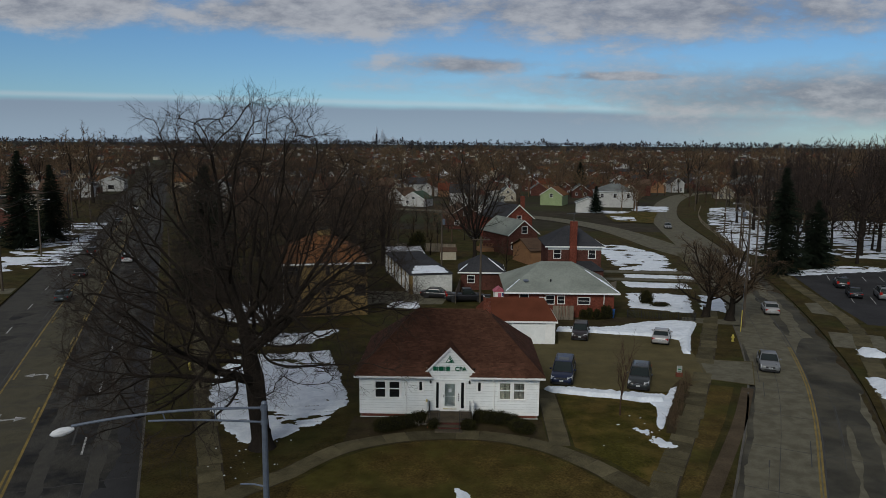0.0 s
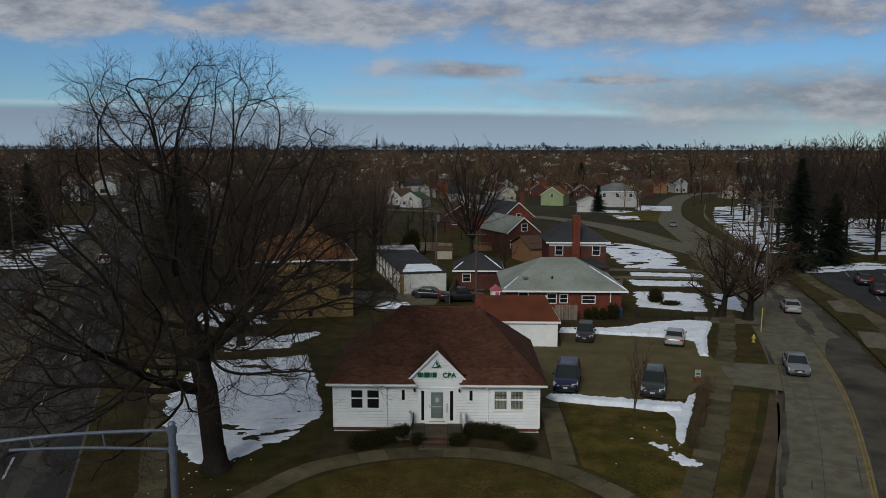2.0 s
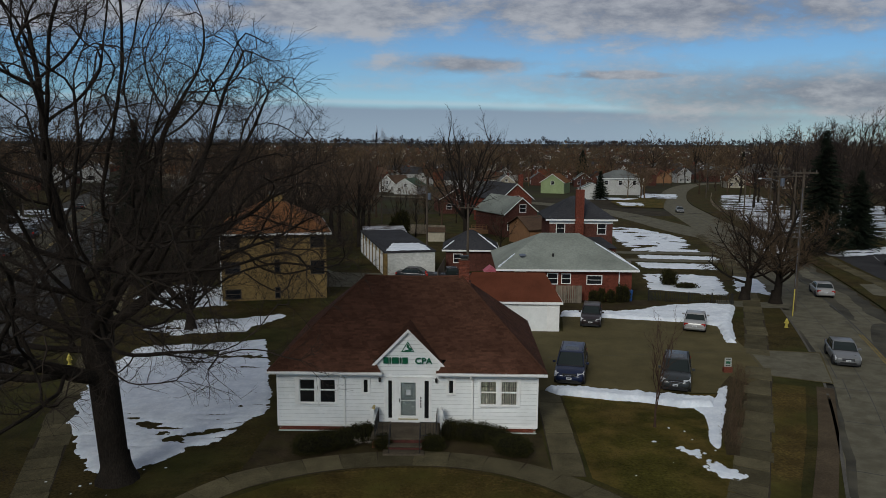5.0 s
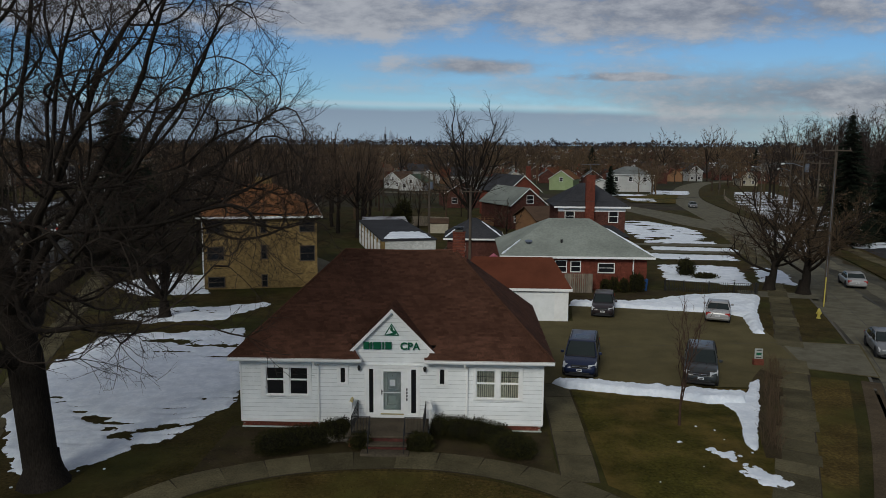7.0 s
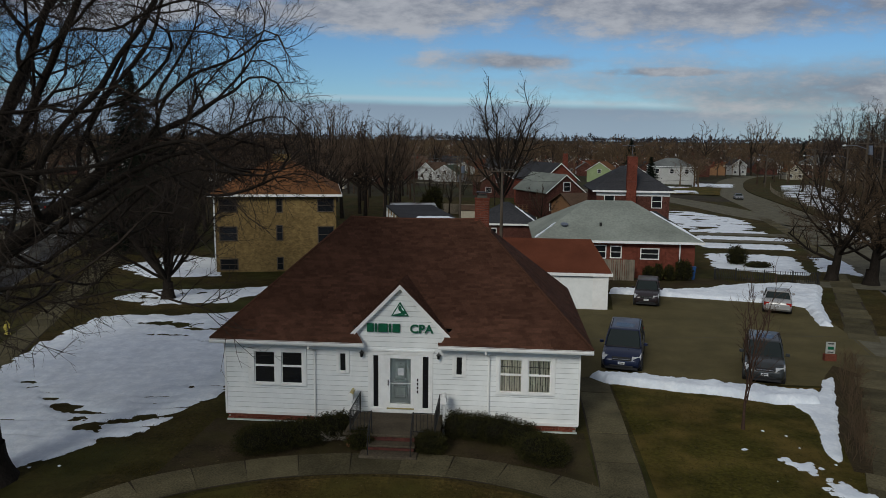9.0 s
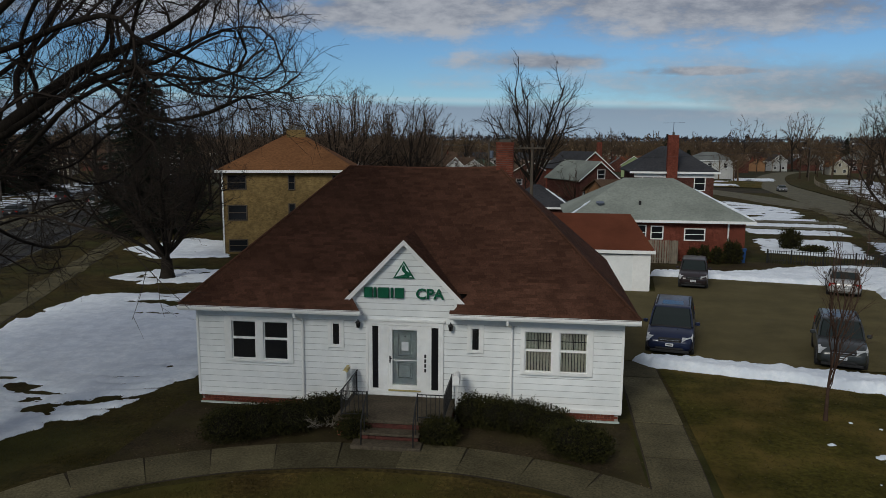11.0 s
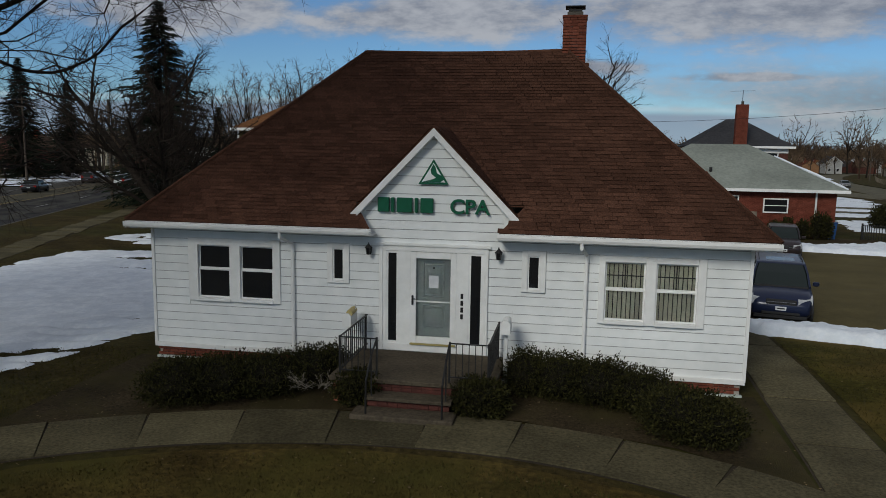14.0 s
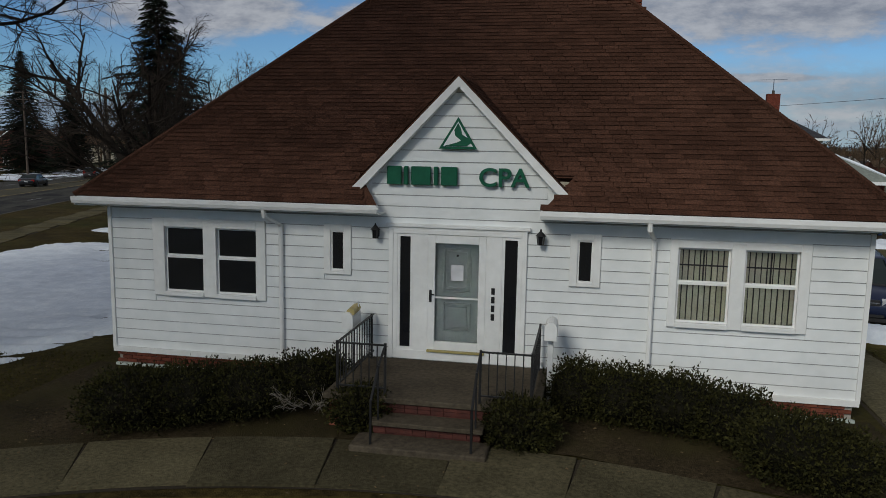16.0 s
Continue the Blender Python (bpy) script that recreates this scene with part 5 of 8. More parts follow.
def grown_tree(name, at, fork, trunk_r, inside, low, high, count, seed, label, step=0.5, reach=5.5, kill=0.8, twigs=4, twig_len=1.6, tip=0.027, lean=(0, 0)):
    """A tree whose limbs grow towards the free room in its crown, with fine twigs on all the thin wood."""
    t = thing(name, label, "tree", (at[0], at[1], gz(*at)))
    w = Wood(seed)
    rng = np.random.default_rng(seed)
    goals = rng.uniform(low, high, (count * 6, 3))
    goals = goals[[inside(*g) for g in goals]][:count]
    n0 = int(fork / step)
    nodes = [np.array((lean[0] * k / n0, lean[1] * k / n0, -0.2 + (fork + 0.2) * k / n0)) for k in range(n0 + 1)]
    parent = [-1] + list(range(n0))
    near = np.full(len(goals), n0)
    dist = np.linalg.norm(goals - nodes[n0], axis=1)
    alive = np.ones(len(goals), bool)
    born = [0] * 60000
    for rounds in range(130):
        pull = {}
        for g in np.nonzero(alive & (dist < reach))[0]:
            v = goals[g] - nodes[near[g]]
            pull[near[g]] = pull.get(near[g], 0) + v / (np.linalg.norm(v) + 1e-6)
        fresh = []
        for i, v in pull.items():
            if born[i] > 2:
                continue
            back = nodes[i] - nodes[parent[i]] if parent[i] >= 0 else np.array((0, 0, step))
            v = v / (np.linalg.norm(v) + 1e-6) + 0.85 * back / step + rng.normal(0, 0.09, 3)
            p = nodes[i] + v / np.linalg.norm(v) * step
            born[i] += 1
            if any(np.linalg.norm(p - nodes[c]) < 0.55 * step for c in range(max(i + 1, len(nodes) - 900), len(nodes)) if parent[c] == i):
                continue
            nodes.append(p)
            parent.append(i)
            fresh.append(len(nodes) - 1)
        if not fresh:
            break
        for i in fresh:
            d = np.linalg.norm(goals - nodes[i], axis=1)
            closer = d < dist
            near[closer], dist[closer] = i, d[closer]
        alive &= dist > kill
        if not alive.any():
            break
    area = np.zeros(len(nodes))
    kids = [[] for _ in nodes]
    for i in range(len(nodes) - 1, -1, -1):
        if not kids[i]:
            area[i] = tip * tip
        if parent[i] >= 0:
            area[parent[i]] += area[i]
            kids[parent[i]].append(i)
    rad = np.minimum(np.sqrt(area), trunk_r)
    starts = [(0, None)]
    while starts:
        i, root = starts.pop()
        chain = [i] if root is None else [root, i]
        while kids[i]:
            order = sorted(kids[i], key=lambda k: -area[k])
            starts += [(k, i) for k in order[1:]]
            i = order[0]
            chain.append(i)
        rr = [float(rad[k]) for k in chain]
        if root is not None:
            rr[0] = rr[1]
        sides = 10 if rr[0] > 0.25 else 7 if rr[0] > 0.08 else 4
        (w.thick if rr[0] > 0.03 else w.fine).tube([Vector(nodes[k]) for k in chain], rr, sides, caps=False)
    flare(w.thick, (0, 0, 0), trunk_r * 0.98, 1.4)
    for i in range(n0 + 2, len(nodes)):
        if rad[i] < 0.06:
            ahead = Vector(nodes[i] - nodes[parent[i]]).normalized()
            for k in range(twigs if not kids[i] else 1 if w.rnd.random() < 0.9 else 0):
                d = (ahead * 0.9 + w.any_way() * 0.8 + Vector((0, 0, 0.12))).normalized()
                w.branch(Vector(nodes[i]), d, twig_len * w.rnd.uniform(0.6, 1.2), min(0.013, float(rad[i])), 2, TWIGS)
    part("trunk", w.thick, BARK, t, smooth=True)
    part("crown", w.fine, TWIG, t, "fine bare winter twigs")
    return t


TWIGS = dict(OAK, levels=4, split=9.0, steps=(3, 3, 3, 2, 1), wobble=(0.1, 0.1, 0.22, 0.26, 0.3), up=(0, 0, 0.03, 0.02, 0.0), kids=(0, 0, 5, 2), first=(0, 0, 0.15, 0.15), angle=((0, 1), (0, 1), (28, 58), (28, 58)), droop=(-1, -1, -0.7, -0.8), thin=(1, 1, 0.7, 0.75), short=(1, 1, 0.55, 0.55))


def big_crown(x, y, z):
    r = math.hypot((x + 0.4) / (12.0 if x < 0 else 11.6), y / 11.0)
    if r > 1 or z < 3.2 + 2.0 * (1 - r):
        return False
    if x > 3 and y > -4 and z < 9.0:
        return False
    if x > 0 and z < 6.5:
        return False
    top = 23.4 - 11.5 * r ** 2.4 + 1.6 * math.sin(x * 0.9 + 1) * math.cos(y * 0.8)
    return z < top and noise.noise(Vector((x * 0.28, y * 0.28, z * 0.28))) > -0.34


grown_tree("bare_tree", (-12.85, 49.0), 4.6, 0.64, big_crown, (-12.5, -11.2, 3), (11.5, 11.2, 24.5), 3500, 7, "huge bare old tree with a wide crown and dark bark", lean=(-0.35, 0))
LOWTREE = dict(OAK, levels=5, steps=(8, 7, 5, 4, 2, 1), wobble=(0.05, 0.12, 0.16, 0.2, 0.22, 0.24), thin=(0.4, 0.38, 0.38, 0.42, 0.6), kids=(0, 10, 7, 5, 3), short=(0.7, 0.45, 0.5, 0.5, 0.72), droop=(0.1, -0.1, -0.3, -0.5, -0.7))
limbed_tree("bare_tree", (-19.4, 76.3), 1.7, 0.36, ((4, 56, 78, 8.0, 0.14, 0.8), (4, 30, 50, 6.5, 0.12, 0.7, -70, 130), (1, 40, 41, 9.5, 0.24, 0.75, 178, 182), (3, 30, 52, 7.5, 0.13, 0.7, 140, 280)), 21, "low spreading bare tree with several stems in snow", LOWTREE)
limbed_tree("bare_tree", (31.6, 91.5), 2.8, 0.40, ((4, 52, 78, 6.4, 0.15, 0.85), (7, 14, 45, 6.0, 0.13, 0.6)), 31, "bare street tree with a dense brown twig crown", LOWTREE, lean=(0.5, 0), twig=FARTWIG)
limbed_tree("bare_tree", (33.9, 89.6), 3.0, 0.46, ((4, 52, 78, 7.0, 0.16, 0.85), (7, 14, 45, 6.2, 0.14, 0.6)), 33, "bare street tree beside the curving road", LOWTREE, lean=(0.4, 0.2), twig=FARTWIG)
TALLTREE = dict(OAK, levels=4, wobble=(0.05, 0.10, 0.15, 0.19, 0.22), thin=(0.4, 0.36, 0.36, 0.45), kids=(0, 9, 7, 5), short=(0.7, 0.45, 0.5, 0.5))
limbed_tree("bare_tree", (3.6, 136), 4.5, 0.42, ((5, 58, 80, 13.0, 0.2, 0.9), (6, 35, 55, 11.5, 0.17, 0.8)), 41, "tall bare tree rising between the back yards", TALLTREE)
SAPLING = dict(OAK, levels=3, split=0.012, kids=(11, 7, 4), first=(0.2, 0.2, 0.2), angle=((9, 24), (12, 30), (18, 38)), droop=(0.6, 0.5, 0.2), short=(0.78, 0.45, 0.45), thin=(0.5, 0.5, 0.6))
bare_tree("sapling", (13.2, 55.6), 5.0, 0.05, 51, "thin bare sapling with upright reddish twigs", SAPLING, trunk=0.8, bark=REDTWIG, twig=REDTWIG)


def crown_tree(seed, limbs, branches, twigs, subs, wide, tall=10.0, spread=0.41):
    """A bare tree with a rounded crown of fine twigs: a tapered trunk, limbs that rise to the crown's outline, branches and blades."""
    rnd = random.Random(seed)
    thick, fine = Shape(), Shape()

    def gauss(k):
        return Vector((rnd.gauss(0, k), rnd.gauss(0, k), rnd.gauss(0, k)))

    def blade(p, q, w):
        side = (q - p).cross(gauss(1.0)).normalized() * w * 0.5
        fine.add([p - side, p + side, q], [(0, 1, 2)])

    mid, flat, high = tall * rnd.uniform(0.58, 0.64), tall * spread * rnd.uniform(0.9, 1.15), tall * 0.42
    lean = gauss(0.02 * tall)
    trunk = [Vector((lean.x * f, lean.y * f, tall * 0.70 * f - 0.1)) + gauss(0.008 * tall) * f for f in (0, 0.25, 0.5, 0.75, 1.0)]
    thick.tube(trunk, [0.026 * tall, 0.020 * tall, 0.015 * tall, 0.009 * tall, 0.004 * tall], 6, caps=False)
    for i in range(limbs):
        az, el = i * 2.39996 + rnd.uniform(-0.4, 0.4), radians(rnd.uniform(-12, 80) if i else 85)
        k = rnd.uniform(0.80, 1.08)
        end = Vector((flat * k * math.cos(az) * math.cos(el), flat * k * math.sin(az) * math.cos(el), mid + high * k * math.sin(el)))
        f = min(0.95, max(0.34, 0.35 + 0.5 * (end.z / tall - 0.45) + rnd.uniform(-0.08, 0.08)))
        j = min(int(f * 4), 3)
        start = trunk[j].lerp(trunk[j + 1], f * 4 - j)
        bow = start.lerp(end, 0.5) + Vector((end.x, end.y, 0)) * 0.10 + gauss(0.02 * tall)
        pts = [start, start.lerp(bow, 0.5) + gauss(0.01 * tall), bow, bow.lerp(end, 0.55) + gauss(0.012 * tall), end]
        thick.tube(pts, [0.0085 * tall, 0.007 * tall, 0.0052 * tall, 0.0036 * tall, 0.0018 * tall], 3, caps=False)
        for n in range(branches):
            g = 0.25 + 0.75 * (n + rnd.random()) / branches
            m = min(int(g * 4), 3)
            p = pts[m].lerp(pts[m + 1], g * 4 - m)
            away = (p - Vector((0, 0, mid * 0.8))).normalized()
            tip = p + (away * 0.8 + gauss(0.55) + Vector((0, 0, 0.25))).normalized() * tall * rnd.uniform(0.10, 0.19)
            knee = p.lerp(tip, 0.55) + gauss(0.008 * tall)
            blade(p, knee.lerp(tip, 0.2), wide * 1.9)
            blade(knee, tip, wide * 1.3)
            for t in range(twigs):
                h = rnd.uniform(0.15, 1.0)
                a = p.lerp(knee, h / 0.55) if h < 0.55 else knee.lerp(tip, (h - 0.55) / 0.45)
                d = ((tip - p).normalized() * 0.7 + gauss(0.5) + Vector((0, 0, 0.15))).normalized()
                c = a + d * tall * rnd.uniform(0.045, 0.10)
                blade(a, c, wide)
                for u in range(subs):
                    e = a.lerp(c, rnd.uniform(0.2, 0.9))
                    blade(e, e + (d * 0.6 + gauss(0.5)).normalized() * tall * rnd.uniform(0.025, 0.055), wide * 0.75)
    return thick, fine


def tree_kinds(count, base, twig, *spec):
    made = []
    for k in range(count):
        thick, fine = crown_tree(base + k, *spec)
        made.append((thick.mesh("trunk", BARK), fine.mesh("crown", twig)))
    return made


NEAR_KIND, PARK_KIND, MID_KIND = tree_kinds(5, 100, NEARTWIG, 12, 8, 6, 2, 0.033), tree_kinds(5, 110, PARKTWIG, 12, 9, 7, 3, 0.034), tree_kinds(6, 120, FARTWIG, 9, 6, 5, 1, 0.072)


def far_tree(x, y, size, k, rz, kind, group="neighbourhood trees"):
    t = thing("bare_tree", "bare winter tree with a brown twig crown", "tree", (x, y, gz(x, y)), rz, group)
    t.scale = (size, size, size * 1.05)
    trunk, crown = kind[k % len(kind)]
    under("trunk", trunk, t)
    under("crown", crown, t)


def spruce_mesh(seed, h, spread):
    rnd = random.Random(seed)
    sh, n = Shape(), int(h * 7.5)
    for i in range(n):
        tier = 0.5 + 0.5 * math.cos(i * math.tau / 5.0)
        f = i / n
        z = 0.9 + (h - 0.9) * f
        reach = spread * (1 - f) ** 0.9 * (0.66 + 0.42 * tier) * rnd.uniform(0.85, 1.1) + 0.15
        for k in range(rnd.randint(9, 12)):
            a = rnd.uniform(0, math.tau)
            R = reach * rnd.uniform(0.55, 1.12) * (1 + 0.55 * noise.noise(Vector((math.cos(a) * 1.6 + seed * 3, math.sin(a) * 1.6, z * 0.45))))
            c, s = math.cos(a), math.sin(a)
            drop = 0.28 + 0.25 * (1 - f)
            m = max(3, int(R * 3.2))
            for q in range(m):
                t0 = (q + 0.2) / m
                r0 = R * t0
                zz = z - drop * r0 * (1.0 - 0.45 * t0) + rnd.uniform(-0.06, 0.06)
                w = 0.42 * (1.15 - t0) + 0.18
                for sg in (-1, 1):
                    ang = a + sg * rnd.uniform(0.5, 0.95)
                    ex, ey = c * (r0 + R / m * 1.3) + math.cos(ang) * w, s * (r0 + R / m * 1.3) + math.sin(ang) * w
                    sh.add([(c * r0, s * r0, zz), (c * (r0 + R / m * 1.2), s * (r0 + R / m * 1.2), zz - 0.05), (ex, ey, zz - rnd.uniform(0.10, 0.32))], [(0, 1, 2)])
    return sh


def spruce(at, h, spread, seed, label, group=""):
    t = thing("spruce_tree", label, "tree", (at[0], at[1], gz(*at)), group=group)
    part("trunk", Shape().tube([(0, 0, -0.1), (0, 0, h * 0.5), (0, 0, h * 0.97)], [0.28, 0.16, 0.02], 7), BARK, t)
    part("crown", spruce_mesh(seed, h, spread), SPRUCE, t, "dense dark green drooping boughs")
    return t


spruce((-34.0, 100.5), 18.2, 6.4, 1, "tall dark green spruce beside the wide road")
spruce((-44.5, 132), 11.0, 3.0, 6, "dark spruce farther along the wide road")
spruce((-89.5, 150), 20.0, 6.0, 2, "broad dark spruce beyond the wide road")
spruce((-89.2, 161), 17.0, 5.4, 3, "dark spruce beyond the wide road")
spruce((56.4, 128), 18.3, 4.9, 4, "dark spruce at the edge of the park")
spruce((65.0, 134), 12.5, 3.9, 10, "dense dark spruce at the edge of the park")
spruce((70.0, 143), 10.5, 3.6, 5, "shorter dark spruce in the park")
spruce((49, 262), 9.5, 3.0, 7, "small spruce beside a white garage")
spruce((62, 378), 17, 6.0, 8, "dark spruce among far houses")
spruce((158, 428), 17, 4.5, 9, "dark spruce on the skyline")


def shrub_mesh(seed, lumps, count, leaf=0.05):
    """Small leaves spread through and over a few overlapping lumps (x, y, z, rx, ry, rz)."""
    rnd = random.Random(seed)
    sh = Shape()
    total = sum(l[3] * l[4] + l[4] * l[5] + l[3] * l[5] for l in lumps)
    for cx, cy, cz, rx, ry, rz in lumps:
        m = int(count * (rx * ry + ry * rz + rx * rz) / total)
        for k in range(m):
            v = Vector((rnd.gauss(0, 1), rnd.gauss(0, 1), rnd.gauss(0, 1))).normalized()
            bump = 1 + 0.20 * noise.noise(Vector((v.x * 3 + cx, v.y * 3 + cy, v.z * 3 + seed))) + 0.34 * noise.noise(Vector((v.x * 7 + cx, v.y * 7 + cy, v.z * 7 + seed)))
            depth = 1 - 0.40 * rnd.random() ** 2
            if rnd.random() < 0.05:
                depth = rnd.uniform(1.0, 1.14)
            p = Vector((cx + v.x * rx * bump * depth, cy + v.y * ry * bump * depth, cz + v.z * rz * bump * depth))
            if p.z < 0.04:
                continue
            d = (v * 0.8 + Vector((rnd.gauss(0, .5), rnd.gauss(0, .5), rnd.gauss(0.35, .5)))).normalized()
            s = d.orthogonal().normalized()
            s = (s * math.cos(k) + d.cross(s) * math.sin(k)) * leaf * rnd.uniform(0.45, 0.8)
            e = d * leaf * rnd.uniform(1.3, 2.4)
            sh.add([p - s, p + s, p + e], [(0, 1, 2)])
    return sh


def shrub(name, at, lumps, count, seed, label, leaf=0.027, group=""):
    t = thing(name, label, "shrub", (at[0], at[1], gz(*at)), group=group)
    part("foliage", shrub_mesh(seed, lumps, count, leaf), YEW, t)
    # Dark solid core, standing in for the shade between the leaves.
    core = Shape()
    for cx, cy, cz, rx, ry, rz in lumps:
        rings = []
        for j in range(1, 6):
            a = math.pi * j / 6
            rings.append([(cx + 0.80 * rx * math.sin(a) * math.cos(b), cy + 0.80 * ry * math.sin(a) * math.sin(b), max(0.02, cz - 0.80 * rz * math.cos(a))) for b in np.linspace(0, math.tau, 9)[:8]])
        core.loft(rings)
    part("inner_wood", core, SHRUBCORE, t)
    st = Shape()
    rnd = random.Random(seed)
    for k in range(9):
        x, y = rnd.choice(lumps)[:2]
        x, y = x + rnd.uniform(-.2, .2), y + rnd.uniform(-.25, .1)
        st.tube([(x, y, -0.05), (x + rnd.uniform(-.15, .15), y - rnd.uniform(0, .15), 0.25), (x + rnd.uniform(-.3, .3), y - rnd.uniform(0, .2), 0.5)], [0.03, 0.022, 0.012], 5)
    part("stem", st, BARK, t)
    return t


SHRUBCORE = mat("shrub inner shade", (0.008, 0.008, 0.005), (0.016, 0.014, 0.009), 9, 0.95)
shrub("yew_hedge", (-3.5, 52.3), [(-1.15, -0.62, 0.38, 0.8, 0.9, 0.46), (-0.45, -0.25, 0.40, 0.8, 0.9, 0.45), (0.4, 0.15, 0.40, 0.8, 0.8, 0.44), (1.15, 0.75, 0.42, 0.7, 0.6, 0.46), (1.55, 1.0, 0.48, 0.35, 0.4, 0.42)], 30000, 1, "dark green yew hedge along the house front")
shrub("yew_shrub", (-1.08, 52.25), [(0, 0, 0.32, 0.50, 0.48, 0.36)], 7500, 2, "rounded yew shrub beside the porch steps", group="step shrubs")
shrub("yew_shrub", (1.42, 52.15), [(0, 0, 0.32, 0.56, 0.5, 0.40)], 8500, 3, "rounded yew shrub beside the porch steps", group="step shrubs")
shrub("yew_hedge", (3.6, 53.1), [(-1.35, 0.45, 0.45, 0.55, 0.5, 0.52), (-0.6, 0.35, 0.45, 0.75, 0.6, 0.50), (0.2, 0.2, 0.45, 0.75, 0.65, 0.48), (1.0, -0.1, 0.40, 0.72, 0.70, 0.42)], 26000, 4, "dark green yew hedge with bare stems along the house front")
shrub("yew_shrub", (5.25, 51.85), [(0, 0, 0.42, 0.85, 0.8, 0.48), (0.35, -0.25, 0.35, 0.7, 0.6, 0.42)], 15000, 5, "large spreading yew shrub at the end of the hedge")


def brush():
    """Pale dead twigs that stick out of the hedge, and the brown hedge along the walk."""
    w = Wood(7)
    cfg = dict(SAPLING, levels=2, kids=(7, 5), split=0.5, droop=(-0.4, -0.5), angle=((25, 60), (30, 60)))
    for k in range(4):
        w.branch(Vector((k * 0.12, 0, 0.2)), Vector((w.rnd.uniform(-.7, .7), -0.7, 0.5)).normalized(), 0.42, 0.013, 0, cfg)
    t = thing("dead_branches", "pale dead branches in the yew hedge", "branches", (-2.2, 52.35, gz(-2.2, 52.35)))
    part("twig_growth", w.fine, DEADWOOD, t)
    t = thing("twig_hedge", "clipped leafless brown hedge beside the pavement", "hedge", (16.4, 53, 0))
    w, rnd = Wood(9), random.Random(3)
    for k in range(85):
        f = rnd.random()
        x, y = f * 4.9 + rnd.uniform(-.42, .42), f * 12.2 + rnd.uniform(-.2, .2)
        w.branch(Vector((x, y, 0)), Vector((rnd.uniform(-.3, .3), rnd.uniform(-.3, .3), 1)).normalized(), 0.85, 0.014, 0, dict(cfg, levels=2, kids=(6, 4), droop=(0.2, 0.1)))
    tagged(part("hedge_growth", w.fine, FARTWIG, t), "", "", "", "stuff")


DEADWOOD = mat("dead wood", (0.22, 0.19, 0.15), (0.33, 0.29, 0.24), 6, 0.9)
brush()


# ---- snow ----
def snow_patch(name, poly, label, thick=0.12, ragged=0.5, res=0.14, holes=0.0, seed=1, at=None, slope=0.45, bare=(), streak=1.0):
    """Old snow with a ragged melting edge, lying on the land inside a rough outline."""
    P = np.array(poly, float)
    lo, hi = P.min(0) - 0.4, P.max(0) + 0.4
    xs, ys = np.arange(lo[0], hi[0], res), np.arange(lo[1], hi[1], res)
    X, Y = np.meshgrid(xs, ys)
    inside = np.zeros(X.shape, bool)
    dist = np.full(X.shape, 1e9)
    for i in range(len(P)):
        (x0, y0), (x1, y1) = P[i], P[(i + 1) % len(P)]
        crosses = ((y0 > Y) != (y1 > Y)) & (X < (x1 - x0) * (Y - y0) / (y1 - y0 + 1e-12) + x0)
        inside ^= crosses
        ex, ey = x1 - x0, y1 - y0
        t = np.clip(((X - x0) * ex + (Y - y0) * ey) / (ex * ex + ey * ey), 0, 1)
        dist = np.minimum(dist, np.hypot(X - x0 - t * ex, Y - y0 - t * ey))
    d = np.where(inside, dist, -dist)
    N = np.empty(X.shape)
    M = np.empty(X.shape)
    for j in range(X.shape[0]):
        for i in range(X.shape[1]):
            p = Vector((X[j, i] * 0.8, Y[j, i] * 0.8, seed * 7.3))
            N[j, i] = 0.8 * noise.noise(p) + 0.5 * noise.noise(p * 2.3) + 0.45 * noise.noise(p * 5.1) + 0.3 * noise.noise(p * 9.7)
            e = Vector((p.x / streak, p.y, p.z))
            M[j, i] = noise.noise(e * 0.55 + Vector((5, 3, 1))) + 0.6 * noise.noise(e * 1.7 + Vector((2, 9, 4)))
    d = d + N * ragged
    if holes:
        d = np.minimum(d, (holes - M) * 1.2)
    for cx, cy, ax, ay in bare:
        d = np.minimum(d, (np.hypot((X - cx) / ax, (Y - cy) / ay) - 1) * min(ax, ay) + N * 1.5 * min(ax, ay))
    keep = d > 0
    gy, gx = np.gradient(d, res)
    edge = keep & ~(np.roll(keep, 1, 0) & np.roll(keep, -1, 0) & np.roll(keep, 1, 1) & np.roll(keep, -1, 1))
    g2 = np.maximum(gx * gx + gy * gy, 0.04)
    X = np.where(edge, X - np.clip(gx * d / g2, -0.7 * res, 0.7 * res), X)
    Y = np.where(edge, Y - np.clip(gy * d / g2, -0.7 * res, 0.7 * res), Y)
    h = thick * np.clip(d * slope / thick, 0, 1) ** 0.7 * (1 + 0.35 * N) + 0.012
    ids, vs, fs = {}, [], []
    for j in range(X.shape[0] - 1):
        for i in range(X.shape[1] - 1):
            c = ((j, i), (j, i + 1), (j + 1, i + 1), (j + 1, i))
            if sum(keep[q] for q in c) < 3:
                continue
            f = []
            for q in c:
                if not keep[q]:
                    continue
                if q not in ids:
                    ids[q] = len(vs)
                    vs.append((float(X[q]), float(Y[q]), gz(float(X[q]), float(Y[q])) + (float(h[q]) if not edge[q] else 0.006) + (at or 0.0)))
                f.append(ids[q])
            fs.append(tuple(f))
    if not fs:
        return
    ob = under(name, mesh_of(name, vs, fs, SNOW), None, None, "", True)
    tagged(ob, label, "snow", "", "structure")


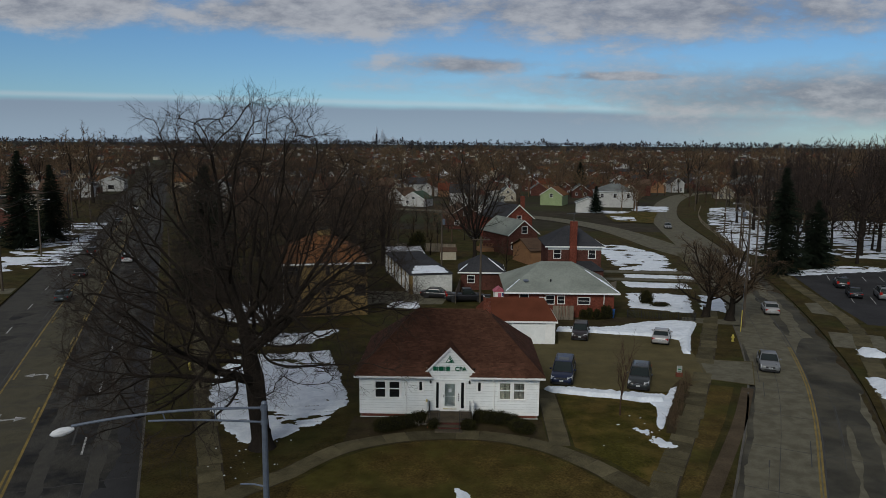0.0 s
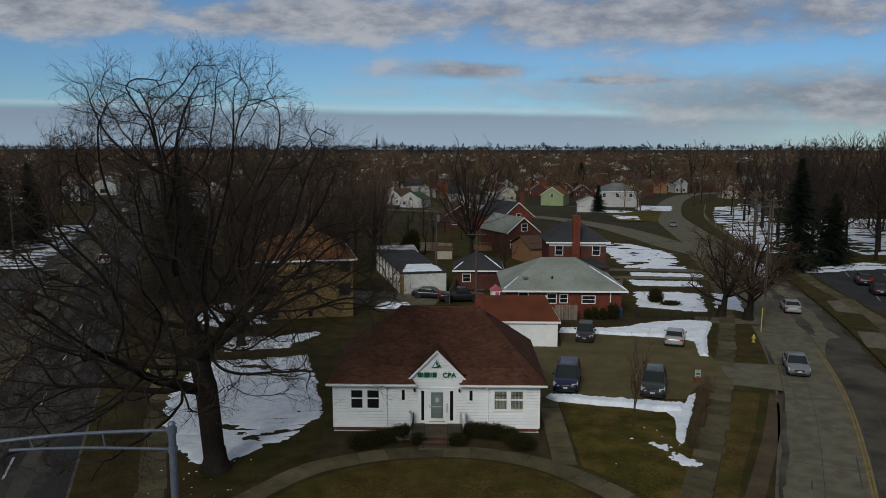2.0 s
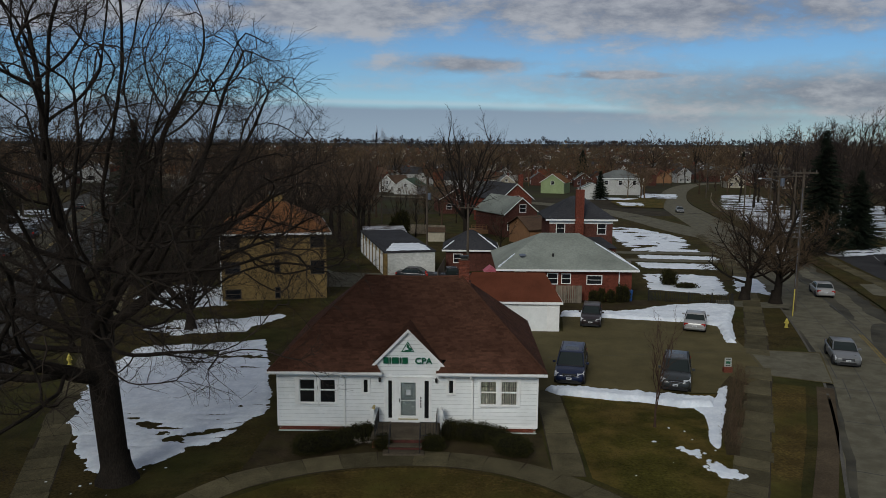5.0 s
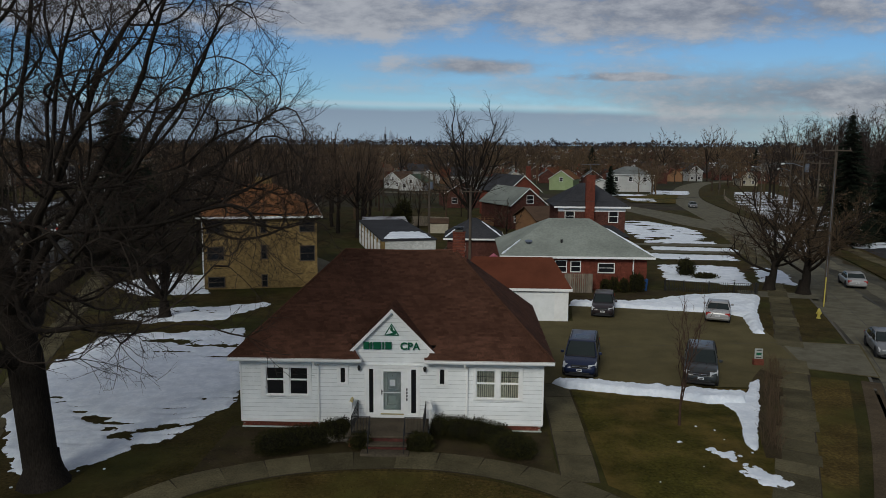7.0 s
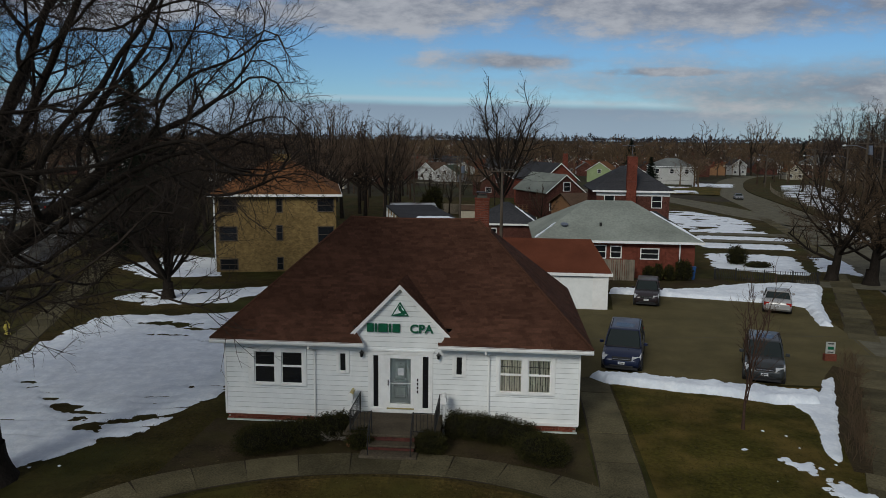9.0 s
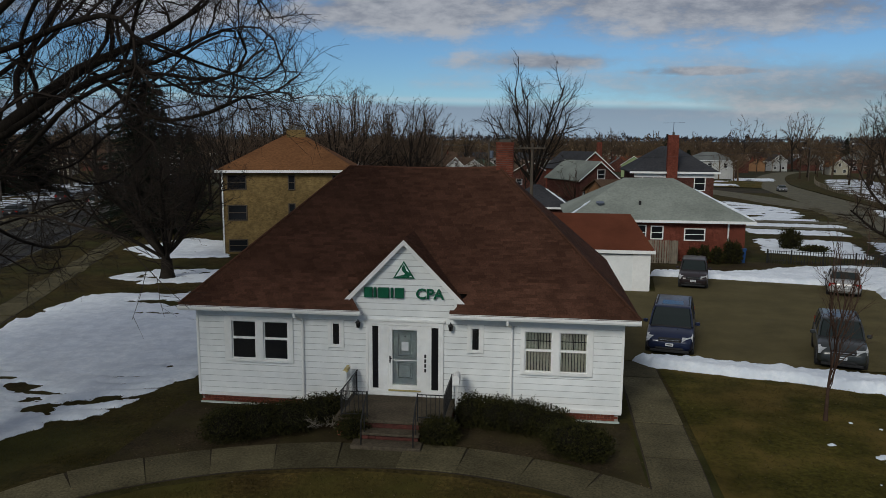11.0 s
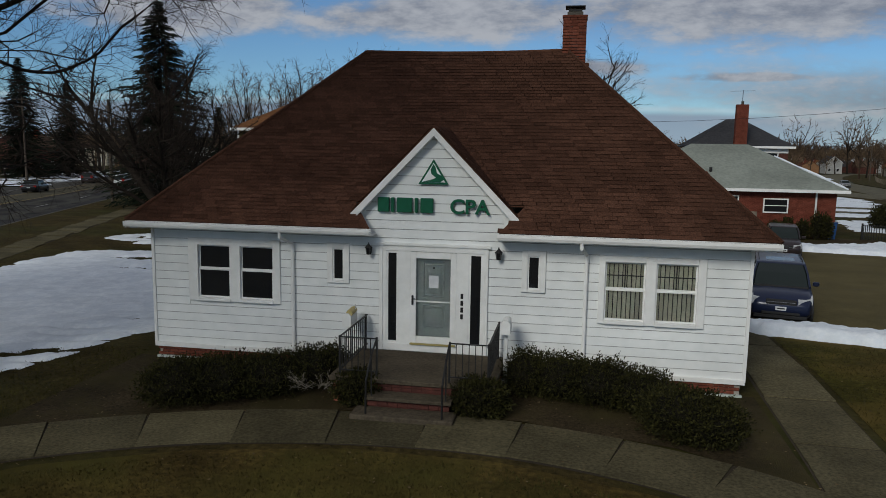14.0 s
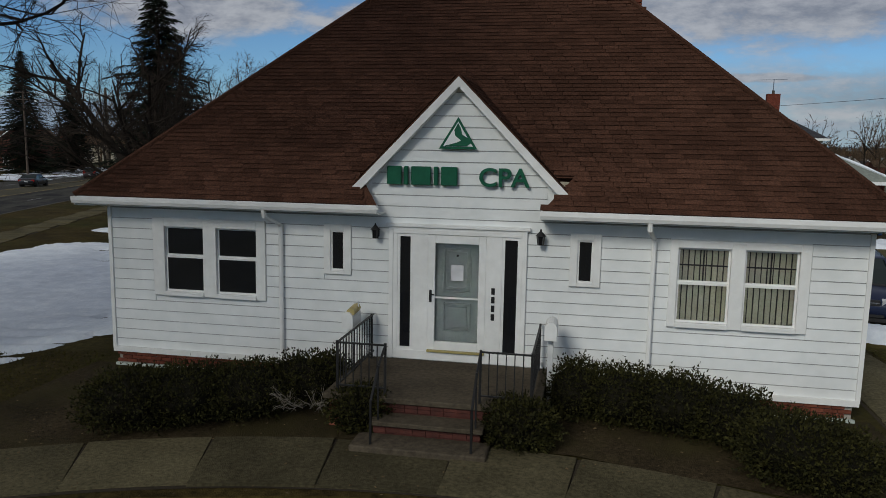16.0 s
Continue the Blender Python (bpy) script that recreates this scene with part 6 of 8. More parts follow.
# a trail of steps worn through the snow
FOOTPRINTS = tuple((-17.7 + 0.78 * k + 0.12 * (-1) ** k, 58.4 - 0.65 * k, 0.24, 0.16) for k in range(10))
snow_patch("snow_lawn", [(-12.6, 49.9), (-9.4, 53.4), (-8.3, 57.0), (-8.6, 60), (-10.2, 66), (-12.4, 73.5), (-16, 72), (-21.3, 70.6), (-21.2, 66), (-20.3, 60), (-18.6, 56.0), (-16.6, 52.4), (-14.2, 49.6)], "large sheet of old snow on the side lawn", 0.09, 0.5, 0.105, holes=0.98, seed=1, bare=FOOTPRINTS + ((-10.6, 54.4, 1.0, 0.20), (-10.2, 54.9, 0.8, 0.12), (-11.4, 54.1, 0.5, 0.10), (-13.0, 55.1, 0.7, 0.12), (-11.8, 53.5, 0.5, 0.14), (-10.1, 54.7, 0.9, 0.16), (-9.4, 53.6, 0.7, 0.07), (-11.2, 57.1, 0.5, 0.06), (-10.5, 56.3, 0.35, 0.05), (-9.6, 55.6, 0.5, 0.05), (-14.2, 55.5, 0.45, 0.28), (-12.2, 53.6, 0.5, 0.22), (-13.0, 54.2, 0.3, 0.16), (-15.8, 54.0, 0.5, 0.05), (-14.6, 52.6, 0.4, 0.05), (-9.0, 58.5, 0.4, 0.05), (-15.0, 67.0, 1.2, 0.25), (-12.0, 66.0, 1.0, 0.2), (-16.5, 69.5, 2.0, 0.45), (-13.0, 68.5, 1.6, 0.35)))
snow_patch("snow_lawn_back", [(-23.6, 76.0), (-20, 74.4), (-15, 75.8), (-12.4, 82.5), (-17.5, 80), (-22, 79.5)], "patch of old snow round a bare tree", 0.08, 0.6, 0.2, holes=0.5, seed=2)
snow_patch("snow_strip_left", [(-29.8, 89), (-24.5, 84.0), (-19.5, 86), (-22.5, 95), (-28, 97)], "patch of old snow beside the apartment house", 0.08, 0.5, 0.25, holes=0.6, seed=3)
snow_patch("snow_bank_lot", [(8.0, 62.2), (10.3, 62.4), (13.1, 61.7), (15.4, 61.2), (17.1, 60.9), (18.2, 60.8), (17.6, 59.2), (15.6, 59.0), (13.9, 59.8), (11.6, 60.3), (8.7, 61.2)], "shovelled snow bank along the parking lot", 0.32, 0.12, 0.09, seed=4, slope=1.1)
snow_patch("snow_verge_lot", [(17.0, 60.6), (18.2, 60.9), (19.1, 62.8), (20.0, 63.6), (16.1, 53.7), (15.7, 52.9), (15.6, 54.0), (16.3, 56.5), (16.6, 58.0), (16.3, 59.4)], "thin flat snow along the verge of the parking lot", 0.07, 0.10, 0.09, seed=14, slope=0.7)
snow_patch("snow_scrap", [(12.6, 53.7), (14.3, 53.1), (15.1, 51.6), (15.8, 50.0), (15.1, 49.3), (14.3, 50.9), (13.7, 52.3)], "small melting snow patch on the lawn", 0.05, 0.75, 0.09, seed=5)
snow_patch("snow_front", [(0.5, 43.3), (1.3, 43.0), (1.8, 41.6), (0.9, 41.0)], "small melting snow patch on the front lawn", 0.05, 0.25, 0.11, seed=6)
snow_patch("snow_bank_back", [(11.8, 82.6), (16.1, 82.0), (19.7, 81.2), (23.3, 80.6), (24.7, 79.3), (23.5, 74.0), (24.3, 73.8), (26.6, 81.3), (29.3, 87.6), (26.5, 88.4), (22.4, 87.4), (18.6, 84.5), (15.0, 84.1), (12.2, 84.5)], "snow bank along the back of the parking lot", 0.28, 0.11, 0.12, seed=7, slope=0.7)
snow_patch("snow_yard", [(23.4, 96.5), (30.7, 93.2), (33.6, 105.5), (30.2, 107.2), (25.2, 107)], "snow covered corner yard", 0.08, 0.5, 0.3, holes=0.75, seed=8)
snow_patch("snow_verge", [(32.5, 96.0), (35.2, 93.5), (37.8, 104), (35.6, 106)], "snow on the verge under the street trees", 0.08, 0.5, 0.25, holes=0.6, seed=9)
for k, poly in enumerate(([(26.4, 112), (36, 111), (36.5, 115.5), (26.6, 117)], [(28, 121), (39, 119.5), (39.5, 123), (28.5, 125)], [(29, 129), (39, 128), (42, 150), (38, 165), (31, 168)], [(23.5, 150), (28, 149), (27, 172), (20, 176)],
                          [(57, 124), (72, 130), (90, 131), (112, 128.5), (112, 132), (90, 136), (72, 137), (57, 129)], [(61, 150), (72, 146), (84, 178), (94, 215), (102, 252), (114, 298), (100, 294), (85, 252), (75.5, 222), (68, 190), (62, 162)], [(75, 150), (110, 140), (150, 160), (150, 230), (110, 240), (85, 190)],
                          [(-78, 118), (-66, 122), (-98, 205), (-112, 205)], [(-95, 112), (-84, 116), (-112, 185), (-135, 190)], [(41.4, 73.4), (43.8, 73.0), (44.8, 76.4), (42.4, 77.0)], [(36.4, 60.8), (37.9, 60.4), (39.8, 66.3), (38.0, 67.0)],
                          [(47.5, 118), (52, 128), (58, 152), (54, 150), (49, 132)], [(44, 262), (57, 258), (63, 267), (50, 272)], [(-9, 94.5), (-4.5, 93.8), (-4.5, 97), (-8, 97.5)], [(50, 232), (56, 230), (58, 243), (51, 246)], [(56, 318), (74, 312), (80, 330), (60, 336)], [(64, 272), (76, 268), (84, 296), (72, 300)])):
    big = max(p[1] for p in poly) - min(p[1] for p in poly)
    snow_patch("snow_far", poly, "melting snow on distant grass", 0.08 if k not in (9, 10, 13) else 0.35, 0.9 if big > 8 else 0.45, 0.3 if big < 30 else 0.7, holes=0.10 if k in (6, 7, 8) else 0.15 if k == 5 else 0.35 if big > 8 else 0.7, seed=20 + k, streak=1.9)


# ---- houses ----
ROOFS = {"grey": mat("grey shingle", (0.11, 0.118, 0.114), (0.17, 0.18, 0.174), 5, 0.93, 0.3, 20, 0.25, 0.25),
         "charcoal": mat("charcoal shingle", (0.030, 0.031, 0.034), (0.055, 0.055, 0.060), 5, 0.93, 0.3, 20, 0.25, 0.25),
         "brown": mat("faded brown shingle", (0.065, 0.042, 0.029), (0.115, 0.074, 0.05), 5, 0.93, 0.3, 20, 0.25, 0.25),
         "orange": mat("orange brown shingle", (0.115, 0.052, 0.022), (0.19, 0.088, 0.038), 5, 0.93, 0.3, 20, 0.25, 0.3),
         "rust": SHINGLERED,
         "snowy": mat("shingle under melting snow", (0.30, 0.31, 0.33), (0.62, 0.63, 0.66), 0.7, 0.8, 0.3, 10, 0.3, 0.2, c3=(0.10, 0.085, 0.075), s3=0.5),
         "green": mat("green shingle", (0.045, 0.07, 0.05), (0.075, 0.105, 0.075), 5, 0.93, 0.3, 20, 0.25, 0.25),
         "sage": mat("pale sage shingle", (0.185, 0.205, 0.18), (0.265, 0.285, 0.25), 5, 0.93, 0.3, 20, 0.25, 0.25)}


def brick_wall_mat(name, c1, c2, mortar):
    m = mat(name, c1, c2, 3, 0.92, 0.0, None, 0.25, 0.3)
    t = m.node_tree
    b = t.nodes["Principled BSDF"]
    old = b.inputs["Base Color"].links[0].from_socket
    geo = t.nodes.new("ShaderNodeNewGeometry")
    sp = t.nodes.new("ShaderNodeSeparateXYZ")
    t.links.new(geo.outputs["Position"], sp.inputs[0])
    add = t.nodes.new("ShaderNodeMath")
    t.links.new(sp.outputs[0], add.inputs[0])
    t.links.new(sp.outputs[1], add.inputs[1])
    cb = t.nodes.new("ShaderNodeCombineXYZ")
    t.links.new(add.outputs[0], cb.inputs[0])
    t.links.new(sp.outputs[2], cb.inputs[1])
    br = t.nodes.new("ShaderNodeTexBrick")
    t.links.new(cb.outputs[0], br.inputs["Vector"])
    br.inputs["Scale"].default_value, br.inputs["Brick Width"].default_value, br.inputs["Row Height"].default_value = 1.0, 0.22, 0.075
    br.inputs["Mortar Size"].default_value = 0.006
    br.inputs["Color1"].default_value, br.inputs["Color2"].default_value, br.inputs["Mortar"].default_value = (1, 1, 1, 1), (0.72, 0.72, 0.72, 1), (*mortar, 1)
    mx = t.nodes.new("ShaderNodeMix")
    mx.data_type, mx.blend_type = "RGBA", "MULTIPLY"
    mx.inputs[0].default_value = 1.0
    t.links.new(old, mx.inputs[6])
    t.links.new(br.outputs[0], mx.inputs[7])
    t.links.new(mx.outputs[2], b.inputs["Base Color"])
    bp = t.nodes.new("ShaderNodeBump")
    bp.inputs["Strength"].default_value, bp.inputs["Distance"].default_value, bp.invert = 0.5, 0.01, True
    t.links.new(br.outputs["Fac"], bp.inputs["Height"])
    t.links.new(bp.outputs[0], b.inputs["Normal"])
    return m


WALLS = {"red": brick_wall_mat("red brick wall", (0.115, 0.032, 0.021), (0.18, 0.052, 0.034), (1.6, 1.9, 2.0)),
         "dark": brick_wall_mat("dark red brick wall", (0.068, 0.028, 0.0215), (0.112, 0.045, 0.034), (1.6, 1.9, 2.0)),
         "tan": brick_wall_mat("yellow brick wall", (0.165, 0.112, 0.045), (0.30, 0.205, 0.088), (0.8, 0.85, 0.9)),
         "white": mat("painted siding", (0.36, 0.36, 0.345), (0.50, 0.50, 0.48), 4, 0.7, 0.1, 30, 0.12, 0.5, vary=0.1),
         "cream": mat("cream siding", (0.34, 0.31, 0.24), (0.44, 0.40, 0.31), 4, 0.7, 0.1, 30, 0.12, 0.5),
         "mint": mat("green siding", (0.20, 0.26, 0.12), (0.27, 0.33, 0.17), 4, 0.7, 0.1, 30, 0.12, 0.5),
         "wood": mat("stained wood siding", (0.17, 0.085, 0.04), (0.26, 0.14, 0.07), 4, 0.8, 0.1, 30, 0.2, 0.5, stretch=(1, 1, 6)),
         "whitebrick": brick_wall_mat("white painted brick", (0.52, 0.53, 0.51), (0.64, 0.65, 0.62), (0.75, 0.75, 0.75))}
FAR_PANE = clear_glass("far pane", (0.012, 0.013, 0.015), 0.1, 0.25)


def pane_window(parent, x, z, w, h, y, face=1, trim=None, deep=0.05):
    """A window in a wall that faces -y (face 1) or +x (face 2) of its house."""
    o = under("window", None, parent, pose(x, y, z) if face == 1 else pose(y, x, z, 0, 0, 90))
    k = 0.08
    f = Shape().box(-w / 2 - k, -w / 2, -deep, 0.03, -k, h + k).box(w / 2, w / 2 + k, -deep, 0.03, -k, h + k)
    f.box(-w / 2, w / 2, -deep + 0.004, 0.03, h, h + k).box(-w / 2 - 0.04 + 0.04, w / 2, -deep - 0.03, 0.03, -k, 0)
    f.box(-w / 2, w / 2, -deep * 0.6, 0.02, h * 0.5 - 0.025, h * 0.5 + 0.025)
    part("window_frame", f, trim or TRIM, o)
    part("pane", Shape().box(-w / 2, w / 2, -0.012, -0.004, 0, h), FAR_PANE, o)
    return o


def house(label, at, rz, w, d, h, rise, wall, roof, style="hip", trim=None, wins=(), sidewins=(), over=0.45, ridge=None, chimney=None, base=None, group="", name="house", zoff=0.0):
    """A house whose front faces -y; at is the middle of its front wall."""
    o = thing(name, label, "house", (at[0], at[1], (gz(*at) if base is None else base) + zoff), rz, group)
    s = Shape().box(-w / 2, w / 2, 0, d, -0.6, h)
    ax = "x" if style in ("gablex", "hip") else "y"
    if style == "gabley":
        s.slab([(-w / 2, h), (w / 2, h), (0, h + rise)], 0, 0.15)
        s.slab([(-w / 2, h), (w / 2, h), (0, h + rise)], d - 0.15, d)
    if style == "gablex":
        for x in (-w / 2, w / 2 - 0.15):
            s.loft([[(x + q, 0, h), (x + q, d, h), (x + q, d / 2, h + rise)] for q in (0, 0.15)])
    part("wall", s, WALLS[wall], o)
    r, t = Shape(), 0.12
    if style == "hip":
        e = [(-w / 2 - over, -over), (w / 2 + over, -over), (w / 2 + over, d + over), (-w / 2 - over, d + over)]
        rl = ridge if ridge is not None else max(0.2, w - d)
        top = [(-rl / 2, d / 2, h + rise), (rl / 2, d / 2, h + rise)]
        vs = [(x, y, h) for x, y in e] + top + [(x, y, h - t) for x, y in e]
        r.add(vs, [(0, 1, 5, 4), (1, 2, 5), (2, 3, 4, 5), (3, 0, 4), (9, 8, 7, 6), (0, 6, 7, 1), (1, 7, 8, 2), (2, 8, 9, 3), (3, 9, 6, 0)])
    elif style in ("gabley", "gablex"):
        W2, D0, D1 = w / 2 + over, -over, d + over
        k = rise / ((w if style == "gabley" else d) / 2)
        prof_n = (w / 2 + over) if style == "gabley" else (d / 2 + over)
        drop = over * k
        if style == "gabley":
            for sg in (-1, 1):
                q = [(0, D0, h + rise + 0.05), (sg * W2, D0, h - drop + 0.05), (sg * W2, D1, h - drop + 0.05), (0, D1, h + rise + 0.05)]
                r.add(q + [(x, y, z - t) for x, y, z in q], [(0, 1, 2, 3), (7, 6, 5, 4), (0, 4, 5, 1), (1, 5, 6, 2), (2, 6, 7, 3)])
        else:
            for sg in (-1, 1):
                yc = d / 2
                q = [(-W2, yc, h + rise + 0.05), (-W2, yc + sg * prof_n, h - drop + 0.05), (W2, yc + sg * prof_n, h - drop + 0.05), (W2, yc, h + rise + 0.05)]
                r.add(q + [(x, y, z - t) for x, y, z in q], [(0, 1, 2, 3), (7, 6, 5, 4), (0, 4, 5, 1), (1, 5, 6, 2), (2, 6, 7, 3)])
    else:
        r.box(-w / 2 - 0.1, w / 2 + 0.1, -0.1, d + 0.1, h, h + 0.18)
    part("roof", r, ROOFS[roof], o)
    if style == "hip":
        f = Shape()
        f.box(-w / 2 - over - 0.02, w / 2 + over + 0.02, -over - 0.03, -over - 0.002, h - t - 0.06, h + 0.02)
        f.box(w / 2 + over + 0.002, w / 2 + over + 0.03, -over, d + over, h - t - 0.06, h + 0.02)
        part("eave_board", f, TRIM, o)
    elif style == "gabley":
        for sg in (-1, 1):
            W2 = w / 2 + over
            zz = [(0, h + rise + 0.05), (sg * W2, h - over * rise / (w / 2) + 0.05), (sg * W2, h - over * rise / (w / 2) - 0.13), (0, h + rise - 0.13)]
            part("rake_board", Shape().slab(zz if sg < 0 else zz[::-1], -over - 0.03, -over - 0.002), TRIM, o)
    for x, z, ww, hh in wins:
        pane_window(o, x, z, ww, hh, 0, 1, trim)
    for y, z, ww, hh in sidewins:
        pane_window(o, y, z, ww, hh, w / 2, 2)
    if chimney:
        cx, cy, cw, z0, z1 = chimney
        c = part("chimney", Shape().box(cx - cw / 2, cx + cw / 2, cy - 0.32, cy + 0.32, z0, z1), WALLS["red"], o)
        part("chimney_pot", Shape().tube([(cx, cy, z1), (cx, cy, z1 + 0.3)], 0.12, 8), KERB, c)
    return o


# attached garage of the white house
gar = house("white garage with rust shingle roof and wide closed door", (6.9, 77.0), 0, 8.0, 6.0, 2.5, 1.9, "white", "rust", "hip", ridge=6.2, base=-0.06, name="garage", over=0.25)
part("garage_door", Shape().box(-0.6, 3.0, -0.03, 0.05, 0.0, 2.2), SIDING, gar, "wide flat white garage door")
part("garage_trim", Shape().box(3.0, 4.02, -0.08, -0.002, 0.0, 2.4), TRIM, gar)
# brick bungalow with the pale roof
bung = house("low red brick bungalow with pale grey-green hip roof", (13.35, 90.0), 0, 12.9, 11.5, 2.85, 2.9, "red", "sage", "hip", ridge=4.0, over=0.6,
             wins=((-1.4, 1.35, 0.95, 1.0), (1.85 - 1.9, 1.4, 0.8, 0.9), (2.75, 1.35, 1.4, 0.8), (-4.6, 1.3, 1.0, 1.2)), base=0.15)
part("downpipe", Shape().tube([(5.2, -0.08, 2.7), (5.2, -0.08, 0)], 0.06, 6), TRIM, bung)
part("roof_vent", Shape().tube([(-1.2, 1.6, 3.3), (-1.2, 1.6, 4.15)], 0.1, 6), IRON, bung)
part("door", Shape().box(-2.75, -1.95, -0.05, 0.02, 0.1, 2.2), TRIM, bung)
part("dish", Shape().tube([(-4.3, 1.5, 3.6), (-4.3, 1.4, 4.0)], [0.05, 0.35], 10), GALV, bung)
def hip_snow(o, w, d, h, rise, rl, over, spans):
    """Snow left along the hips of a roof: for each, which side, front (0) or back (1), from, to, and half width."""
    for sg, f, t in spans:
        p, q = Vector((sg * (w / 2 + over), -over, h + 0.03)), Vector((sg * rl / 2, d / 2, h + rise + 0.03))
        rnd = random.Random(int(w * 10) + sg)
        line = [p.lerp(q, f + (t - f) * k / 9) for k in range(10)]
        part("roof_snow", Shape().tube(line, [0.05] + [rnd.uniform(0.05, 0.13) for k in range(8)] + [0.04], 6), SNOW, o, "melting snow along the roof hip")


hip_snow(bung, 12.9, 11.5, 2.85, 2.9, 4.0, 0.6, ((1, 0.02, 0.72), (-1, 0.04, 0.40)))
tall = house("two-storey red brick house with charcoal hip roof", (18.1, 111.0), 0, 8.0, 9.0, 6.15, 2.6, "dark", "charcoal", "hip", ridge=1.5, over=0.5, zoff=0.0,
             wins=((-2.6, 4.3, 1.0, 1.35), (2.6, 4.3, 1.0, 1.35)), chimney=(-0.3, -0.3, 1.05, 0, 9.9), base=-0.3)
part("frieze", Shape().box(-4.02, 4.02, -0.06, -0.003, 5.55, 6.0), TRIM, tall)
part("lower_roof", Shape().add([(-1.8, -2.6, 2.8), (4.2, -2.6, 2.8), (4.2, 0, 2.8), (-1.8, 0, 2.8), (-0.2, 0, 3.9), (2.6, 0, 3.9)], [(0, 1, 5, 4), (1, 2, 5), (3, 0, 4), (2, 3, 4, 5)]), ROOFS["charcoal"], tall)
part("porch_wall", Shape().box(-1.6, 4.0, -2.3, -0.002, -0.5, 2.8), WALLS["dark"], tall)
part("antenna", Shape().tube([(-0.3, -0.2, 9.4), (-0.3, -0.2, 11.2)], 0.03, 5).tube([(-1.4, -0.2, 11.1), (0.8, -0.2, 11.15)], 0.02, 4), GALV, tall)
apt = house("yellow brick apartment block with orange hip roof", (-15.5, 88.8), 14, 10.1, 14.0, 6.65, 2.9, "tan", "orange", "hip", trim=POLEWOOD, ridge=1.2, over=0.5, base=-0.17,
            wins=((-4.0, 2.75, 1.35, 1.1), (-4.0, 0.25, 1.35, 0.85), (0.25, 5.15, 0.42, 1.05), (0.25, 2.75, 0.42, 1.2), (0.25, 0.2, 0.42, 1.0), (4.15, 5.2, 1.25, 1.0), (4.15, 2.5, 1.25, 1.3), (-4.0, 5.2, 1.35, 1.0)), chimney=None)
part("chimney_block", Shape().box(-0.6, 1.0, 6.2, 7.4, 8.6, 9.9), WALLS["tan"], apt)
for k in range(4):
    part("chimney_pot", Shape().tube([(-0.35 + 0.35 * k, 6.8, 9.9), (-0.35 + 0.35 * k, 6.8, 10.3)], 0.11, 8), KERB, apt)
part("downpipe", Shape().box(-5.16, -5.05, -0.1, 0.0, 0, 6.5), TRIM, apt)
blk = house("long white brick garage block with flat snowy roof", (-3.2, 104.6), 15, 6.1, 22.0, 2.75, 0.0, "whitebrick", "charcoal", "flat", base=-0.42, name="garage_block")
for k in range(7):
    part("garage_door", Shape().box(-3.12, -3.06, 1.2 + 3.0 * k, 3.6 + 3.0 * k, 0, 2.2), TRIM, blk)
    part("pier", Shape().box(-3.14, -3.051, 0.35 + 3.0 * k, 1.0 + 3.0 * k, 0, 2.7), WALLS["tan"], blk)
part("quoin", Shape().box(-3.16, -2.75, -0.06, 0.3, 0, 2.7), WALLS["tan"], blk)
snow_patch("snow_roof", [(-6.0, 104.1), (-0.6, 105.5), (-2.2, 111.6), (-6.1, 111.5)], "snow on the flat garage roof", 0.10, 0.3, 0.25, seed=60, at=2.96)
small = house("small brick garage with dark hip roof", (4.1, 108), 0, 6.2, 6.5, 2.7, 2.1, "dark", "charcoal", "hip", ridge=0.6, wins=((-1.6, 1.1, 1.0, 1.0),), base=-0.45)
hip_snow(small, 6.2, 6.5, 2.7, 2.1, 0.6, 0.45, ((1, 0.1, 0.8), (-1, 0.05, 0.45)))
house("red brick gabled house with sage roof", (13.6, 148), 26, 6.6, 11, 4.3, 2.6, "dark", "sage", "gabley", wins=((0.3, 4.3, 1.2, 1.3), (-2.2, 1.2, 1.0, 1.3)), over=0.4)
house("red brick gabled house with dark roof", (14.5, 172), 26, 7.5, 12, 5.4, 3.0, "red", "charcoal", "gabley", wins=((0.2, 4.6, 1.1, 1.2),), over=0.4, chimney=(2.8, 3.0, 0.8, 5, 10.2))
house("tan house with wooden porch and brown roof", (16.4, 134), 20, 5.6, 8, 2.9, 1.6, "wood", "brown", "gablex", wins=((1.0, 0.9, 1.0, 1.2),))
house("brown gabled house with a wide porch", (2.5, 200), 10, 9, 12, 3.6, 2.8, "dark", "brown", "gabley", wins=((0, 3.4, 1.2, 1.0), (-2.4, 1.0, 1.2, 1.2)))
house("white gabled garage behind a spruce", (46.5, 263), -8, 8.5, 8, 3.4, 1.8, "white", "grey", "gabley", wins=((1.5, 1.2, 0.8, 0.9),))
house("large white two-storey house with grey roof", (62, 292), -8, 16, 12, 6.0, 2.8, "white", "grey", "hip", wins=((-5, 3.6, 1.2, 1.5), (0, 3.6, 1.2, 1.5), (5, 3.6, 1.2, 1.5)))
house("green gabled house with orange brown roof", (38, 300), -20, 9, 11, 4.2, 3.0, "mint", "orange", "gabley", wins=((0, 3.2, 1.2, 1.3),))
house("white cottage with green gable roof", (-17, 285), -20, 9, 9, 3.0, 2.6, "white", "green", "gabley", wins=((0, 2.6, 1.2, 1.1), (-2.5, 0.9, 1.2, 1.2)))
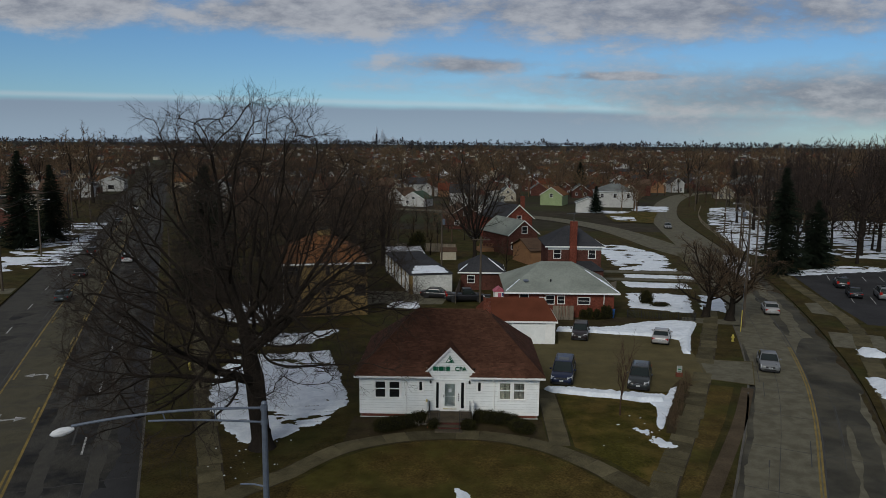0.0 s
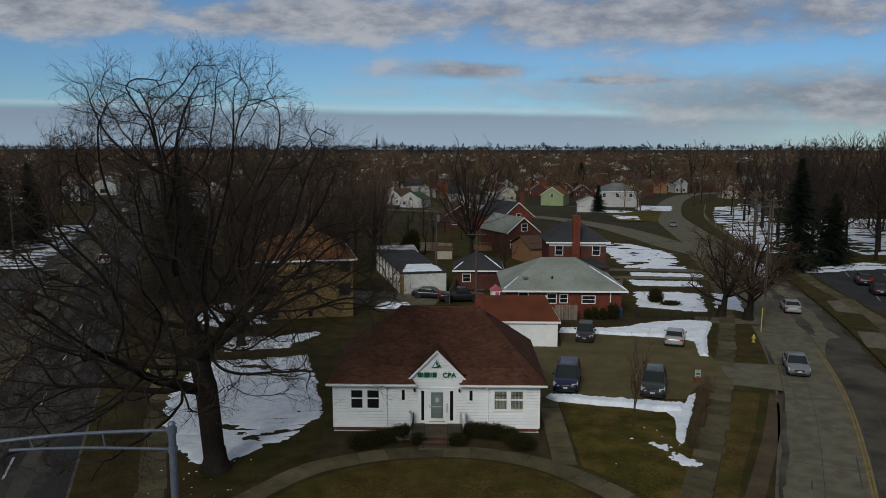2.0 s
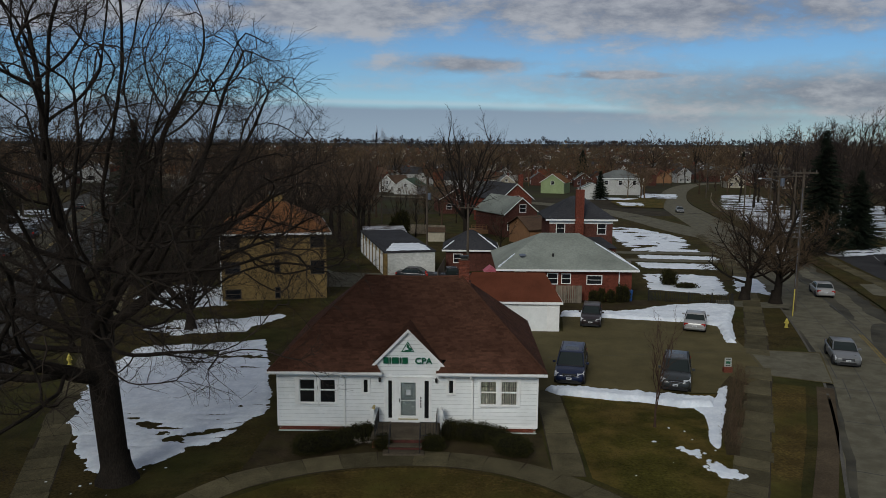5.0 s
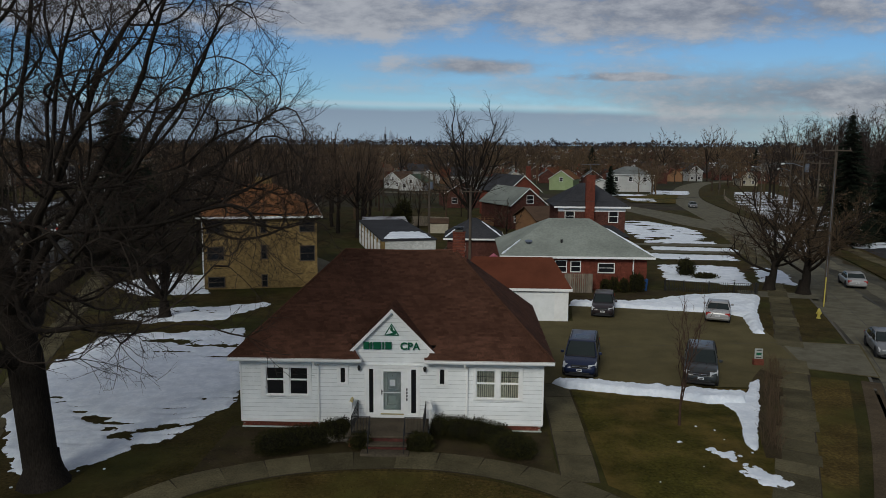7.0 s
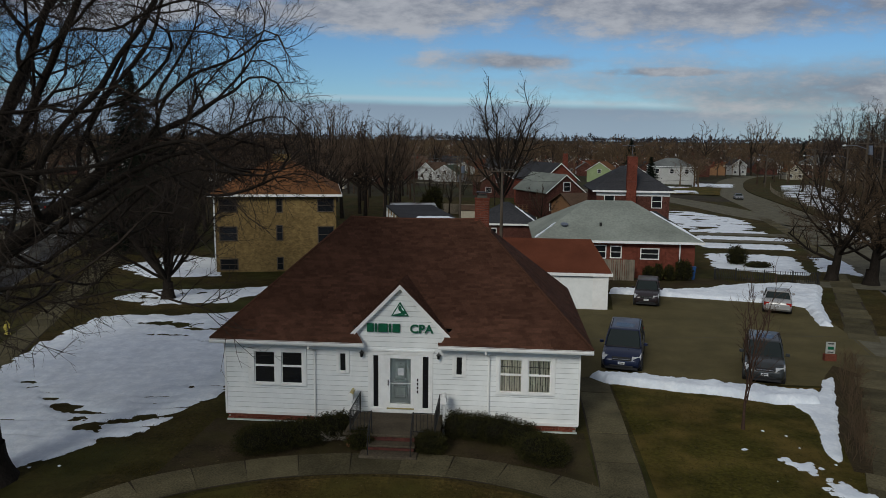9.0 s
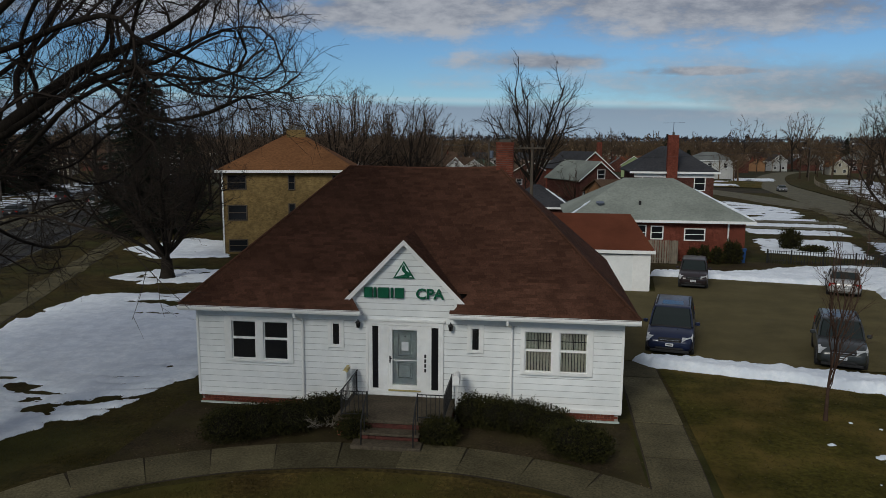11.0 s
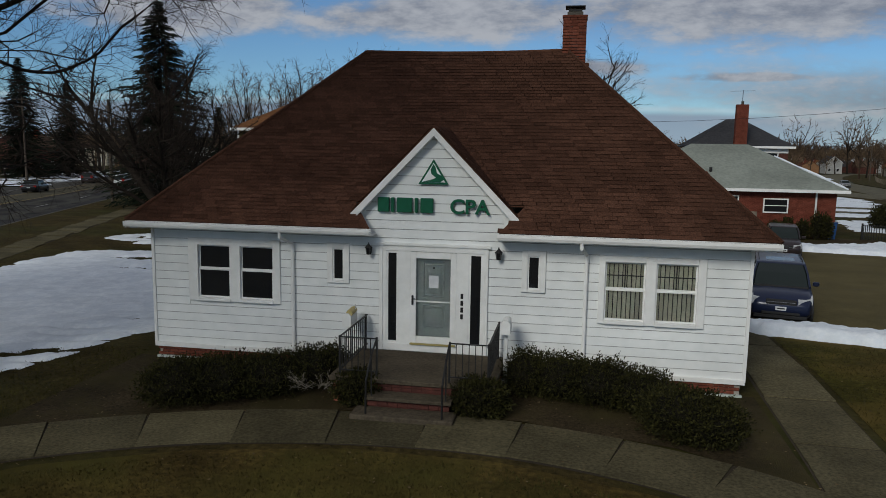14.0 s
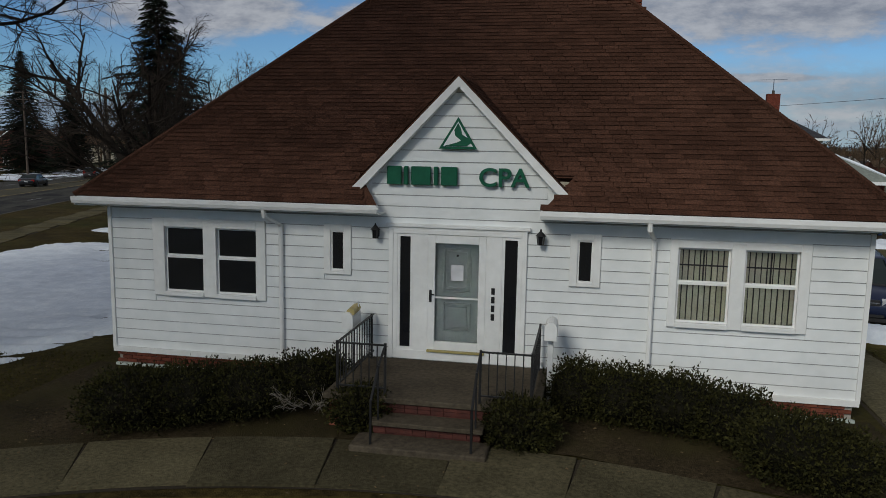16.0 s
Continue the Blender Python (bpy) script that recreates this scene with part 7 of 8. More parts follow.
manor = house("large brick house with broad grey roofs beyond the park", (155, 385), -12, 26, 15, 6.2, 4.2, "dark", "grey", "hip", wins=((-9, 1.4, 1.6, 1.7), (-4.5, 1.4, 1.6, 1.7), (4.5, 1.4, 1.6, 1.7), (9, 1.4, 1.6, 1.7), (-9, 4.2, 1.4, 1.3), (9, 4.2, 1.4, 1.3)), ridge=13)
part("front_gable", Shape().slab([(-4, 0), (4, 0), (4, 6.2), (0, 9.6), (-4, 6.2)], -2.5, -0.01), WALLS["dark"], manor)
for sg in (-1, 1):
    zz = [(0, 9.95), (sg * 4.7, 5.95), (sg * 4.7, 5.6), (0, 9.6)]
    part("gable_roof", Shape().slab(zz if sg < 0 else zz[::-1], -3.0, 5.0), ROOFS["grey"], manor)
house("brown-roofed gabled house with white rake boards", (-25, 300), -35, 8.5, 10, 3.2, 3.0, "white", "brown", "gabley", wins=((0, 3.0, 1.1, 1.1), (-2.2, 0.9, 1.1, 1.2), (2.2, 0.9, 1.1, 1.2)))
house("brown-roofed gabled house with white rake boards", (-36, 306), -35, 8.5, 10, 3.2, 3.2, "dark", "brown", "gabley", wins=((0, 3.0, 1.1, 1.1), (-2.2, 0.9, 1.1, 1.2)))
house("brick house with brown gable roof", (-47, 312), -30, 8.0, 10, 3.4, 3.2, "dark", "brown", "gabley", wins=((0, 3.0, 1.1, 1.1),))
house("cream garden shed with a low brown roof", (-1.3, 139), 0, 3.0, 2.6, 1.7, 0.5, "cream", "brown", "gablex", name="shed", over=0.15)
house("low garage with a snowy flat roof", (-8.6, 128.5), 8, 6.5, 9, 2.4, 0, "cream", "snowy", "flat", name="garage")
house("long pale flat-roofed shop building", (-118, 455), 14, 34, 22, 6.5, 0, "cream", "grey", "flat", wins=())
house("dull cream apartment house beyond the wide road", (-148, 245), 20, 15, 10, 5.2, 2.4, "cream", "brown", "hip", wins=((-5, 1.2, 1.5, 1.4), (0, 1.2, 1.5, 1.4), (5, 1.2, 1.5, 1.4), (-5, 3.8, 1.5, 1.4), (0, 3.8, 1.5, 1.4), (5, 3.8, 1.5, 1.4)))
house("long low grey flat-roofed building", (-226, 430), 18, 52, 22, 6.2, 0, "cream", "grey", "flat", wins=((-15, 1.2, 4, 2), (0, 1.2, 4, 2), (15, 1.2, 4, 2)))
house("white gabled shop beside the wide road", (-176, 372), 18, 12, 16, 5.0, 2.6, "white", "grey", "gabley", wins=((0, 1.0, 3, 2),))


# ---- cars ----
PAINTS = {n: mat(n + " car paint", tuple(c * 0.9 for c in col), col, 4, 0.3, big=0.06, metal=0.12, coat=0.3, spec=0.35) for n, col in
          {"navy": (0.009, 0.015, 0.044), "grey": (0.034, 0.038, 0.038), "plum": (0.030, 0.022, 0.024), "silver": (0.34, 0.335, 0.33), "black": (0.014, 0.014, 0.016), "teal": (0.035, 0.055, 0.062), "white": (0.6, 0.6, 0.6), "pewter": (0.17, 0.175, 0.18)}.items()}
CARGLASS = clear_glass("car glass", (0.016, 0.022, 0.021), 0.05, 0.3)
KINDS = {
    # length, width, height, belt height, bonnet height; hood end, roof start, roof end, deck end (share of the length), deck height
    "van": (5.05, 1.96, 1.72, 1.06, 1.02, 0.20, 0.40, 0.93, 0.99, 1.06),
    "suv": (4.52, 1.86, 1.66, 1.05, 1.04, 0.25, 0.43, 0.90, 0.985, 1.06),
    "hatch": (4.20, 1.74, 1.58, 1.0, 1.0, 0.26, 0.42, 0.88, 0.98, 1.02),
    "sedan": (4.60, 1.80, 1.42, 0.92, 0.90, 0.27, 0.44, 0.73, 0.86, 0.98),
    "pickup": (5.50, 1.95, 1.80, 1.10, 1.08, 0.25, 0.37, 0.56, 0.60, 1.06)}


def car(kind, paint, at, rz, label, group=""):
    L, Wd, H, belt, hood, f1, f2, f3, f4, deck = KINDS[kind]
    o = thing("car", label, "car", (at[0], at[1], gz(at[0], at[1]) + (at[2] if len(at) > 2 else 0.022)), rz, group)
    hw, m = Wd / 2, PAINTS[paint]
    Y = lambda f: -L / 2 + f * L
    st = [(0.0, 0.74, 0.42, 0.62), (0.012, 0.84, 0.30, 0.70), (0.05, 0.93, 0.22, hood - 0.14), (0.12, 0.985, 0.20, hood - 0.06), (f1, 1.0, 0.2, hood), (f1 + 0.05, 1.0, 0.2, belt - 0.01), (0.5, 1.0, 0.2, belt), (0.75, 1.0, 0.2, belt + 0.01), (f4 - 0.02, 0.99, 0.22, deck), (0.955, 0.955, 0.24, deck - 0.03), (0.985, 0.90, 0.30, deck - 0.10), (1.0, 0.82, 0.40, deck - 0.28)]
    rings = []
    for f, k, z0, z1 in sorted(st):
        w, y, h = hw * k, Y(f), z1 - z0
        rings.append([(-w * 0.90, y, z0), (-w * 0.985, y, z0 + h * 0.15), (-w, y, z0 + h * 0.45), (-w * 0.985, y, z0 + h * 0.78), (-w * 0.93, y, z0 + h * 0.94), (-w * 0.80, y, z1), (-w * 0.4, y, z1 + 0.015), (w * 0.4, y, z1 + 0.015), (w * 0.80, y, z1), (w * 0.93, y, z0 + h * 0.94), (w * 0.985, y, z0 + h * 0.78), (w, y, z0 + h * 0.45), (w * 0.985, y, z0 + h * 0.15), (w * 0.90, y, z0)])
    part("body", Shape().loft(rings), m, o, smooth=True)

    def ring(fa, fb, k, z, sh=0.0):
        w, a, b = hw * k, Y(fa), Y(fb)
        c = 0.10
        return [(-w + c, a, z - sh), (w - c, a, z - sh), (w, a + c * 1.4, z), (w, b - c, z), (w - c, b, z - sh), (-w + c, b, z - sh), (-w, b - c, z), (-w, a + c * 1.4, z)]

    part("glasshouse", Shape().loft([ring(f1 + 0.01, f4, 0.93, belt - 0.03), ring(f1 + (f2 - f1) * 0.55, f3 + (f4 - f3) * 0.45, 0.86, belt + (H - belt) * 0.55), ring(f2 - 0.005, f3, 0.765, H - 0.05)]), CARGLASS, o)
    part("roof_panel", Shape().loft([ring(f2 - 0.01, f3 + 0.012, 0.785, H - 0.075), ring(f2, f3 + 0.002, 0.775, H - 0.03), ring(f2 + 0.03, f3 - 0.03, 0.68, H)]), m, o, smooth=True)
    for s in (-1, 1):
        lines = [[(s * hw * 0.89, Y(f1 + 0.015), belt), (s * hw * 0.83, Y(f1 + (f2 - f1) * 0.58), belt + (H - belt) * 0.57), (s * hw * 0.755, Y(f2), H - 0.055)],
                 [(s * hw * 0.90, Y(f4 - 0.012), belt), (s * hw * 0.83, Y(f3 + (f4 - f3) * 0.42), belt + (H - belt) * 0.55), (s * hw * 0.755, Y(f3), H - 0.055)]]
        for f in ((0.55, 0.76) if kind in ("van", "suv") else (0.57,) if kind != "pickup" else ()):
            lines.append([(s * hw * 0.935, Y(f), belt - 0.02), (s * hw * 0.87, Y(f), belt + (H - belt) * 0.55), (s * hw * 0.775, Y(f), H - 0.05)])
        for k, ln in enumerate(lines):
            part("pillar", Shape().tube(ln, 0.035 if k < 2 else 0.025, 6), m if k < 2 else BLACKPLASTIC, o)
        part("mirror", Shape().box(s * (hw + 0.10) - 0.10, s * (hw + 0.10) + 0.10, Y(f1 + 0.10), Y(f1 + 0.10) + 0.12, belt - 0.02, belt + 0.13, 0.03), m, o)
        lamp = Shape()
        x0, x1 = sorted((s * hw * 0.50, s * hw * 0.93))
        lamp.loft([[(x0, Y(0.006) + 0.03, hood - 0.42), (x1, Y(0.06), hood - 0.37), (x1, Y(0.06), hood - 0.18), (x0, Y(0.006) + 0.03, hood - 0.26)], [(x0, Y(0.08), hood - 0.34), (x1, Y(0.13), hood - 0.31), (x1, Y(0.13), hood - 0.11), (x0, Y(0.08), hood - 0.14)]])
        lamp.v = [(x * (1.012 if abs(x) > hw * 0.7 else 1), y - 0.045, z) for x, y, z in lamp.v]
        part("headlight", lamp, CLEARLENS, o)
        x0, x1 = sorted((s * hw * 0.56, s * hw * 0.93))
        tz0, tz1 = (deck - 0.36, deck - 0.14) if kind == "sedan" else (deck - 0.26, deck + 0.14)
        part("tail_light", Shape().box(x0, x1, Y(0.955), Y(0.996), tz0, tz1, 0.02), REDLENS, o)
        for fy in (0.165, 0.80):
            w = under("wheel", None, o, pose(s * (hw - 0.10), Y(fy), 0.33, 0, 90, 0))
            R = 0.33 if kind == "sedan" else 0.35
            tyre = Shape()
            prof = [(R * 0.62, -0.10), (R * 0.95, -0.11), (R, -0.08), (R, 0.08), (R * 0.95, 0.11), (R * 0.62, 0.10)]
            tyre.loft([[(r * math.cos(a), r * math.sin(a), z) for a in np.linspace(0, math.tau, 19)[:18]] for r, z in prof], caps=False)
            part("tyre", tyre, RUBBER, w)
            part("rim", Shape().loft([[(R * 0.63 * math.cos(a), R * 0.63 * math.sin(a), z) for a in np.linspace(0, math.tau, 15)[:14]] for z in (-0.07, 0.07)]), CHROME, w)
            part("wheel_arch", Shape().loft([[(0.0 + (hw - 0.33 if x else hw - 0.004) * s, Y(fy) + (R + 0.055) * math.cos(a), 0.33 + (R + 0.055) * math.sin(a)) for a in np.linspace(0, math.tau, 17)[:16]] for x in (0, 1)]), BLACKPLASTIC, o)
    part("grille", Shape().box(-hw * 0.46, hw * 0.46, Y(0) - 0.012, Y(0.03), hood - 0.40, hood - 0.24, 0.02), BLACKPLASTIC, o)
    part("grille_bar", Shape().box(-hw * 0.44, hw * 0.44, Y(0) - 0.022, Y(0.0), hood - 0.33, hood - 0.30, 0.008), CHROME, o)
    part("cowl", Shape().box(-hw * 0.84, hw * 0.84, Y(f1) - 0.02, Y(f1 + 0.03), belt - 0.05, belt + 0.012, 0.008), BLACKPLASTIC, o)
    part("bumper_lip", Shape().box(-hw * 0.80, hw * 0.80, Y(0.004), Y(0.05), 0.17, 0.29, 0.02), BLACKPLASTIC, o)
    part("air_intake", Shape().box(-hw * 0.58, hw * 0.58, Y(0) + 0.0, Y(0.04), 0.30, 0.40, 0.02), BLACKPLASTIC, o)
    for y, z in ((Y(0) - 0.03, 0.45), (Y(1) + 0.004, deck - 0.42 if kind == "sedan" else 0.55)):
        p = part("plate", Shape().box(-0.16, 0.16, y, y + 0.025, z, z + 0.12), PLATE, o, "pale number plate")
        part("plate_bar", Shape().box(-0.11, 0.11, y - 0.004 if y < 0 else y + 0.026, y - 0.001 if y < 0 else y + 0.029, z + 0.04, z + 0.08), BLACKPLASTIC, p)
    part("bumper_rear", Shape().box(-hw * 0.84, hw * 0.84, Y(0.975), Y(1.0) + 0.02, 0.36, 0.50, 0.04), m, o)
    part("wiper", Shape().tube([(-0.5, Y(f1 + 0.02), belt + 0.01), (0.1, Y(f1 + 0.035), belt + 0.04)], 0.012, 4), BLACKPLASTIC, o)
    if kind in ("van", "suv"):
        for s in (-1, 1):
            part("roof_rail", Shape().tube([(s * hw * 0.70, Y(f2 + 0.06), H - 0.01), (s * hw * 0.70, Y(f2 + 0.08), H + 0.03), (s * hw * 0.70, Y(f3 - 0.08), H + 0.03), (s * hw * 0.70, Y(f3 - 0.06), H - 0.01)], 0.018, 5), BLACKPLASTIC, o)
        part("sunroof", Shape().box(-hw * 0.46, hw * 0.46, Y(f2 + 0.08), Y(f2 + 0.25), H - 0.004, H + 0.004), CARGLASS, o)
    if kind == "pickup":
        part("bed", Shape().box(-hw * 0.86, hw * 0.86, Y(f4 + 0.02), Y(0.97), deck - 0.02, deck + 0.03, 0.01), BLACKPLASTIC, o)
    return o


car("van", "navy", (10.2, 65.35), -12, "dark blue minivan parked nose to the snow bank")
car("suv", "grey", (16.75, 64.0), -17, "dark grey compact SUV parked beside the van")
car("hatch", "plum", (14.15, 80.3), -12, "dark plum hatchback parked before the brick bungalow")
car("sedan", "silver", (22.7, 79.0), 161, "silver sedan parked facing the snow bank")
car("sedan", "black", (-2.3, 101.6), 80, "black sedan parked by the garage block")
car("pickup", "black", (1.6, 99.5), 96, "black pickup parked in the back yard")
car("suv", "black", (60.0, 114.5), 160, "black SUV in the far parking lot", "far lot cars")
car("sedan", "black", (57.8, 106.5), 160, "black sedan in the far parking lot", "far lot cars")
car("van", "pewter", (61.5, 105.6), 160, "pale grey van in the far parking lot", "far lot cars")
car("sedan", "pewter", (30.6, 70.3, -0.14), -17, "grey sedan driving on the curving road", "road cars")
car("sedan", "silver", (41.2, 95.4, -0.14), 165, "silver sedan driving away on the curving road", "road cars")
car("sedan", "pewter", (59.6, 209, -0.14), -10, "grey sedan far along the curving road", "road cars")
for x, y, p, k in ((-52.8, 97.5, "teal", "sedan"), (-60, 116, "black", "sedan"), (-70.5, 141, "plum", "suv"), (-60, 133, "white", "suv"), (-95, 205, "black", "sedan"), (-112, 255, "white", "sedan")):
    car(k, p, (x, y, -0.145), 201, "%s car on the wide road" % {"teal": "dark teal", "plum": "dark plum"}.get(p, p), "wide road cars")


# ---- poles, lamps, fences ----
def street_lamp_near():
    o = thing("street_lamp", "tall galvanised street lamp with a long double arm", "street lamp", (-7.15, 28.9, gz(-7.15, 28.9)))
    part("pole", Shape().tube([(0, 0, -0.1), (0, 0, 5), (0, 0, 10.55)], [0.16, 0.13, 0.11], 12), GALV, o)
    part("pole_cap", Shape().tube([(0, 0, 10.55), (0, 0, 10.62)], [0.125, 0.08], 12), GALV, o)
    tip = Vector((-6.6, -2.3, 10.25))
    up = Vector((0, 0, 1))
    top = [Vector((0, 0, 10.35)).lerp(tip, f) + up * 0.28 * math.sin(math.pi * f * 0.85) for f in np.linspace(0, 1, 12)]
    low = [Vector((0, 0, 9.75)).lerp(tip, f) + up * 0.22 * math.sin(math.pi * f * 0.9) for f in np.linspace(0, 0.62, 8)]
    part("upper_arm", Shape().tube(top, 0.055, 8), GALV, o)
    part("lower_arm", Shape().tube(low, 0.045, 8), GALV, o)
    for f in (0.3, 0.58):
        a, b = top[int(f * 11)], low[min(7, int(f / 0.62 * 7))]
        part("strut", Shape().tube([a, b], 0.025, 6), GALV, o)
    for z in (9.75, 10.35):
        part("collar", Shape().tube([(0, 0, z - 0.09), (0, 0, z + 0.09)], 0.15, 12), GALV, o)
    d = (tip - top[-3]).normalized()
    head = [tip - d * 0.1, tip + d * 0.08, tip + d * 0.35, tip + d * 0.62, tip + d * 0.74]
    part("lamp_head", Shape().tube(head, [0.06, 0.13, 0.17, 0.12, 0.03], 10), PLATE, o, "pale drop-shaped lamp head")
    part("bracket", Shape().tube([(0, 0, 7.0), (-0.5, 0.1, 7.05), (-1.1, 0.2, 7.0)], 0.04, 6), GALV, o)


street_lamp_near()


def pole(at, h, arms=1, lamp=None, transformer=False, label="weathered wooden utility pole with crossarm", lean=0.0):
    o = thing("utility_pole", label, "utility pole", (at[0], at[1], gz(*at)), group="utility poles")
    part("shaft", Shape().tube([(0, 0, -0.3), (lean * 0.5, 0, h * 0.5), (lean, 0, h)], [0.17, 0.145, 0.11], 8), POLEWOOD, o)
    for k in range(arms):
        z = h - 0.4 - 1.0 * k
        part("crossarm", Shape().box(lean - 1.2, lean + 1.2, -0.2, -0.1, z - 0.06, z + 0.06), POLEWOOD, o)
        for x in (-1.05, -0.45, 0.45, 1.05):
            part("insulator", Shape().tube([(lean + x, -0.15, z + 0.06), (lean + x, -0.15, z + 0.24)], [0.04, 0.055], 6), KERB, o)
    if transformer:
        part("transformer", Shape().tube([(0.35, -0.1, h - 2.6), (0.35, -0.1, h - 1.6)], 0.25, 10), GALV, o)
    if lamp:
        a = [Vector((0, 0, h - 2.0)), Vector((lamp * 0.5, -0.2, h - 1.6)), Vector((lamp, -0.4, h - 1.6))]
        part("lamp_arm", Shape().tube(a, 0.035, 6), GALV, o)
        part("lamp_head", Shape().tube([a[-1], a[-1] + Vector((0.35 * (1 if lamp > 0 else -1), -0.1, -0.04))], [0.10, 0.07], 8), PLATE, o)
    return o


POLES_C = [((3.6, 98.5), 9.0, 1, None, False), ((-2.4, 132), 10.0, 1, None, True), ((-13.0, 165), 10.0, 1, None, False), ((-22, 205), 10, 1, None, False)]
POLES_W = [((-39.2, 100.3), 9.5, 0, None, False), ((-64.3, 102.5), 12.5, 1, None, False), ((-78.0, 136.5), 12.5, 2, 2.2, False), ((-93.4, 177.4), 12.5, 2, 2.2, False), ((-108, 215), 12.5, 2, 2.2, False), ((-124, 255), 12.5, 2, None, False)]
POLES_E = [((34.4, 86.6), 13.3, 1, None, False), ((43.5, 113), 13.2, 2, -2.5, True), ((50.5, 124), 12.0, 1, None, False), ((60.0, 155), 12, 1, -2.2, False), ((68, 188), 12, 1, -2.2, False), ((88, 275), 12, 1, -2.4, False), ((107, 330), 12, 1, -2.6, False)]
for spec in POLES_C + POLES_W + POLES_E:
    pole(*spec)


def wires(name, spots, offs, sag, label):
    o = thing(name, label, "cable")
    for a, b in zip(spots[:-1], spots[1:]):
        for off, dz in offs:
            p = Vector((a[0][0] + off, a[0][1] - 0.15, gz(*a[0]) + a[1] - dz))
            q = Vector((b[0][0] + off, b[0][1] - 0.15, gz(*b[0]) + b[1] - dz))
            part("wire", Shape().tube([p.lerp(q, f) - Vector((0, 0, sag * 4 * f * (1 - f))) for f in np.linspace(0, 1, 9)], 0.014, 3), BLACKPLASTIC, o)


wires("overhead_wires", POLES_W[1:], ((-1.0, 0.2), (-0.45, 0.2), (1.0, 0.2), (0.1, 2.2)), 0.9, "black overhead wires along the wide road")
wires("overhead_wires", POLES_E[:2] + POLES_E[3:], ((-1.0, 0.2), (0.9, 0.2), (0.1, 2.4)), 0.8, "black overhead wires along the curving road")
wires("overhead_wires", POLES_C, ((-0.9, 0.2), (0.9, 0.2)), 0.6, "black overhead wires above the back yards")
wires("service_wire", [((3.6, 98.5), 8.0), ((34.4, 86.6), 10.2)], ((0.0, 0.2),), 0.7, "black service wire across the yards")


def fence_line(name, pts, h, gap, post_every, material, label, rail=True, width=0.018):
    o = thing(name, label, "fence")
    line = sampled(pts, gap)
    one = Shape().box(-width, width, -width, width, 0, h).mesh("bar", material)
    post = Shape().box(-0.045, 0.045, -0.045, 0.045, -0.1, h + 0.08).mesh("post", material)
    for i, p in enumerate(line[:260]):
        under("post" if i % post_every == 0 else "bar", post if i % post_every == 0 else one, o, pose(p.x, p.y, gz(p.x, p.y)))
    if rail:
        for z in (h * 0.95, h * 0.25):
            part("rail", Shape().tube([(p.x, p.y, gz(p.x, p.y) + z) for p in line], 0.02, 4), material, o)


FENCEWOOD = mat("grey fence wood", (0.15, 0.125, 0.095), (0.24, 0.205, 0.16), 6, 0.9, 0.3, 30, 0.25, 1, vary=0.2, stretch=(3, 3, 0.4))
fence_line("wire_fence", [(21.6, 90.3), (25.5, 89.4), (29.6, 89.0)], 1.0, 0.16, 12, IRON, "low dark metal yard fence behind the snow")
fence_line("park_fence", [(50.5, 121), (55, 138), (60.0, 160), (66.5, 190), (73.5, 222), (82, 252), (95, 290)], 1.1, 2.4, 1, FENCEWOOD, "low wooden park fence beside the road")


def board_fence(pts, h, label):
    o = thing("board_fence", label, "fence")
    line = sampled(pts, 0.15)
    one = Shape().box(-0.068, 0.068, -0.012, 0.012, 0, h, 0.004).mesh("board", FENCEWOOD)
    for i, (p, s) in enumerate(zip(line, sideways(line))):
        under("board", one, o, pose(p.x, p.y, gz(p.x, p.y) + 0.03 * ((i * 7) % 3) / 3, 0, 0, math.degrees(math.atan2(s.x, -s.y))))
    for z in (0.35, h - 0.35):
        part("rail", Shape().tube([(p.x, p.y + 0.05, gz(p.x, p.y) + z) for p in line], 0.035, 4), FENCEWOOD, o)


board_fence([(12.2, 88.6), (14.6, 88.6)], 1.75, "weathered grey board fence beside the brick bungalow")
board_fence([(0.3, 97.5), (0.9, 107.5)], 1.8, "weathered board fence in the back yard")


def hydrant(at):
    o = thing("fire_hydrant", "yellow fire hydrant on the verge", "hydrant", (at[0], at[1], gz(*at)))
    part("barrel", Shape().tube([(0, 0, 0), (0, 0, 0.06), (0, 0, 0.08), (0, 0, 0.5), (0, 0, 0.52), (0, 0, 0.58)], [0.17, 0.17, 0.11, 0.11, 0.15, 0.15], 12), YELLOWIRON, o)
    part("bonnet", Shape().tube([(0, 0, 0.58), (0, 0, 0.66), (0, 0, 0.74), (0, 0, 0.80)], [0.13, 0.11, 0.06, 0.03], 12), YELLOWIRON, o)
    part("nozzle", Shape().tube([(-0.2, 0, 0.42), (0.2, 0, 0.42)], 0.06, 8), YELLOWIRON, o)
    part("nozzle", Shape().tube([(0, 0, 0.38), (0, -0.2, 0.38)], 0.075, 8), YELLOWIRON, o)


YELLOWIRON = mat("yellow iron paint", (0.42, 0.34, 0.06), (0.52, 0.43, 0.09), 8, 0.55, big=0.2)
hydrant((30.5, 79.3))
hydrant((-24.1, 66.1))
guard = thing("pole_guard", "yellow plastic guard on a guy wire", "guy guard", (33.2, 84.2, gz(33.2, 84.2)))
part("guard", Shape().tube([(0, 0, -0.1), (0.12, 0.2, 2.4)], 0.05, 6), YELLOWIRON, guard)
part("guy_wire", Shape().tube([(0.12, 0.2, 2.4), (1.1, 2.2, 11.5)], 0.015, 4), GALV, guard)
bin_ = thing("wheelie_bin", "blue wheeled rubbish bin beside the bungalow", "bin", (19.6, 90.1, gz(19.6, 90.1) + 0.1))
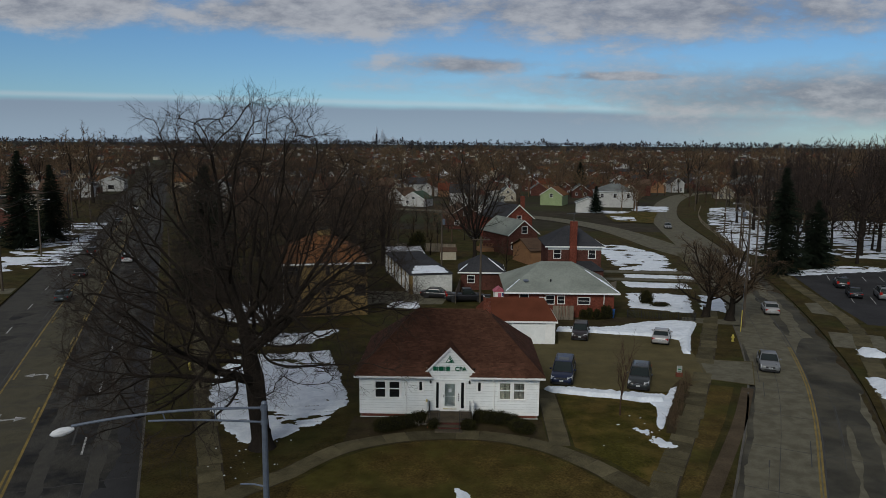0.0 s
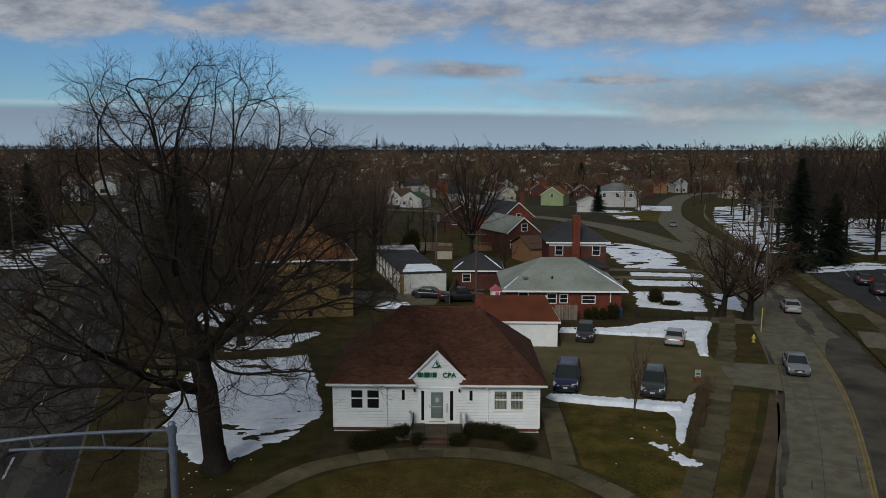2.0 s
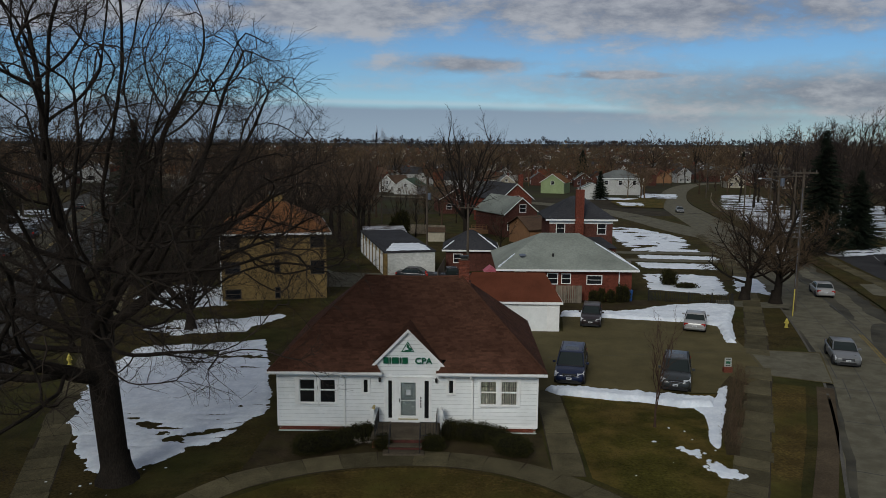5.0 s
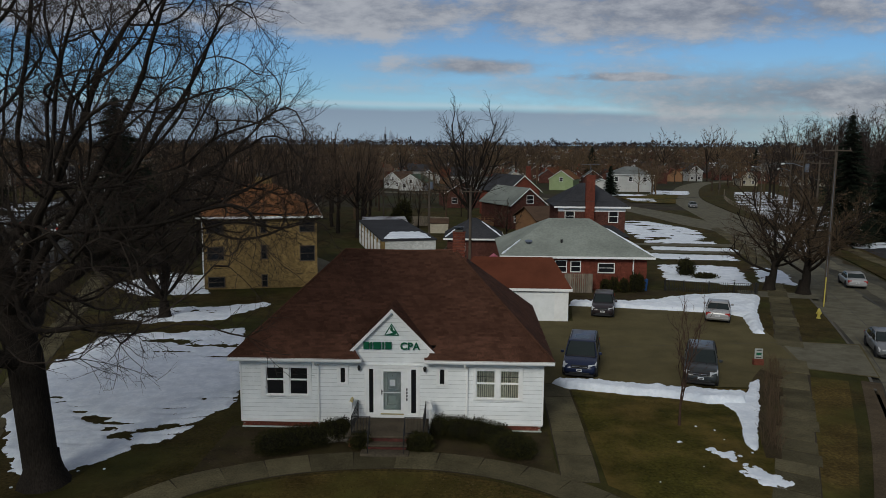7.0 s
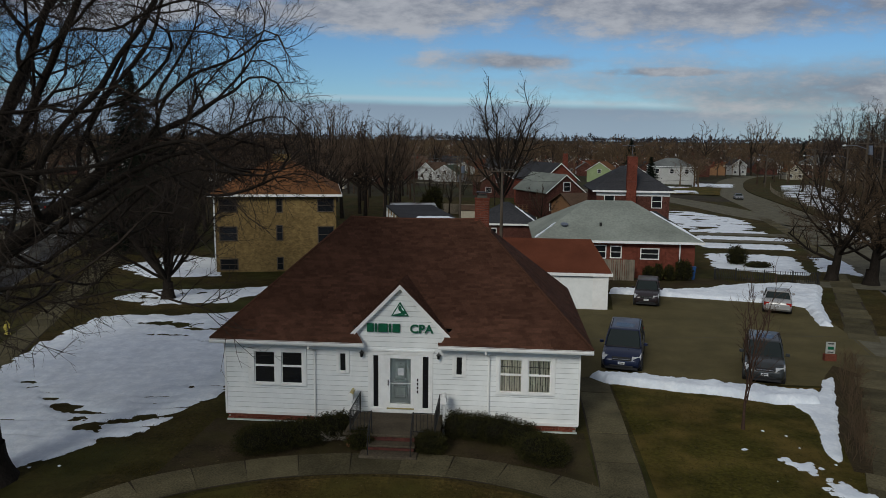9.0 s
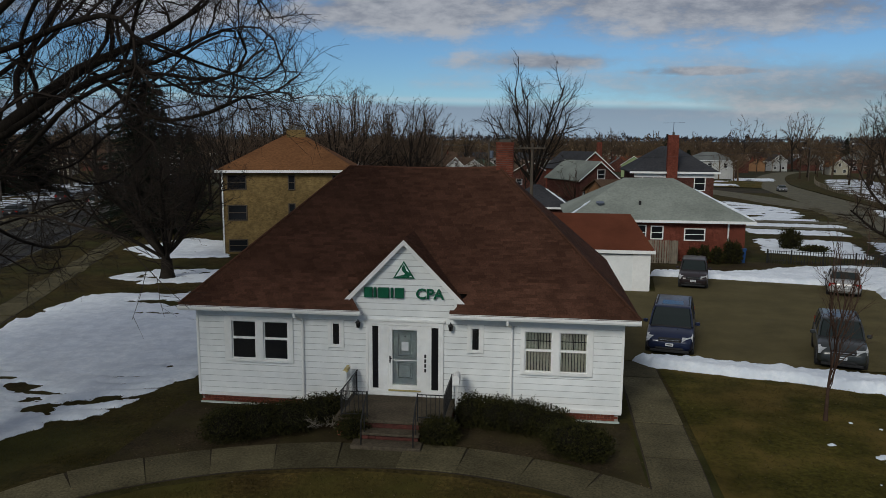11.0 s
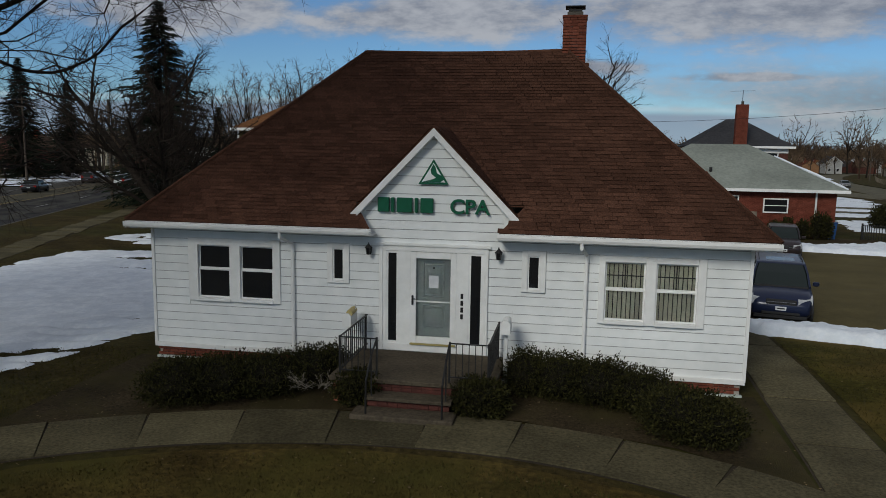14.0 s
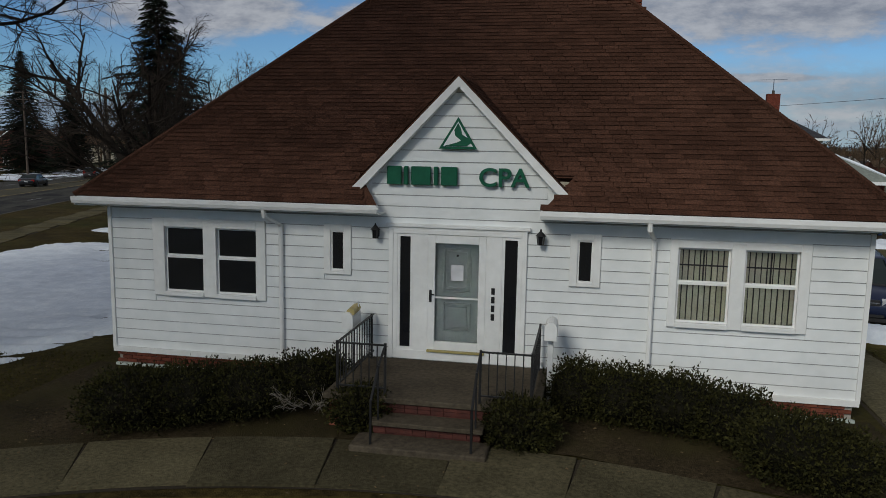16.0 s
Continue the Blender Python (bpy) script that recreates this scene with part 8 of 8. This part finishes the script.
BLUEBIN = mat("blue bin plastic", (0.012, 0.05, 0.16), (0.02, 0.07, 0.20), 6, 0.5, big=0.1)
part("bin_body", Shape().loft([[(-0.24, -0.28, -0.1), (0.24, -0.28, -0.1), (0.24, 0.28, -0.1), (-0.24, 0.28, -0.1)], [(-0.3, -0.36, 0.95), (0.3, -0.36, 0.95), (0.3, 0.36, 0.95), (-0.3, 0.36, 0.95)]]), BLUEBIN, bin_)
part("lid", Shape().box(-0.33, 0.33, -0.42, 0.4, 0.95, 1.03, 0.02), BLUEBIN, bin_)
SIGNBOARD = mat("weathered sign board", (0.30, 0.31, 0.28), (0.42, 0.43, 0.40), 8, 0.7, big=0.2)
ls = thing("lawn_sign", "small white and green lawn sign on a brick foot", "sign", (20.9, 66.3, 0.03))
part("foot", Shape().box(-0.3, 0.3, -0.15, 0.15, -0.03, 0.35, 0.02), BRICK, ls)
part("board", Shape().box(-0.24, 0.24, -0.03, 0.03, 0.36, 0.98, 0.01), SIGNBOARD, ls)
for z0, z1, mm in ((0.86, 0.92, BLACKPLASTIC), (0.58, 0.74, GREENSIGN), (0.42, 0.47, BLACKPLASTIC)):
    part("sign_bar", Shape().box(-0.15, 0.15, -0.04, -0.031, z0, z1), mm, ls)
for k, (x, y, h) in enumerate(((15.9, 89.2, 1.1), (16.7, 89.1, 1.3), (17.6, 89.0, 1.2), (18.5, 89.2, 1.7), (19.1, 89.4, 1.5))):
    shrub("yew_shrub", (x, y), [(0, 0, h * 0.5, 0.4, 0.4, h * 0.55)], 900, 60 + k, "dark upright shrub at the bungalow wall", 0.08, "bungalow shrubs")
shrub("yew_shrub", (26.1, 99.2), [(0, 0, 0.8, 0.9, 0.9, 0.9)], 1800, 70, "round evergreen shrub in the snowy yard", 0.09)
shrub("yew_shrub", (27.5, 97.5), [(0, 0, 0.2, 1.2, 0.7, 0.35)], 900, 71, "low dark shrubs in the snowy yard", 0.09)


ever = shrub("evergreen_shrub", (-7.4, 143), [(0, 0, 1.6, 1.6, 1.5, 1.7), (0.3, 0, 3.2, 1.2, 1.2, 1.7), (-0.6, 0.2, 2.2, 1.2, 1.1, 1.6)], 7000, 80, "tall dark ivy-green evergreen in the back yards", 0.12)


def play_house(at):
    o = thing("play_house", "small white play house with a pink roof", "play house", (at[0], at[1], gz(*at)), 8)
    part("wall", Shape().box(-0.7, 0.7, -0.6, 0.6, 0, 1.15, 0.03), TRIM, o)
    part("roof", Shape().slab([(-0.85, 1.1), (0.85, 1.1), (0, 1.75)], -0.7, 0.7), PINK, o)
    part("door", Shape().box(-0.25, 0.2, -0.63, -0.59, 0.05, 0.9), PINK, o)
    part("shutter", Shape().box(0.3, 0.6, -0.63, -0.59, 0.5, 0.9), BLUEBIN, o)


PINK = mat("pink plastic", (0.42, 0.10, 0.15), (0.52, 0.15, 0.20), 5, 0.5, big=0.1)
play_house((6.3, 101.5))


def deck(at, rz, w, d):
    o = thing("deck", "brown wooden deck with a rail behind a brick house", "deck", (at[0], at[1], gz(*at)), rz)
    part("platform", Shape().box(-w / 2, w / 2, 0, d, -0.3, 0.7), WALLS["wood"], o)
    for k in range(9):
        part("post", Shape().box(-w / 2 + w * k / 8 - 0.05, -w / 2 + w * k / 8 + 0.05, 0.0, 0.1, 0.7, 1.65), WALLS["wood"], o)
    for z in (1.0, 1.3, 1.6):
        part("rail", Shape().box(-w / 2, w / 2, 0.02, 0.08, z, z + 0.07), WALLS["wood"], o)


deck((7.6, 152), 10, 5.4, 3.0)
board_fence([(-12, 150), (-6, 151), (0, 150)], 1.7, "grey board fence across the back yards")
board_fence([(20.5, 104), (24.0, 108.5)], 1.5, "grey board fence beside the two-storey brick house")


# ---- neighbourhood ----
def west_x(y):
    return float(np.interp(y, [p.y for p in west], [p.x for p in west]))


def east_x(y):
    return float(np.interp(y, [p.y for p in east], [p.x for p in east]))


KEEP_OUT = [(-25, -6, 82, 106), (-15, 3, 92, 130), (-1, 30, 86, 128), (6, 24, 136, 185), (36, 60, 245, 320), (26, 46, 290, 315), (-52, -8, 278, 326), (-12, 9, 98, 162), (138, 172, 380, 404), (-160, -136, 240, 262), (26, 46, 236, 300), (-140, -98, 445, 485), (49, 120, 78, 136), (18, 58, 126, 246), (58, 84, 140, 250)]


def clear_of(x, y, m=0.0, road=6.0):
    if any(a - m < x < b + m and c - m < y < d + m for a, b, c, d in KEEP_OUT):
        return False
    if west_x(y) - WEST_W - road - 1 < x < west_x(y) + road:
        return False
    if east_x(y) - EAST_L - road < x < east_x(y) + EAST_R + road:
        return False
    if 138 < y < 284 and abs(x - float(np.interp(y, (141, 160, 180, 203, 225, 243, 258, 272, 282), (50.5, 46.5, 44.8, 41.5, 34, 22, 2, -30, -62)))) < 7 + max(0, (y - 225) * 0.2):
        return False
    return True


def sight_line(x, y):
    """The open strip of back yards and roofs between the two roads."""
    return y < 292 and -0.085 < (x - 2) / y < 0.20


def neighbourhood():
    rnd = random.Random(77)
    kinds = []
    specs = (("white", "brown", 7.5, 9.5, 3.4, 3.0), ("dark", "brown", 7.6, 9, 3.4, 3.0), ("dark", "charcoal", 8, 10, 3.6, 3.2), ("cream", "grey", 7.2, 9, 3.2, 2.8), ("dark", "brown", 8.5, 10, 5.4, 2.8), ("white", "charcoal", 7.5, 10, 5.2, 2.9), ("wood", "rust", 8, 9, 3.4, 3.0), ("white", "grey", 9, 8.5, 3.2, 2.6), ("dark", "grey", 8, 10, 3.4, 2.9), ("cream", "orange", 7.6, 9, 3.4, 3.0))
    places = []
    y = 172.0
    while y < 620:
        for row in (0, 26):
            yy = y + row
            x = -320.0
            while x < 330:
                x += rnd.uniform(12, 16)
                px, py = x + rnd.uniform(-1.5, 1.5), yy + rnd.uniform(-3, 3)
                if abs(px) > 0.75 * py + 10 or rnd.random() < 0.12:
                    continue
                if px > 60 and px > east_x(py) and py < 330 and px < east_x(py) + 130:
                    continue
                if sight_line(px, py) and px < 12 or -60 < px < 0 and py < 235:
                    continue
                if clear_of(px, py, 5, 12) and clear_of(px, py + 9, 5, 12):
                    places.append((px, py))
        y += 62
    rnd.shuffle(places)
    near = sorted(places, key=lambda p: p[1])[:165]
    for k, (px, py) in enumerate(near):
        i = rnd.randrange(len(specs))
        rz = rnd.choice((0, 0, 180, 90, -90)) + rnd.uniform(-6, 6) + (12 if px < -30 else 0)
        found = [o for o in kinds if o[0] == i]
        if not found:
            wall, roof, w, d, h, rise = specs[i]
            o = house("%s house with %s gable roof" % ({"dark": "dark brick", "red": "red brick", "wood": "wood-sided"}.get(wall, wall), roof), (px, py), rz, w, d, h, rise, wall, roof, "gabley",
                      wins=((-w * 0.25, 0.9, 1.1, 1.3), (w * 0.25, 0.9, 1.1, 1.3), (0, h + 0.2, 0.9, 1.0)), sidewins=((d * 0.3, 0.9, 1.0, 1.2), (d * 0.7, 0.9, 1.0, 1.2)), over=0.35, chimney=(w * 0.2, d * 0.6, 0.6, h, h + rise + 0.7), group="neighbourhood houses")
            kinds.append((i, o))
        else:
            copy_thing(found[0][1], pose(px, py, gz(px, py), 0, 0, rz))
    # the rest, farther off, in joined meshes by colour
    rest = [p for p in places if p not in set(near)]
    y = 640.0
    while y < 2600:
        for k in range(int(26 + y * 0.02)):
            rest.append((rnd.uniform(-0.72, 0.72) * y, y + rnd.uniform(0, 60)))
        y += 62
    bodies = {n: Shape() for n in ("white", "cream", "dark", "red")}
    tops = {n: Shape() for n in ("brown", "grey", "charcoal", "orange", "snowy")}
    for px, py in rest:
        if not clear_of(px, py, 2, 10):
            continue
        w, d, h, rise = rnd.uniform(7, 10), rnd.uniform(8, 12), rnd.choice((3.2, 3.4, 5.4)), rnd.uniform(2.2, 3.2)
        m = pose(px, py, gz(px, py), 0, 0, rnd.choice((0, 90, 0, 90, 20)) + rnd.uniform(-8, 8))
        b = Shape().box(-w / 2, w / 2, -d / 2, d / 2, -0.5, h)
        b.slab([(-w / 2, h), (w / 2, h), (0, h + rise)], -d / 2, d / 2)
        bodies[rnd.choice(("white", "cream", "dark", "dark", "red"))].add([tuple(m @ Vector(v)) for v in b.v], b.f)
        r = Shape()
        for s in (-1, 1):
            q = [(0, -d / 2 - 0.3, h + rise + 0.15), (s * (w / 2 + 0.4), -d / 2 - 0.3, h - 0.2), (s * (w / 2 + 0.4), d / 2 + 0.3, h - 0.2), (0, d / 2 + 0.3, h + rise + 0.15)]
            r.add(q, [(0, 1, 2, 3)])
        tops[rnd.choice(("brown", "grey", "charcoal", "brown", "charcoal", "orange", "snowy"))].add([tuple(m @ Vector(v)) for v in r.v], r.f)
    for n, s in bodies.items():
        tagged(under("far_houses", s.mesh("far_houses", WALLS[n])), "many distant %s houses among trees" % n, "houses", "", "stuff")
    for n, s in tops.items():
        tagged(under("far_roofs", s.mesh("far_roofs", ROOFS[n])), "many distant %s roofs among trees" % n, "roofs", "", "stuff")


neighbourhood()


def woods():
    rnd = random.Random(5)
    # trees near enough to count
    spots = [(-24, 118), (-19, 124), (-33, 128), (-38, 140), (-29, 150), (-20, 148), (-44, 152), (-14, 142), (-36, 165), (-24, 168), (-48, 172), (-18, 176), (-27.5, 121), (-21, 139), (-33, 144), (-40, 128), (-52, 160), (-18, 112),
             (-14, 152), (-27, 128), (-23, 133), (-20, 128), (-17, 137), (-13, 131), (-26, 142), (-31, 137), (-30, 112), (-34, 118), (-16, 160), (-22, 158), (-30, 175), (-42, 182), (-26, 190), (-20, 200), (-34, 205), (-48, 196)]
    for x, y in spots:
        far_tree(x, y, rnd.uniform(1.0, 1.45), rnd.randrange(9), rnd.uniform(0, 360), NEAR_KIND)
    for x, y in ((-9, 152), (-4, 160), (2, 172), (-7, 178), (-2, 190), (-11, 188), (-6, 205), (4, 215), (-12, 218), (-3, 228), (6, 238), (-10, 242), (12, 205), (18, 222), (14, 240), (22, 262), (8, 262), (-2, 258), (8.5, 122), (-5, 146)):
        far_tree(x, y, rnd.uniform(0.5, 0.8), rnd.randrange(9), rnd.uniform(0, 360), MID_KIND)
    park = [(84, 166), (78, 186), (90, 158), (98, 172), (88, 186), (104, 190), (82, 205), (96, 214), (110, 205), (120, 180), (112, 150), (128, 165), (136, 150), (92, 142), (105, 140), (140, 185), (86, 228), (125, 215), (118, 232), (134, 240), (150, 232), (104, 222), (142, 262), (160, 258),
            (64, 139), (70, 148), (76, 140), (83, 152), (67, 160), (88, 146), (75, 168), (80, 162), (100, 156), (122, 196), (94, 200), (108, 242), (96, 250), (128, 256)]
    for x, y in park:
        far_tree(x, y, rnd.uniform(1.35, 2.0), rnd.randrange(9), rnd.uniform(0, 360), PARK_KIND)
    for x, y, s in ((-141, 283, 2.6), (-152, 288, 2.4), (-131, 310, 1.9), (-171, 300, 2.1), (126, 296, 2.1), (140, 310, 2.4), (156, 300, 2.5), (174, 318, 2.6), (188, 340, 2.7), (206, 352, 2.7), (178, 372, 2.5), (196, 392, 2.8), (222, 380, 2.8), (236, 410, 2.9), (130, 420, 2.4), (112, 440, 2.5), (146, 452, 2.7), (-60, 330, 1.7), (-26, 345, 1.8), (40, 400, 1.7), (8, 330, 1.5), (24, 345, 1.4)):
        far_tree(x, y, s, rnd.randrange(9), rnd.uniform(0, 360), MID_KIND)
    n = 0
    while n < 150:
        y = 140 + 380 * rnd.random() ** 0.9
        x = rnd.uniform(-0.72, 0.72) * y
        if not clear_of(x, y, 0, 3.5) or (x < west_x(y) and y < 170) or sight_line(x, y) and rnd.random() < 0.85:
            continue
        far_tree(x, y, rnd.uniform(0.8, 1.5), rnd.randrange(9), rnd.uniform(0, 360), MID_KIND)
        n += 1
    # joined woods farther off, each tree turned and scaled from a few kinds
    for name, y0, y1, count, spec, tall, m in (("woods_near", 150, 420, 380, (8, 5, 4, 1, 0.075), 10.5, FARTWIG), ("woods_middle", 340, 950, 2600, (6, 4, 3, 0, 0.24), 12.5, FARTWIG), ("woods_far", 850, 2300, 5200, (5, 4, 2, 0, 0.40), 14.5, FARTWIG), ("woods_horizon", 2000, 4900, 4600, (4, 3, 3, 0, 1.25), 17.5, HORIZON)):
        kinds = []
        for k in range(7):
            thick, fine = crown_tree(200 + k, *spec, spread=0.40)
            both = Shape().add(thick.v, thick.f).add(fine.v, fine.f) if name == "woods_near" else fine
            kinds.append((np.array([tuple(v) for v in both.v]), both.f))
        verts, faces, total = [], [], 0
        for k in range(count):
            y = y0 + (y1 - y0) * rnd.random()
            x = rnd.uniform(-0.76, 0.76) * y
            if y < 1000 and not clear_of(x, y, 0, 4) or sight_line(x, y) and rnd.random() < 0.9 or name == "woods_near" and (x < west_x(y) and y < 190 or 55 < x < 130 and y < 200):
                continue
            size = tall / 10 * rnd.uniform(0.7, 1.2)
            if y > 380:
                size *= 0.85 + 1.3 * max(0.0, noise.noise(Vector((x / y * 16, y * 0.004, 3.0)))) + (0.6 if rnd.random() < 0.06 else 0)
            v, f = kinds[rnd.randrange(7)]
            a = rnd.uniform(0, math.tau)
            turned = np.stack([v[:, 0] * math.cos(a) - v[:, 1] * math.sin(a), v[:, 0] * math.sin(a) + v[:, 1] * math.cos(a), v[:, 2]], 1) * size + (x, y, gz(x, y))
            verts += turned.tolist()
            faces += [tuple(i + total for i in q) for q in f]
            total += len(v)
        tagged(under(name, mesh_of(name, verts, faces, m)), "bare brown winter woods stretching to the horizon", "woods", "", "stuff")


woods()


def skyline():
    rnd = random.Random(8)
    o = thing("city_skyline", "hazy pale city towers on the horizon", "skyline", (0, 4750, gz(0, 4750)))
    for x, w, h in ((-470, 14, 58), (-455, 22, 40), (-430, 20, 80), (-424, 12, 110), (-400, 26, 44), (-372, 22, 92), (-352, 24, 66), (-335, 30, 46), (-300, 34, 40), (-262, 26, 52), (-240, 40, 36), (-200, 34, 34), (-160, 22, 44), (-120, 40, 30), (30, 22, 46)):
        x, w = -560 + (x + 470) * 0.6, w * 0.75
        s = Shape().box(x, x + w, 0, 20, -10, h * 0.82)
        s.loft([[(x + w * 0.15, 3, h * 0.82), (x + w * 0.85, 3, h * 0.82), (x + w * 0.85, 17, h * 0.82), (x + w * 0.15, 17, h * 0.82)], [(x + w * 0.3, 6, h), (x + w * 0.7, 6, h), (x + w * 0.7, 14, h), (x + w * 0.3, 14, h)]])
        part("tower", s, HAZE, o)


HAZE = mat("hazy tower", (0.36, 0.45, 0.56), (0.46, 0.54, 0.64), 0.02, 0.9, big=0.2)
skyline()


def grass():
    """Short dry blades over the lawn before and beside the house."""
    rnd = np.random.default_rng(4)
    verts, faces = [], []
    for count, x0, x1, y0, y1 in ((30000, -9, 8, 44.5, 50.0), (16000, 8.8, 16.5, 50, 60), (7000, -12, -7.2, 47, 55), (5000, -7, 7, 50, 53.8)):
        P = rnd.uniform((x0, y0), (x1, y1), (count, 2))
        A, Hh = rnd.uniform(0, math.tau, count), rnd.uniform(0.02, 0.055, count)
        for (x, y), a, h in zip(P.tolist(), A.tolist(), Hh.tolist()):
            ay = np.interp(x, [-7.85, -5.9, -3.4, -0.6, 2.2, 4.95, 7.0, 8.9], [47.7, 49.2, 50.35, 50.95, 50.95, 50.2, 48.95, 47.2])
            if abs(y - ay) < 1.05 + 0.07 * abs(x):
                continue
            if y > 50 and x < 7 and -7 < x and h > 0.04:
                continue
            z = gz(x, y) + 0.005
            c, s = math.cos(a), math.sin(a)
            b = len(verts)
            w = 0.012
            verts += [(x - c * w, y - s * w, z), (x + c * w, y + s * w, z), (x + s * h * 0.9, y - c * h * 0.9, z + h)]
            faces.append((b, b + 1, b + 2))
    tagged(under("grass", mesh_of("grass", verts, faces, GRASS)), "short dry brown and green grass blades", "grass", "", "stuff")


grass()


def litter():
    """Fallen leaves and crumbs of snow."""
    rnd = random.Random(9)
    leaves = Shape()
    for k in range(900):
        x, y = (rnd.uniform(-8, 8), rnd.uniform(48, 54)) if k < 600 else (rnd.uniform(9, 16), rnd.uniform(50, 60))
        a, r = rnd.uniform(0, math.tau), rnd.uniform(0.012, 0.032)
        z = gz(x, y) + 0.03 + rnd.uniform(0, 0.02)
        leaves.add([(x + r * math.cos(a + q), y + r * math.sin(a + q) * 0.7, z + rnd.uniform(0, 0.02)) for q in (0, 1.4, 3.1, 4.6)], [(0, 1, 2, 3)])
    tagged(under("fallen_leaves", leaves.mesh("fallen_leaves", LEAF)), "scattered brown fallen leaves", "leaves", "", "stuff")
    crumbs = Shape()
    for k in range(36):
        if k < 9:
            x, y = rnd.uniform(10.5, 16.5), rnd.uniform(49.5, 57)
        else:
            x, y = rnd.uniform(-16, -11), rnd.uniform(44, 53)
        r = rnd.uniform(0.02, 0.08)
        z = gz(x, y) + 0.01
        crumbs.loft([[(x + r * rnd.uniform(0.7, 1.2) * math.cos(q) * f, y + r * rnd.uniform(0.7, 1.2) * math.sin(q) * f, z + hh) for q in np.linspace(0, math.tau, 7)[:6]] for f, hh in ((1, 0), (0.6, r * 0.35))])
    tagged(under("snow_crumbs", crumbs.mesh("snow_crumbs", SNOW)), "crumbs of melting snow on the grass", "snow", "", "stuff")


LEAF = mat("dead leaves", (0.07, 0.050, 0.026), (0.15, 0.110, 0.06), 4, 0.9, island=0.4)
litter()
